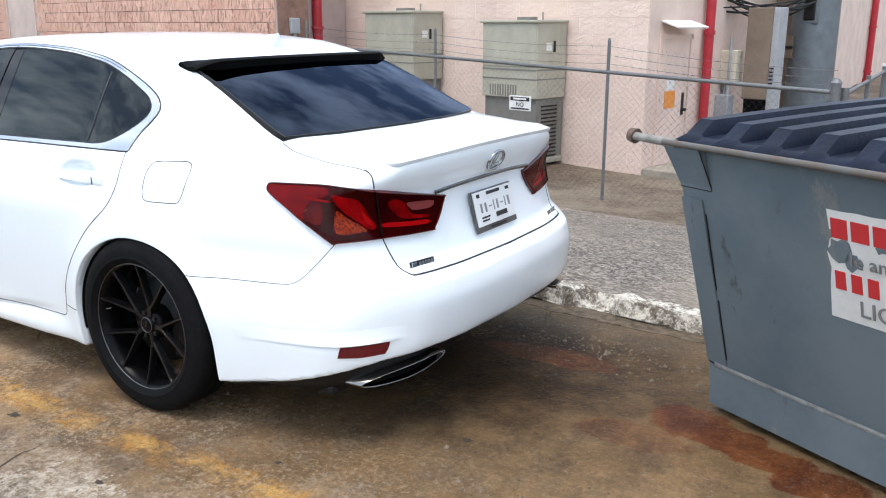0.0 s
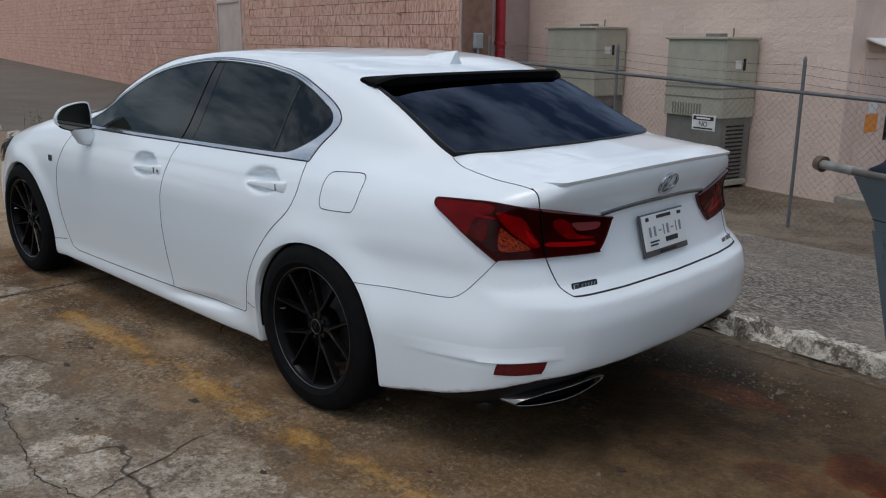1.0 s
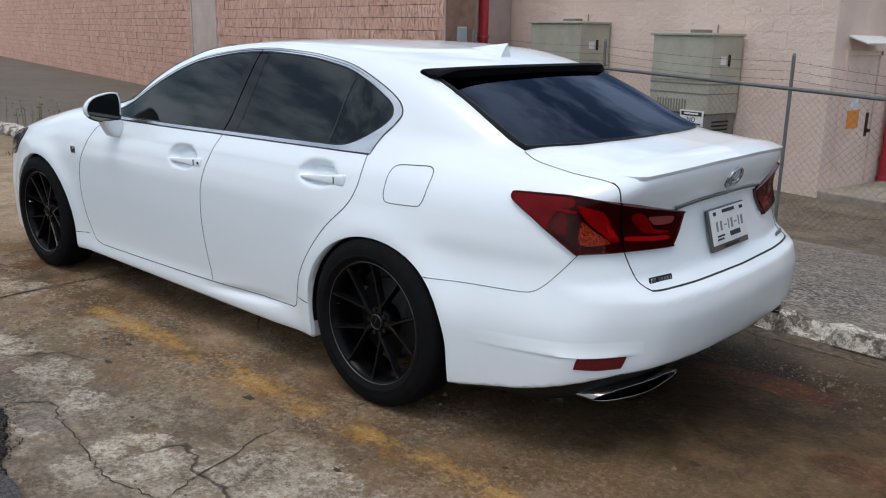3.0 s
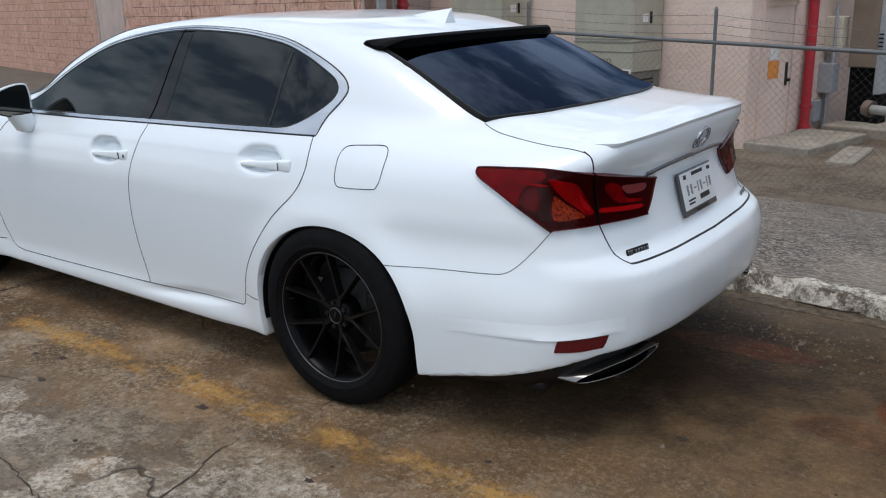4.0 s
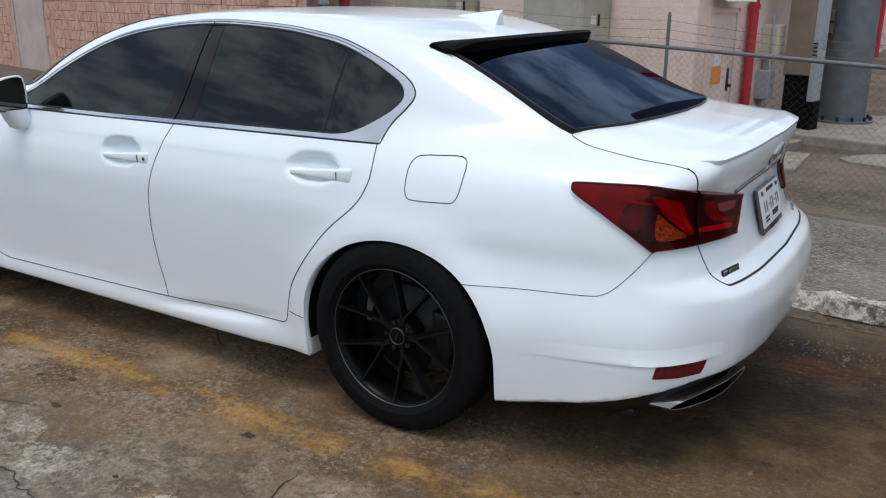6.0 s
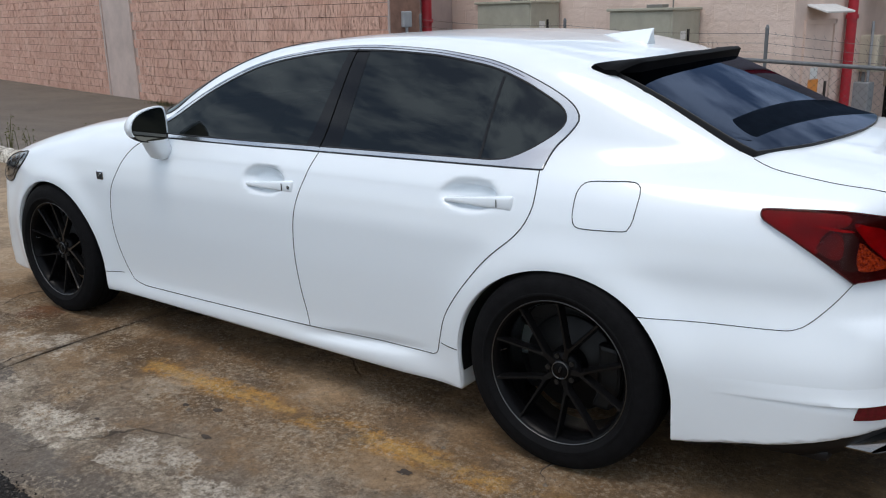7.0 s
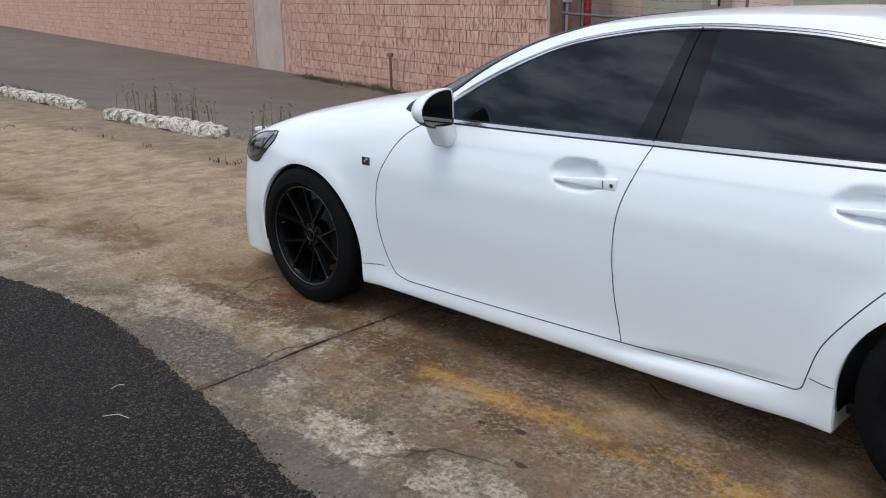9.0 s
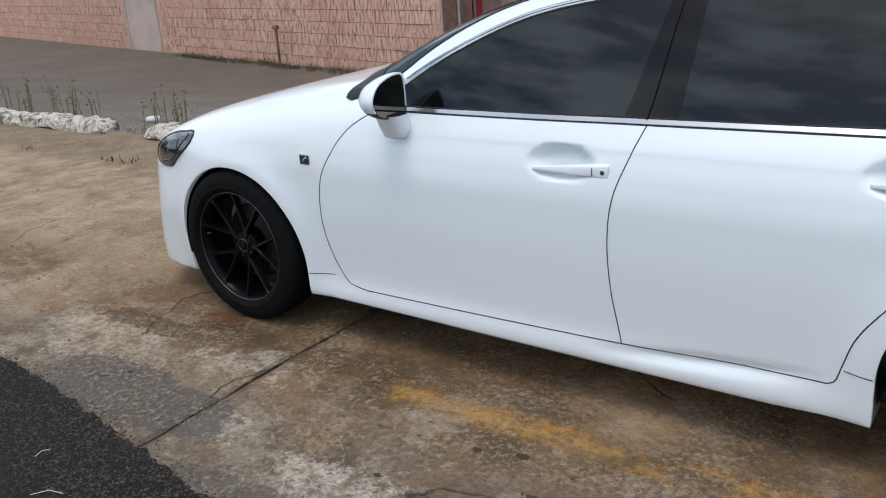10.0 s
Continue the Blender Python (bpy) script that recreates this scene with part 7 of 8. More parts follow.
def build_fence():
    fe = empty("chain_link_fence", label="galvanised chain-link fence with barbed strands above the rail", category="fence")
    d = -8.47
    ss = (0.963, 4.235, 7.85, 11.6)
    for s in ss:
        big = s < 1
        r = 0.06 if big else 0.025
        zt = rail_z(s) + (0.12 if big else 0.44)
        part("post", rod_bm(at(s, d, -1.3), at(s, d, zt), r, 14), GALV, fe, smooth=True)
        part("post_cap", cyl_bm(r * 1.2, r * 0.5, 0.05, Matrix.Translation(at(s, d, zt + 0.02)), 14), GALV, fe)
    part("top_rail", rod_bm(at(0.963, d, rail_z(0.963)), at(12.2, d, rail_z(12.2)), 0.028, 12), GALV, fe, smooth=True)
    for k in (0.12, 0.24, 0.37):
        for s0, s1 in zip(ss, ss[1:]):
            b = tube_bm([at(s0 + (s1 - s0) * t, d, rail_z(s0 + (s1 - s0) * t) + k - 0.05 * math.sin(math.pi * t) + (0 if s0 > 1 else -0.3 * (1 - t) * k)) for t in np.linspace(0, 1, 9)], 0.003, 5)
            for i in range(1, 24):
                t = i / 24
                c = at(s0 + (s1 - s0) * t, d, rail_z(s0 + (s1 - s0) * t) + k - 0.05 * math.sin(math.pi * t))
                rod_bm(c + U * 0.02 + Vector((0, 0, 0.03)), c - U * 0.02 - Vector((0, 0, 0.03)), 0.0018, 4, b)
            part("barbed_wire", b, WIRE, fe)
    for s0, s1 in zip(ss, ss[1:]):
        fence_part(fe, at(s0, d), at(s1, d), -1.2, -1.2, rail_z(s0), rail_z(s1), 0.105, 0.0015)
    # gate that runs back from the corner post
    g = empty("gate", label="galvanised chain-link gate standing open beside the yard", category="gate")
    p0, p1 = at(0.9, -8.6), at(1.25, -12.0)
    for t, rr in ((0.0, 0.05), (0.3, 0.03), (0.55, 0.045), (0.8, 0.03), (1.0, 0.05)):
        c = p0.lerp(p1, t)
        part("post", rod_bm(c + Vector((0, 0, -1.3)), c + Vector((0, 0, 0.66 + 0.33 * t)), rr, 12), GALV, g, smooth=True)
    for z0, z1 in ((0.58, 0.95), (-0.3, -0.15)):
        part("rail", rod_bm(p0 + Vector((0, 0, z0)), p1 + Vector((0, 0, z1)), 0.024, 10), GALV, g, smooth=True)
    fence_part(g, p0, p1, -1.15, -1.15, 0.58, 0.95, 0.08, 0.0026)
    fence_part(g, p1, at(0.55, -13.8), -1.15, -1.15, 0.95, 1.35, 0.08, 0.0026)
    for i, (ds, zz) in enumerate(((0.25, 1.4), (0.5, 1.25), (-0.1, 1.55))):
        c = at(1.2 + ds * 0.6 - 0.6, -12.2 - i * 0.8)
        part("post", rod_bm(c + Vector((0, 0, -1.3)), c + Vector((0, 0, zz)), 0.055, 12), GALV, g, smooth=True)
    # warning sign tied to the fence
    sg = empty("warning_sign", label="white warning sign with black bars, wired to the fence", category="sign")
    slab("panel", 5.65, 6.10, d + 0.02, d + 0.03, 0.05, 0.285, LABEL, sg, 0.003)
    slab("head_bar", 5.68, 6.07, d + 0.032, d + 0.036, 0.205, 0.265, INK, sg)
    slab("oval", 5.74, 6.01, d + 0.036, d + 0.040, 0.222, 0.25, LABEL, sg, 0.002)
    slab("text_bar", 5.69, 6.06, d + 0.032, d + 0.036, 0.07, 0.092, INK, sg)
    text_on(sg, "NO", at(5.875, d + 0.034, 0.112), 0.105, YAW + math.pi, INK)


def text_on(parent, words, where, size, yaw, material, tilt=90.0, lean=None):
    """Flat letters standing on a face that looks along yaw."""
    cu = bpy.data.curves.new("letters", "FONT")
    cu.body, cu.size, cu.align_x, cu.extrude = words, size, "CENTER", 0.0015
    tmp = bpy.data.objects.new("letters", cu)
    me = bpy.data.meshes.new_from_object(tmp)
    bpy.data.objects.remove(tmp)
    me.materials.append(material)
    ob = new("lettering", me)
    ob.parent = parent
    ob.matrix_world = Matrix.Translation(where) @ Matrix.Rotation(yaw, 4, "Z") @ (lean or Matrix()) @ Matrix.Rotation(radians(tilt), 4, "X")
    return ob


def hose(name, pts, r, material, parent, seg=6):
    """One smooth tube along a run of points."""
    v, f = [], []
    for i, p in enumerate(pts):
        d = (pts[min(i + 1, len(pts) - 1)] - pts[max(i - 1, 0)]).normalized()
        a = d.orthogonal().normalized()
        b = d.cross(a)
        v += [p + a * r * math.cos(2 * math.pi * k / seg) + b * r * math.sin(2 * math.pi * k / seg) for k in range(seg)]
    for i in range(len(pts) - 1):
        f += [(i * seg + k, i * seg + (k + 1) % seg, (i + 1) * seg + (k + 1) % seg, (i + 1) * seg + k) for k in range(seg)]
    return mesh_object(name, v, f, material, parent, True)


def build_side_door():
    dr = empty("door_1", label="pink steel door with an awning, sticker and knob", category="door", kind="structure")
    s = 4.8
    slab("leaf", s - 0.03, s + 0.02, -11.0, -11.95, -1.1, 1.2, PALE, dr, 0.006)
    slab("frame", s - 0.06, s, -10.93, -11.0, -1.1, 1.28, PALE, dr)
    slab("frame", s - 0.06, s, -11.95, -12.02, -1.1, 1.28, PALE, dr)
    slab("frame", s - 0.06, s, -10.93, -12.02, 1.2, 1.28, PALE, dr)
    m = Matrix.Translation(at(s - 0.19, -11.47, 1.45)) @ Matrix.Rotation(YAW, 4, "Z") @ Matrix.Rotation(radians(-18), 4, "Y")
    part("awning", box_bm(0.38, 0.98, 0.035, m, 0.01), LABEL, dr, "white awning")
    slab("sticker", s - 0.036, s - 0.03, -11.2, -11.55, 0.0, 0.3, ORANGE, dr)
    slab("notice", s - 0.036, s - 0.03, -11.25, -11.5, 0.32, 0.5, LABEL, dr)
    part("knob", cyl_bm(0.03, 0.03, 0.08, Matrix.Translation(at(s - 0.07, -11.82, -0.05)) @ Matrix.Rotation(YAW, 4, "Z") @ Matrix.Rotation(radians(90), 4, "Y"), 12), STEEL, dr)
    slab("lock_plate", s - 0.04, s - 0.03, -11.78, -11.86, -0.15, 0.25, STEEL, dr)
    for z in (-0.7, 0.1, 0.9):
        slab("hinge", s - 0.045, s - 0.03, -10.98, -11.03, z, z + 0.14, STEEL, dr)


def build_dirt():
    """Trodden dirt along the fence and the walls' foot, with a ragged edge."""
    v, f, ss = [], [], np.linspace(-4.0, 13.4, 110)
    rows = 26
    for s in ss:
        d0 = -7.15 - 0.5 * min(1, max(0, (0.6 - s) / 0.8)) + 0.22 * noise.noise(Vector((s * 0.9, 3, 0))) + 0.10 * noise.noise(Vector((s * 3.1, 5, 0)))
        for k in range(rows):
            d = d0 + (-14.5 - d0) * k / (rows - 1)
            p = at(s, d)
            v.append((p.x, p.y, slope(p.x, p.y) + (0.016 if k else -0.03) + 0.012 * noise.noise(Vector((p.x * 0.6, p.y * 0.6, 0))) + 0.012 * abs(noise.noise(Vector((p.x * 3, p.y * 3, 1))))))
    for i in range(len(ss) - 1):
        for k in range(rows - 1):
            f.append((i * rows + k, i * rows + k + 1, (i + 1) * rows + k + 1, (i + 1) * rows + k))
    tagged(mesh_object("dirt_strip", v, f, YARD, smooth=True), "trodden brown dirt along the fence and walls", "ground", kind="structure")
    # dirt path that runs on through the yard
    xs, ys = np.linspace(-5.0, 2.44, 16), np.concatenate([np.linspace(-14.0, -30.0, 40), np.linspace(-31.0, -99.0, 50)])
    v = [(x, y, -1.178 + 0.05 * noise.noise(Vector((x * 0.5, y * 0.35, 2))) + 0.03 * noise.noise(Vector((x * 2, y * 1.2, 4)))) for x in xs for y in ys]
    m = len(ys)
    f = [(i * m + k, i * m + k + 1, (i + 1) * m + k + 1, (i + 1) * m + k) for i in range(len(xs) - 1) for k in range(m - 1)]
    tagged(mesh_object("yard_path", v, [q[::-1] for q in f], YARD, smooth=True), "rutted brown dirt path through the yard", "ground", kind="structure")
    pale = [at(2.70, -11.75), at(2.02, -11.70), at(2.10, -12.4), at(2.40, -12.95), at(2.72, -12.6), at(2.9, -12.0)]
    tagged(sheet("cement_patch", [(q.x, q.y) for q in pale], -1.3, -1.145, SLABM), "pale cement patch in the dirt before the plinth", "paving", kind="structure")


def build_yard():
    # walk and step by the door
    wk = slab("door_walk", 3.86, 5.0, -10.72, -12.8, -1.35, -1.05, SLABM, None, 0.02)
    tagged(wk, "plain concrete walk at the side door", "walkway", kind="structure")
    st = part("loose_slab", box_bm(0.42, 1.62, 0.17, Matrix.Translation(at(3.385, -11.15, -1.215)) @ Matrix.Rotation(YAW + radians(13.5), 4, "Z"), 0.02), SLABM)
    tagged(st, "loose concrete slab lying beside the walk", "slab")
    pd = slab("pole_plinth", 2.55, 4.85, -13.1, -16.9, -1.4, -1.01, SLABM, None, 0.03)
    tagged(pd, "square concrete plinth under the steel pole", "plinth")
    # steel monopole on its flange
    po = empty("steel_pole", label="thick grey-blue steel pole bolted to a concrete plinth", category="pole")
    c = at(3.72, -14.8)
    part("shaft", cyl_bm(0.46, 0.40, 9.0, Matrix.Translation(c + Vector((0, 0, -0.95 + 4.5))), 36), POLEM, po, smooth=True)
    part("flange", cyl_bm(0.62, 0.62, 0.06, Matrix.Translation(c + Vector((0, 0, -0.94))), 36), POLEM, po)
    for i in range(12):
        a = 2 * math.pi * i / 12
        part("bolt", cyl_bm(0.03, 0.03, 0.12, Matrix.Translation(c + Vector((0.55 * math.cos(a), 0.55 * math.sin(a), -0.88))), 8), STEEL, po)
    part("port_frame", box_bm(0.05, 0.34, 0.6, Matrix.Translation(c + N * 0.42 - U * 0.05 + Vector((0, 0, 1.75))) @ Matrix.Rotation(YAW + math.pi / 2, 4, "Z"), 0.03), POLEM, po)
    part("port", box_bm(0.06, 0.24, 0.48, Matrix.Translation(c + N * 0.43 - U * 0.05 + Vector((0, 0, 1.75))) @ Matrix.Rotation(YAW + math.pi / 2, 4, "Z"), 0.03), BLACKTRIM, po)
    tb = empty("pole_box", label="rusty tan box fixed to the steel pole", category="junction box")
    part("case", box_bm(0.36, 0.2, 0.45, Matrix.Translation(at(4.12, -14.45, 1.0)) @ Matrix.Rotation(YAW, 4, "Z"), 0.015), TAN, tb)
    part("strap", box_bm(0.40, 0.03, 0.05, Matrix.Translation(at(4.12, -14.34, 1.0)) @ Matrix.Rotation(YAW, 4, "Z"), 0.008), STEEL, tb)
    # cabinets in the recess
    cb = empty("cream_cabinet", label="cream steel electrical cabinet on the wall", category="cabinet")
    slab("case", 4.34, 4.79, -12.85, -13.1, 0.30, 0.96, CREAM, cb, 0.015)
    slab("door", 4.37, 4.76, -12.83, -12.86, 0.33, 0.93, CREAM, cb, 0.008)
    part("conduit", rod_bm(at(4.7, -12.95, 0.3), at(4.7, -12.95, -1.1), 0.035, 10), GREYBOX, cb)
    part("conduit", rod_bm(at(4.6, -12.95, 0.3), at(4.58, -12.9, -1.1), 0.03, 10), GREYBOX, cb)
    gb = empty("meter_cabinet", label="grey electrical meter box with conduits", category="cabinet")
    slab("case", 4.38, 4.68, -12.7, -12.95, -0.42, 0.12, GREYBOX, gb, 0.015)
    slab("lower_case_and_shade", 4.56, 4.78, -12.5, -12.75, -0.95, -0.55, GREYBOX, gb, 0.015)
    part("conduit", rod_bm(at(4.5, -12.8, -0.4), at(4.5, -12.8, -1.1), 0.03, 10), GREYBOX, gb)
    part("conduit", rod_bm(at(4.45, -12.8, 0.1), at(4.45, -12.8, 1.2), 0.025, 10), GREYBOX, gb)
    tp = slab("tan_shed", 4.2, 4.79, -15.3, -16.2, -0.97, 2.6, TAN, None, 0.02)
    tagged(tp, "tan sheet-metal cabinet in the recess", "cabinet")
    rk = empty("equipment_rack", label="brown and grey equipment cabinet behind the fence", category="rack")
    slab("panel", 3.74, 4.24, -12.95, -13.35, 0.05, 1.75, TAN2, rk, 0.02)
    slab("side_panel", 3.62, 3.74, -12.95, -13.32, -0.42, 1.75, GREYBOX, rk, 0.02)
    for k in range(5):
        slab("vent_slat", 3.64, 3.72, -12.935, -12.95, 0.35 + 0.07 * k, 0.38 + 0.07 * k, BLACKTRIM, rk)
    # black block added where only shade lies under the rack
    slab("lower_case_and_shade", 3.76, 4.24, -13.05, -13.40, -0.95, 0.05, CABIN, rk, 0.02)
    slab("foot", 3.60, 3.76, -12.98, -13.30, -0.95, -0.42, CABIN, rk, 0.01)
    # loops of cable overhead
    ca = empty("cable_bundle", label="loops of black cable hanging from the steel pole", category="cable")
    rng = random.Random(8)
    for i in range(9):
        p, q = at(3.72 + rng.uniform(-0.2, 0.2), -14.4, 1.75 + rng.uniform(-0.15, 0.3)), at(4.75, -12.6 - rng.uniform(0, 0.6), 1.75 + rng.uniform(-0.1, 0.35))
        sag = rng.uniform(0.05, 0.45)
        hose("cable", [p.lerp(q, t) - Vector((0, 0, sag * 4 * t * (1 - t))) for t in np.linspace(0, 1, 13)], rng.uniform(0.012, 0.022), CABLE, ca)
    # far box and dark clutter on the yard's ground
    fb = slab("white_meter", 4.72, 4.90, -21.6, -21.75, 0.05, 0.40, LABEL, None, 0.02)
    part("post", rod_bm(at(4.8, -21.75, -1.3), at(4.8, -21.75, 0.0), 0.05, 8), GALV, fb)
    tagged(fb, "small white meter box on a post", "meter")
    # bollard
    bo = empty("bollard", label="faded yellow steel bollard beside the gate", category="bollard")
    part("post", cyl_bm(0.075, 0.075, 1.05, Matrix.Translation(at(0.38, -8.2, -0.70)), 18), YELLOW, bo, smooth=True)
    part("dome", cyl_bm(0.075, 0.03, 0.05, Matrix.Translation(at(0.38, -8.2, -0.15)), 18), YELLOW, bo, smooth=True)


# ---- the steel bin ----
def build_bin():
    e1, e2 = Vector((-0.8904, 0.4552, 0)), Vector((0.4552, 0.8904, 0))
    o = Vector((-1.79, -0.215, 0))

    def P(a, b, z):
        return o + e1 * a + e2 * b + Vector((0, 0, z))

    def solid_of(name, pts_near, pts_far, material, parent, label="", bevel=0.0):
        """A prism between two outlines of the same count."""
        n = len(pts_near)
        b = bmesh.new()
        v0, v1 = [b.verts.new(p) for p in pts_near], [b.verts.new(p) for p in pts_far]
        b.faces.new(v0)
        b.faces.new(v1[::-1])
        for i in range(n):
            b.faces.new((v0[(i + 1) % n], v0[i], v1[i], v1[(i + 1) % n]))
        bmesh.ops.recalc_face_normals(b, faces=b.faces[:])
        if bevel:
            bmesh.ops.bevel(b, geom=b.edges[:], offset=bevel, segments=2, affect="EDGES")
        return part(name, b, material, parent, label)

    bin_ = empty("rubbish_bin", label="grey-blue steel rubbish container with a ribbed navy plastic lid", category="dumpster")
    L, D = 1.9, -1.35
    prof = [(-0.018, 0.03), (0.0, 0.20), (0.20, 0.86), (0.262, 1.045), (D - 0.12, 1.085), (D, 0.20), (D, 0.03)]
    body = solid_of("body", [P(0.0, b, z) for b, z in prof], [P(L, b, z) for b, z in prof], BINGREY, bin_)
    # folded seam, corner plate, gusset and weld lines
    solid_of("fold_strip", [P(0.03, 0.001, 0.190), P(0.03, 0.007, 0.20), P(0.03, 0.010, 0.212)], [P(L, 0.001, 0.190), P(L, 0.007, 0.20), P(L, 0.010, 0.212)], mat("scuffed_edge", (0.36, 0.38, 0.38), rough=0.6, vary=0.5, scale=20), body)
    solid_of("corner_plate", [P(-0.004, 0.006, 0.21), P(-0.004, 0.205, 0.85), P(-0.004, 0.19, 0.85), P(-0.004, 0.0, 0.21)], [P(0.085, 0.006, 0.21), P(0.085, 0.205, 0.85), P(0.085, 0.19, 0.85), P(0.085, 0.0, 0.21)], BINGREY, body)
    solid_of("gusset", [P(-0.004, 0.206, 0.885), P(-0.035, 0.285, 1.040), P(0.13, 0.285, 1.040), P(0.13, 0.206, 0.885)], [P(-0.004, 0.15, 0.885), P(-0.035, 0.20, 1.040), P(0.13, 0.20, 1.040), P(0.13, 0.15, 0.885)], BINGREY, body)
    part("weld_line", rod_bm(P(-0.004, 0.207, 0.886), P(0.13, 0.207, 0.886), 0.0028, 6), BLACKTRIM, body)
    part("weld_line", rod_bm(P(0.131, 0.286, 1.03), P(0.131, 0.207, 0.888), 0.0025, 6), BLACKTRIM, body)
    for z0, z1 in ((0.24, 0.48), (0.52, 0.80)):
        f0, f1 = (z0 - 0.2) / 0.66 * 0.2, (z1 - 0.2) / 0.66 * 0.2
        part("weld_line", rod_bm(P(0.09, f0 + 0.003, z0), P(0.092, f1 + 0.003, z1), 0.0022, 6), BLACKTRIM, body)
    part("weld_line", rod_bm(P(0.0, 0.003, 0.205), P(0.09, 0.004, 0.198), 0.0025, 6), BLACKTRIM, body)
    # rim tube and lifting pin
    part("rim", tube_bm([P(-0.03, 0.280, 1.037), P(L, 0.270, 1.037)], 0.011, 12), mat("scuffed_rim", (0.085, 0.088, 0.088), rough=0.7, vary=0.6, scale=14, dark=(0.10, 0.07, 0.05)), bin_, smooth=True)
    pin = part("lifting_pin", rod_bm(P(0.02, 0.272, 1.036), P(-0.20, 0.272, 1.04), 0.015, 16), mat("worn_steel", (0.30, 0.28, 0.25), rough=0.55, metal=0.5, vary=0.4, scale=25), bin_, smooth=True)
    m, ln = bar_m(P(-0.17, 0.266, 1.038), P(-0.205, 0.268, 1.043))
    part("pin_head", cyl_bm(0.027, 0.024, 0.026, m, 20), mat("rusty_steel", (0.16, 0.11, 0.08), rough=0.7, metal=0.3, vary=0.5, scale=30), pin, smooth=True)
    # ribbed lid: near edge over the rim, hinge at the far side
    v, f = [], []
    na, nb = 300, 30
    for i in range(na + 1):
        a = 0.0 + (L + 0.04) * i / na
        for j in range(nb + 1):
            t = j / nb
            b = 0.268 + (D - 0.02 - 0.268) * t
            z = 1.058 + 0.035 * t + 0.01 * math.sin(math.pi * t)
            ph = ((a + 0.035) % 0.155) / 0.155
            up = max(0.0, min(1.0, (0.54 - abs(ph - 0.5) * 2) / 0.12)) * min(1, max(0.0, t - 0.03) / 0.025) * min(1, (1 - t) / 0.06)
            z += 0.050 * up
            if j == 0:
                z -= 0.012
            v.append(P(a, b, z))
    m2 = nb + 1
    f = [(i * m2 + j, (i + 1) * m2 + j, (i + 1) * m2 + j + 1, i * m2 + j + 1) for i in range(na) for j in range(nb)]
    lid = mesh_object("lid", v, f, LIDM, bin_, True)
    lid.data.set_sharp_from_angle(angle=radians(28))
    so = lid.modifiers.new("thickness", "SOLIDIFY")
    so.thickness = 0.012
    part("lid_hinge", rod_bm(P(0, D - 0.06, 1.10), P(L, D - 0.06, 1.10), 0.02, 8), GALV, bin_)
    for a in (0.2, 1.6):
        part("base_skid", box_bm(0.1, 1.2, 0.05, Matrix.Translation(P(a, -0.68, 0.015)) @ Matrix.Rotation(math.atan2(e1.y, e1.x), 4, "Z"), 0.008), BINGREY, bin_)
    # the torn label
    lean = math.atan2(0.2, 0.66)

    def face(a, z, lift):
        t = (z - 0.2) / 0.66
        q = P(a, 0.2 * t, z)
        return q + (e2 * math.cos(lean) - Vector((0, 0, 1)) * math.sin(lean)) * lift

    def on_face(name, a0, a1, z0, z1, lift, material, parent, label=""):
        q = [face(a0, z0, lift), face(a1, z0, lift), face(a1, z1, lift), face(a0, z1, lift)]
        r = [face(a0, z0, lift - 0.002), face(a1, z0, lift - 0.002), face(a1, z1, lift - 0.002), face(a0, z1, lift - 0.002)]
        return solid_of(name, q, r, material, parent, label)

    rng = random.Random(3)
    lab = empty("bin_label", label="torn white label with red and grey print", category="label")
    lab.parent = bin_
    lab["category"] = ""
    del lab["category"]
    outline = [(0.55, 0.57), (0.555, 0.68), (0.562, 0.73), (0.552, 0.775), (0.566, 0.83), (0.56, 0.912)] + [(0.61 + 0.045 * i, 0.915 + rng.uniform(-0.006, 0.004)) for i in range(14)] + [(1.25, 0.91), (1.25, 0.57)]
    b = bmesh.new()
    vs = [b.verts.new(face(a, z, 0.003)) for a, z in outline]
    b.faces.new(vs)
    bmesh.ops.triangulate(b, faces=b.faces[:])
    part("paper", b, LABEL, lab)
    for a, z, r in ((0.595, 0.795, 0.040), (0.635, 0.765, 0.03), (0.73, 0.83, 0.03), (0.56, 0.84, 0.02), (0.77, 0.805, 0.022)):
        b = bmesh.new()
        vs = [b.verts.new(face(a + r * rng.uniform(0.55, 1.2) * math.cos(k * 0.57), z + r * rng.uniform(0.55, 1.2) * math.sin(k * 0.57), 0.0042)) for k in range(11)]
        b.faces.new(vs)
        part("torn_patch", b, BINGREY, lab)
    for a, w in ((0.597, 0.052), (0.662, 0.055), (0.727, 0.05), (0.79, 0.03), (0.83, 0.05), (0.90, 0.055), (0.97, 0.05)):
        on_face("print_bar", a - w / 2, a + w / 2, 0.828, 0.888, 0.0046, REDINK, lab)
    for k in range(9):
        a = 0.59 + k * 0.052
        if k == 3:
            on_face("print_bar", a - 0.014, a + 0.010, 0.692, 0.701, 0.0046, REDINK, lab)
        else:
            on_face("print_bar", a - 0.017, a + 0.017, 0.667, 0.725, 0.0046, REDINK, lab)
    yaw = math.atan2(e1.y, e1.x)
    text_on(lab, "le and", face(0.70, 0.752, 0.006), 0.062, yaw, GREYINK, 90 + math.degrees(lean))
    text_on(lab, "LIC", face(0.70, 0.598, 0.006), 0.075, yaw, GREYINK, 90 + math.degrees(lean))
    return bin_


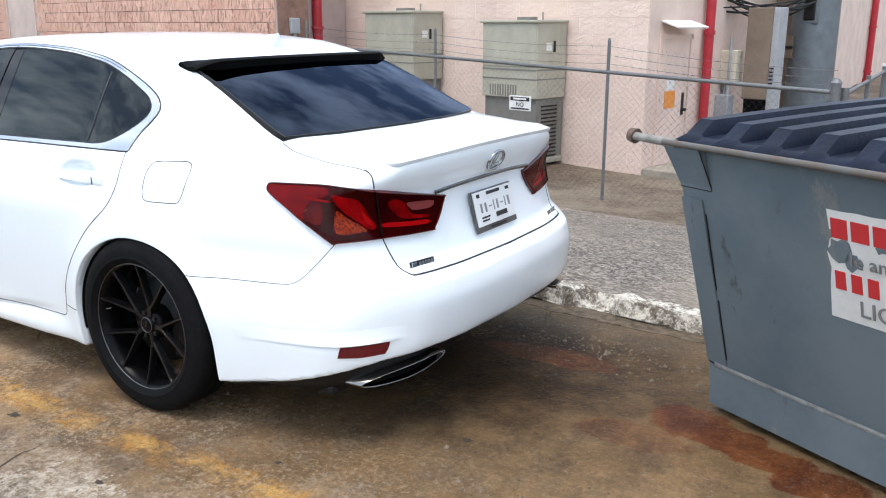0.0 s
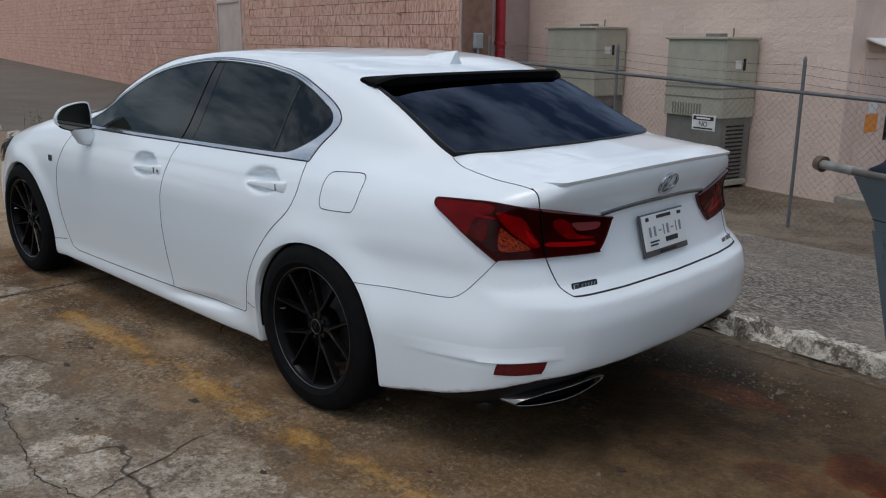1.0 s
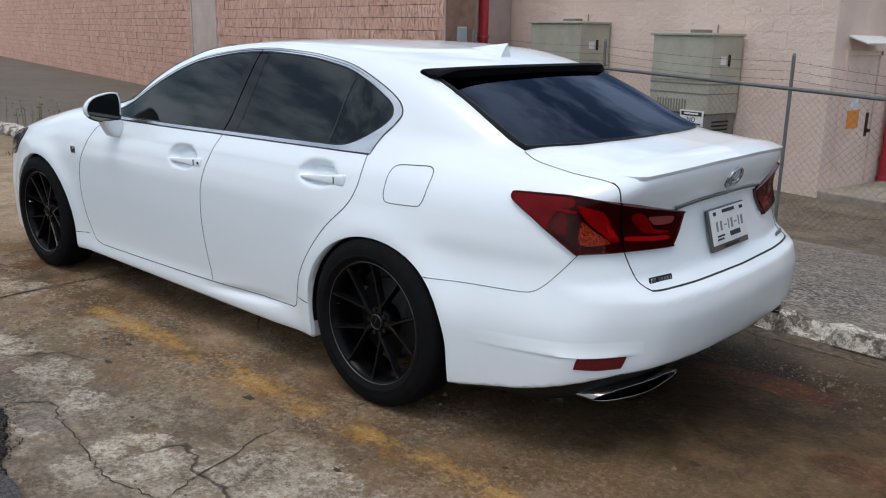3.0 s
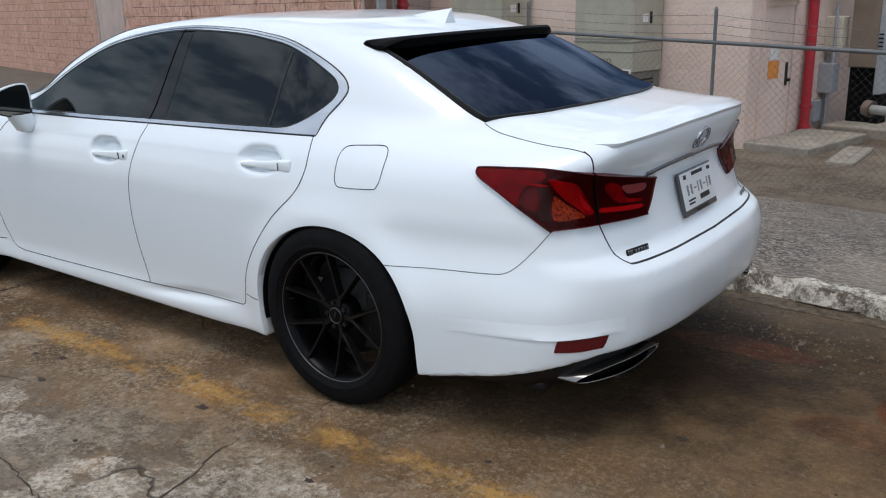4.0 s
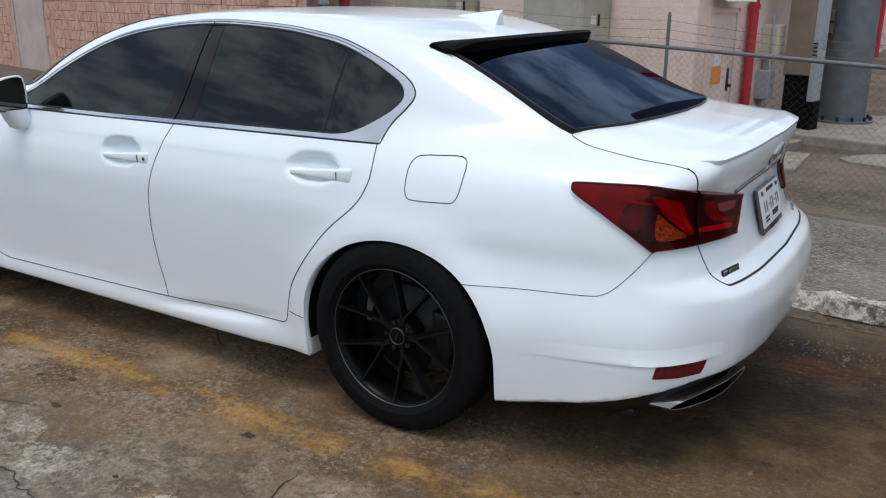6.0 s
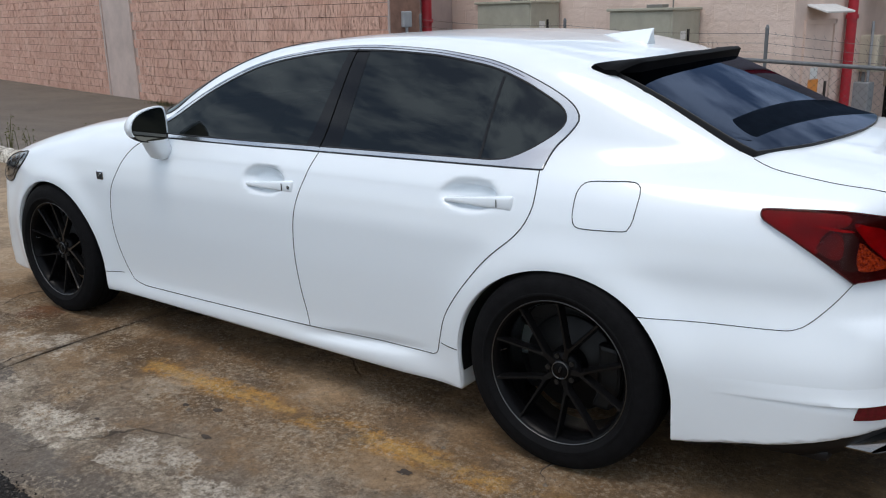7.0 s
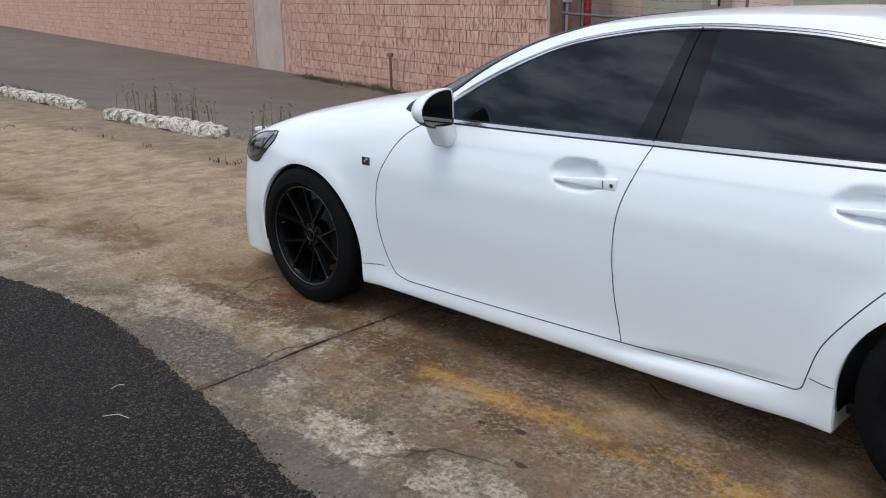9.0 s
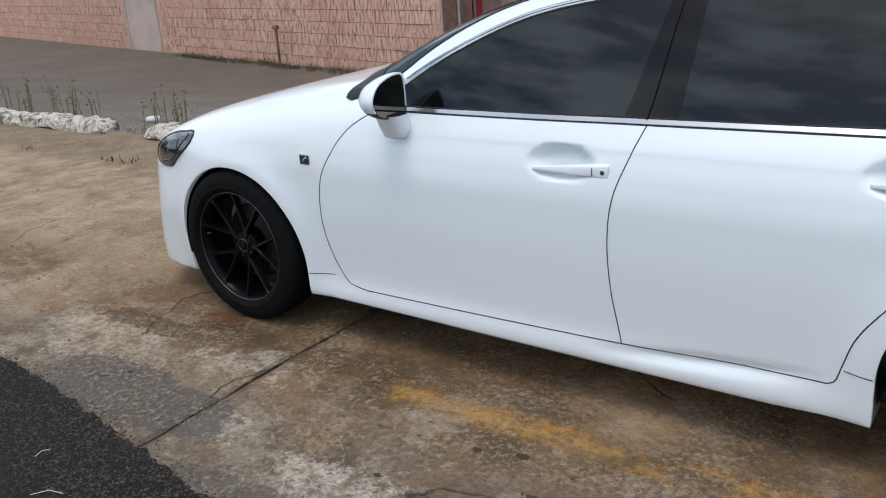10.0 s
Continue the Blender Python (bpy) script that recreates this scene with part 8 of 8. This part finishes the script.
# ---- weeds and litter ----
def build_weeds():
    rng = random.Random(21)

    def tuft(name, spots, count, h, spread, material, label, lean=0.25, heads=False):
        v, f = [], []
        for (x, y) in spots:
            for i in range(count):
                px, py = x + rng.gauss(0, spread), y + rng.gauss(0, spread * 0.45)
                z0 = slope(px, py) if py < kerb_line(px) - 0.16 else 0.0
                hh = h * rng.uniform(0.45, 1.15)
                a = rng.uniform(0, 6.28)
                dx, dy = lean * hh * rng.uniform(0, 1) * math.cos(a), lean * hh * rng.uniform(0, 1) * math.sin(a)
                w = 0.0025 + 0.0035 * rng.random()
                b = rng.uniform(0, 3.14)
                wx, wy = w * math.cos(b), w * math.sin(b)
                k = len(v)
                v += [(px - wx, py - wy, z0 - 0.02), (px + wx, py + wy, z0 - 0.02), (px + dx * 0.4 + wx * 0.8, py + dy * 0.4 + wy * 0.8, z0 + hh * 0.55), (px + dx * 0.4 - wx * 0.8, py + dy * 0.4 - wy * 0.8, z0 + hh * 0.55), (px + dx, py + dy, z0 + hh)]
                f += [(k, k + 1, k + 2, k + 3), (k + 3, k + 2, k + 4)]
                if heads:
                    for q in range(3):
                        t = rng.uniform(0.4, 1.0)
                        hx, hy, hz, r = px + dx * t + rng.gauss(0, 0.012), py + dy * t + rng.gauss(0, 0.012), z0 + hh * t, 0.014
                        k = len(v)
                        c = rng.uniform(0, 3.14)
                        v += [(hx - r * math.cos(c), hy - r * math.sin(c), hz - r * 0.4), (hx + r * math.cos(c), hy + r * math.sin(c), hz), (hx, hy, hz + r)]
                        f.append((k, k + 1, k + 2))
        tagged(mesh_object(name, v, f, material), label, "weeds", kind="stuff")

    tuft("tall_weeds", [(9.9, -2.05), (9.5, -2.1), (9.1, -2.08), (8.8, -2.1), (10.2, -2.0)], 9, 0.42, 0.17, WEED, "tall dry weeds behind the wheel stop", heads=True)
    tuft("tall_weeds", [(7.35, -1.95), (7.2, -2.0), (6.9, -2.0)], 8, 0.42, 0.10, WEED, "tall dry weeds beside the wheel stop", heads=True)
    tuft("grass_tuft", [(10.3, -0.3), (10.28, -0.45), (9.45, -0.8), (6.45, -0.82), (7.7, -0.8), (6.2, -0.85), (8.6, -0.8), (12.4, -0.85)], 14, 0.035, 0.08, DUSTYGRASS, "small green grass tufts in the slab joints", 0.8)
    tuft("wall_grass", [tuple(at(s, -7.95 + rng.uniform(-0.1, 0.25)).xy) for s in np.linspace(13.5, 23.5, 46)], 46, 0.15, 0.16, DUSTYGRASS, "green grass and weeds along the foot of the block wall", 0.8)
    tuft("kerb_grass", [(x, -2.15 + 0.02 * x * -1 + 0.2) for x in np.linspace(14.0, 30, 26)], 40, 0.09, 0.3, DUSTYGRASS, "green grass behind the far wheel stops", 0.8)
    # dark tar spots on the concrete
    v, f = [], []
    for x, y, r in ((0.388, 1.215, 0.028), (1.135, 1.416, 0.028), (1.268, 1.249, 0.022), (-1.15, 0.475, 0.028), (-1.62, 0.67, 0.032), (1.413, 1.286, 0.020), (-0.3, 1.35, 0.02), (-0.7, 0.95, 0.016), (1.6, 1.55, 0.016), (0.55, 1.62, 0.014), (-1.9, 1.25, 0.02), (2.9, 1.5, 0.016), (3.4, 1.45, 0.012)):
        k = len(v)
        n = 14
        for i in range(n):
            a = 2 * math.pi * i / n
            q = r * (0.45 + 0.45 * rng.random())
            v.append((x + q * 1.3 * math.cos(a), y + q * 0.8 * math.sin(a), 0.0022))
        v.append((x, y, 0.004))
        f += [(k + i, k + (i + 1) % n, k + n) for i in range(n)]
    tagged(mesh_object("tar_spots", v, f, CRACK), "dark tar spots stuck to the concrete", "stain", kind="stuff")
    # pebbles and grit near the kerb and joints
    v, f = [], []
    for i in range(1700):
        if i < 1200:
            x = rng.uniform(-2.4, 0.5)
            y = -0.62 - 0.085 * max(0, x + 1) + rng.gauss(0, 0.13)
        else:
            x, y = rng.uniform(-2.5, 6), rng.uniform(0.5, 1.9)
        r = rng.uniform(0.002, 0.008) * (1 if rng.random() < 0.9 else 2)
        k = len(v)
        for j in range(5):
            v.append((x + r * math.cos(j * 1.257) * rng.uniform(0.7, 1.2), y + r * math.sin(j * 1.257) * rng.uniform(0.7, 1.2), -0.001))
        v.append((x, y, r * 0.8))
        f += [(k + j, k + (j + 1) % 5, k + 5) for j in range(5)]
    tagged(mesh_object("grit", v, f, GRIT), "small stones and grit on the concrete", "gravel", kind="stuff")
    # straw bits and a scrap of paper
    for i, (x, y, a, n) in enumerate(((2.35, 2.12, 0.3, 0.10), (2.62, 2.0, 1.2, 0.05), (1.2, 2.25, 2.0, 0.07))):
        s = part("straw", tube_bm([(x, y, 0.018), (x + n * 0.5 * math.cos(a), y + n * 0.5 * math.sin(a), 0.022), (x + n * math.cos(a + 0.3), y + n * math.sin(a + 0.3), 0.018)], 0.0014, 6), CREAM)
        tagged(s, "dry pale straw lying on the asphalt", "straw", "straws")
    pp = part("paper_scrap", box_bm(0.14, 0.1, 0.06, Matrix.Translation((7.95, -2.35, slope(7.95, -2.35) + 0.03)) @ Matrix.Rotation(0.5, 4, "Z"), 0.025), LABEL)
    tagged(pp, "crumpled white paper scrap lying on the alley", "litter")


def build_far_end():
    """What closes the alley: a tiled building, and a facade with red columns."""
    tb = empty("wall_tiled", label="beige wall of large square panels beside the lot", category="wall", kind="structure")
    c, yaw = Vector((24.2, -4.36, 0)), 0.0
    part("core", box_bm(9.9, 7.0, 5.2, Matrix.Translation((24.3 + 4.95, -4.31 + 3.5, 1.9)), 0.02), BEIGEJ, tb)
    data = None
    for i in range(6):
        for j in range(8):
            y, z = -4.34 + 0.235 + i * 0.47, -0.42 + 0.31 + j * 0.62
            if data is None:
                ob = part("panel", box_bm(0.10, 0.46, 0.61, None, 0.008, seg=1), BEIGE, tb)
                data = ob.data
            else:
                ob = new("panel", data)
                ob.parent = tb
            ob.location = (24.27, y, z)
    fb = empty("far_facade", label="white facade with green stripes at the alley's end", category="building", kind="structure")
    slab("plinth", 144, 146, -1.0, -14.0, -2.0, 2.5, SLABM, fb)
    slab("wall", 144.1, 146, -1.0, -14.0, 2.5, 7.0, WHITEW, fb)
    slab("green_band", 143.9, 144.1, -1.0, -14.0, 2.5, 2.95, GREENP, fb)
    slab("green_band", 143.9, 144.1, -1.0, -14.0, 4.0, 4.65, GREENP, fb)
    for d in (-5.6, -6.4, -8.6, -9.6):
        slab("mullion", 143.95, 144.1, d, d - 0.12, 2.95, 6.9, GREYBOX, fb)
    for s, d, r in ((140.0, -7.02, 0.42), (142.0, -6.28, 0.62)):
        p = empty("red_column", label="thick red-painted column at the alley's end", category="column", group="red columns")
        part("shaft", rod_bm(at(s, d, -1.1), at(s, d, 7.0), r, 20), REDP, p, smooth=True)
        part("foot", rod_bm(at(s, d, -1.1), at(s, d, -0.6), r * 1.12, 20), REDP, p, smooth=True)
    cg = empty("vent_cage", label="dark metal vent housing against the block wall", category="vent")
    slab("case", 139.4, 140.4, -7.75, -8.7, -1.0, 1.6, KHAKID, cg, 0.08)
    for k in range(7):
        slab("slat", 139.33, 139.4, -7.8, -8.65, -0.7 + k * 0.33, -0.53 + k * 0.33, BLACKTRIM, cg)


def build_dark_car():
    """The parked dark car of which one end shows past the wheel stops."""
    car = empty("dark_car", label="dark brown car parked behind the wheel stops", category="car")
    x0, y0, w, ln = 14.25, -1.22, 1.80, 4.4
    prof = [(0.05, 0.34), (0.0, 0.55), (0.0, 0.85), (0.05, 1.02), (0.14, 1.22), (0.32, 1.50), (0.6, 1.58), (1.5, 1.62), (2.5, 1.58), (3.1, 1.42), (3.55, 1.06), (4.15, 0.98), (4.36, 0.80), (4.4, 0.5), (4.36, 0.30), (3.9, 0.24), (0.5, 0.24)]
    v, f = [], []
    n = len(prof)
    for t, inset in ((0.0, 0.05), (0.04, 0.0), (0.96, 0.0), (1.0, 0.05)):
        for py, pz in prof:
            tuck = 0.16 * max(0.0, (pz - 0.95) / 0.55)
            v.append((x0 + w * t + (tuck if t < 0.5 else -tuck), y0 + py + (inset if py < 2 else -inset), pz))
    for k in range(3):
        for i in range(n):
            j = (i + 1) % n
            f.append((k * n + i, k * n + j, (k + 1) * n + j, (k + 1) * n + i))
    f += [tuple(range(n))[::-1], tuple(range(3 * n, 4 * n))]
    body = mesh_object("body", v, f, mat("dark_brown_paint", (0.022, 0.016, 0.013), rough=0.3, coat=0.6), car, True)
    body.data.set_sharp_from_angle(angle=radians(35))
    part("bumper", box_bm(w * 0.98, 0.16, 0.22, Matrix.Translation((x0 + w / 2, y0 + 0.03, 0.46)), 0.05), BLACKTRIM, car)
    for xx in (x0 + 0.16, x0 + w - 0.16):
        part("lamp", box_bm(0.16, 0.08, 0.26, Matrix.Translation((xx, y0 + 0.06, 1.0)), 0.03), DARKRED, car, "dark red tail lamp")
        for yy in (y0 + 0.78, y0 + 3.5):
            s = -1 if xx < x0 + 1 else 1
            tv, tf = lathe([(0.20, -0.1), (0.30, -0.11), (0.33, -0.08), (0.33, 0.08), (0.30, 0.11), (0.20, 0.1)], 40)
            wv = [(xx + s * 0.07 + b, yy + a, 0.33 + c) for a, b, c in tv]
            wh = mesh_object("wheel", wv, tf, RUBBER, car, True)
            part("rim", cyl_bm(0.20, 0.20, 0.14, Matrix.Translation((xx + s * 0.07, yy, 0.33)) @ Matrix.Rotation(radians(90), 4, "Y"), 30), STEEL, wh)
    part("plate", box_bm(0.32, 0.02, 0.15, Matrix.Translation((x0 + w / 2, y0 - 0.06, 0.52)), 0.004), LABEL, car)
    for s, t in ((0.0, -1), (1.0, 1)):
        wx = x0 + w * s + t * 0.004
        q = [(wx - t * 0.03, y0 + 1.0, 1.03), (wx - t * 0.03, y0 + 3.45, 1.03), (wx - t * 0.125, y0 + 3.1, 1.34), (wx - t * 0.125, y0 + 1.25, 1.38)]
        mesh_object("side_glass", q, [(0, 1, 2, 3)], GLOSSBLACK, car)


BEIGE = block_mat("beige_panel", (0.33, 0.27, 0.205), (0.42, 0.35, 0.27), False, 0.8, 0.2)
BEIGEJ = mat("beige_joint", (0.16, 0.13, 0.10), rough=0.9, vary=0.2, scale=3)
WHITEW = mat("white_facade", (0.62, 0.62, 0.58), rough=0.7, vary=0.15, scale=0.6)
GREENP = mat("green_band_paint", (0.16, 0.24, 0.08), rough=0.7, vary=0.2, scale=0.8)

build_ground()
build_lot()
build_asphalt()
build_kerbs()
north, back = build_walls()
build_red_pipe(12.62, -9.5, -1.1, 4.4, 0.11)
build_red_pipe(4.99, -12.75, -1.16, 4.4, 0.085)
build_red_pipe(11.12, -38.39, -1.18, 4.4, 0.14)
build_red_pipe(14.93, -55.06, -1.18, 4.4, 0.16)
build_ac(6.69, 8.00, 1.45, -1.1)
build_ac(9.91, 11.41, 1.64, -1.0)
yard_from = set(scene.objects)
build_side_door()
build_yard()
for ob in [o for o in scene.objects if o not in yard_from and o.parent is None]:
    if ob.name in ("door_1", "steel_pole", "pole_box", "cream_cabinet", "meter_cabinet", "tan_shed", "equipment_rack", "cable_bundle"):
        ob.location = ob.location + U * (0.22 if ob.name == "door_1" else 0.50) - N * (0.12 if ob.name == "door_1" else 0.75) - Vector((0, 0, 0.06))
build_fence()
build_dirt()
build_bin()
build_weeds()
build_far_end()
build_dark_car()
build_masonry(north, 12.3, 141.0, -8.23, -1.3, 4.3, 0.56, 0.272, PINKB, "split_block", 0.030, 3, 24.0, lambda s, z: 25.3 < s < 27.9 and z < 2.7, gap=0.013)
build_masonry(bpy.data.objects["wall_upper"], 66.05, 141.0, -8.23, 4.5, 8.9, 0.56, 0.272, PINKB, "split_block", 0.030, 3, 0.0, gap=0.013)
build_masonry(back, 5.02, 13.1, -10.73, -1.3, 2.9, 0.57, 0.28, PALEB, "wall_block", 0.0, 90, 13.2, t=0.006, gap=0.005)
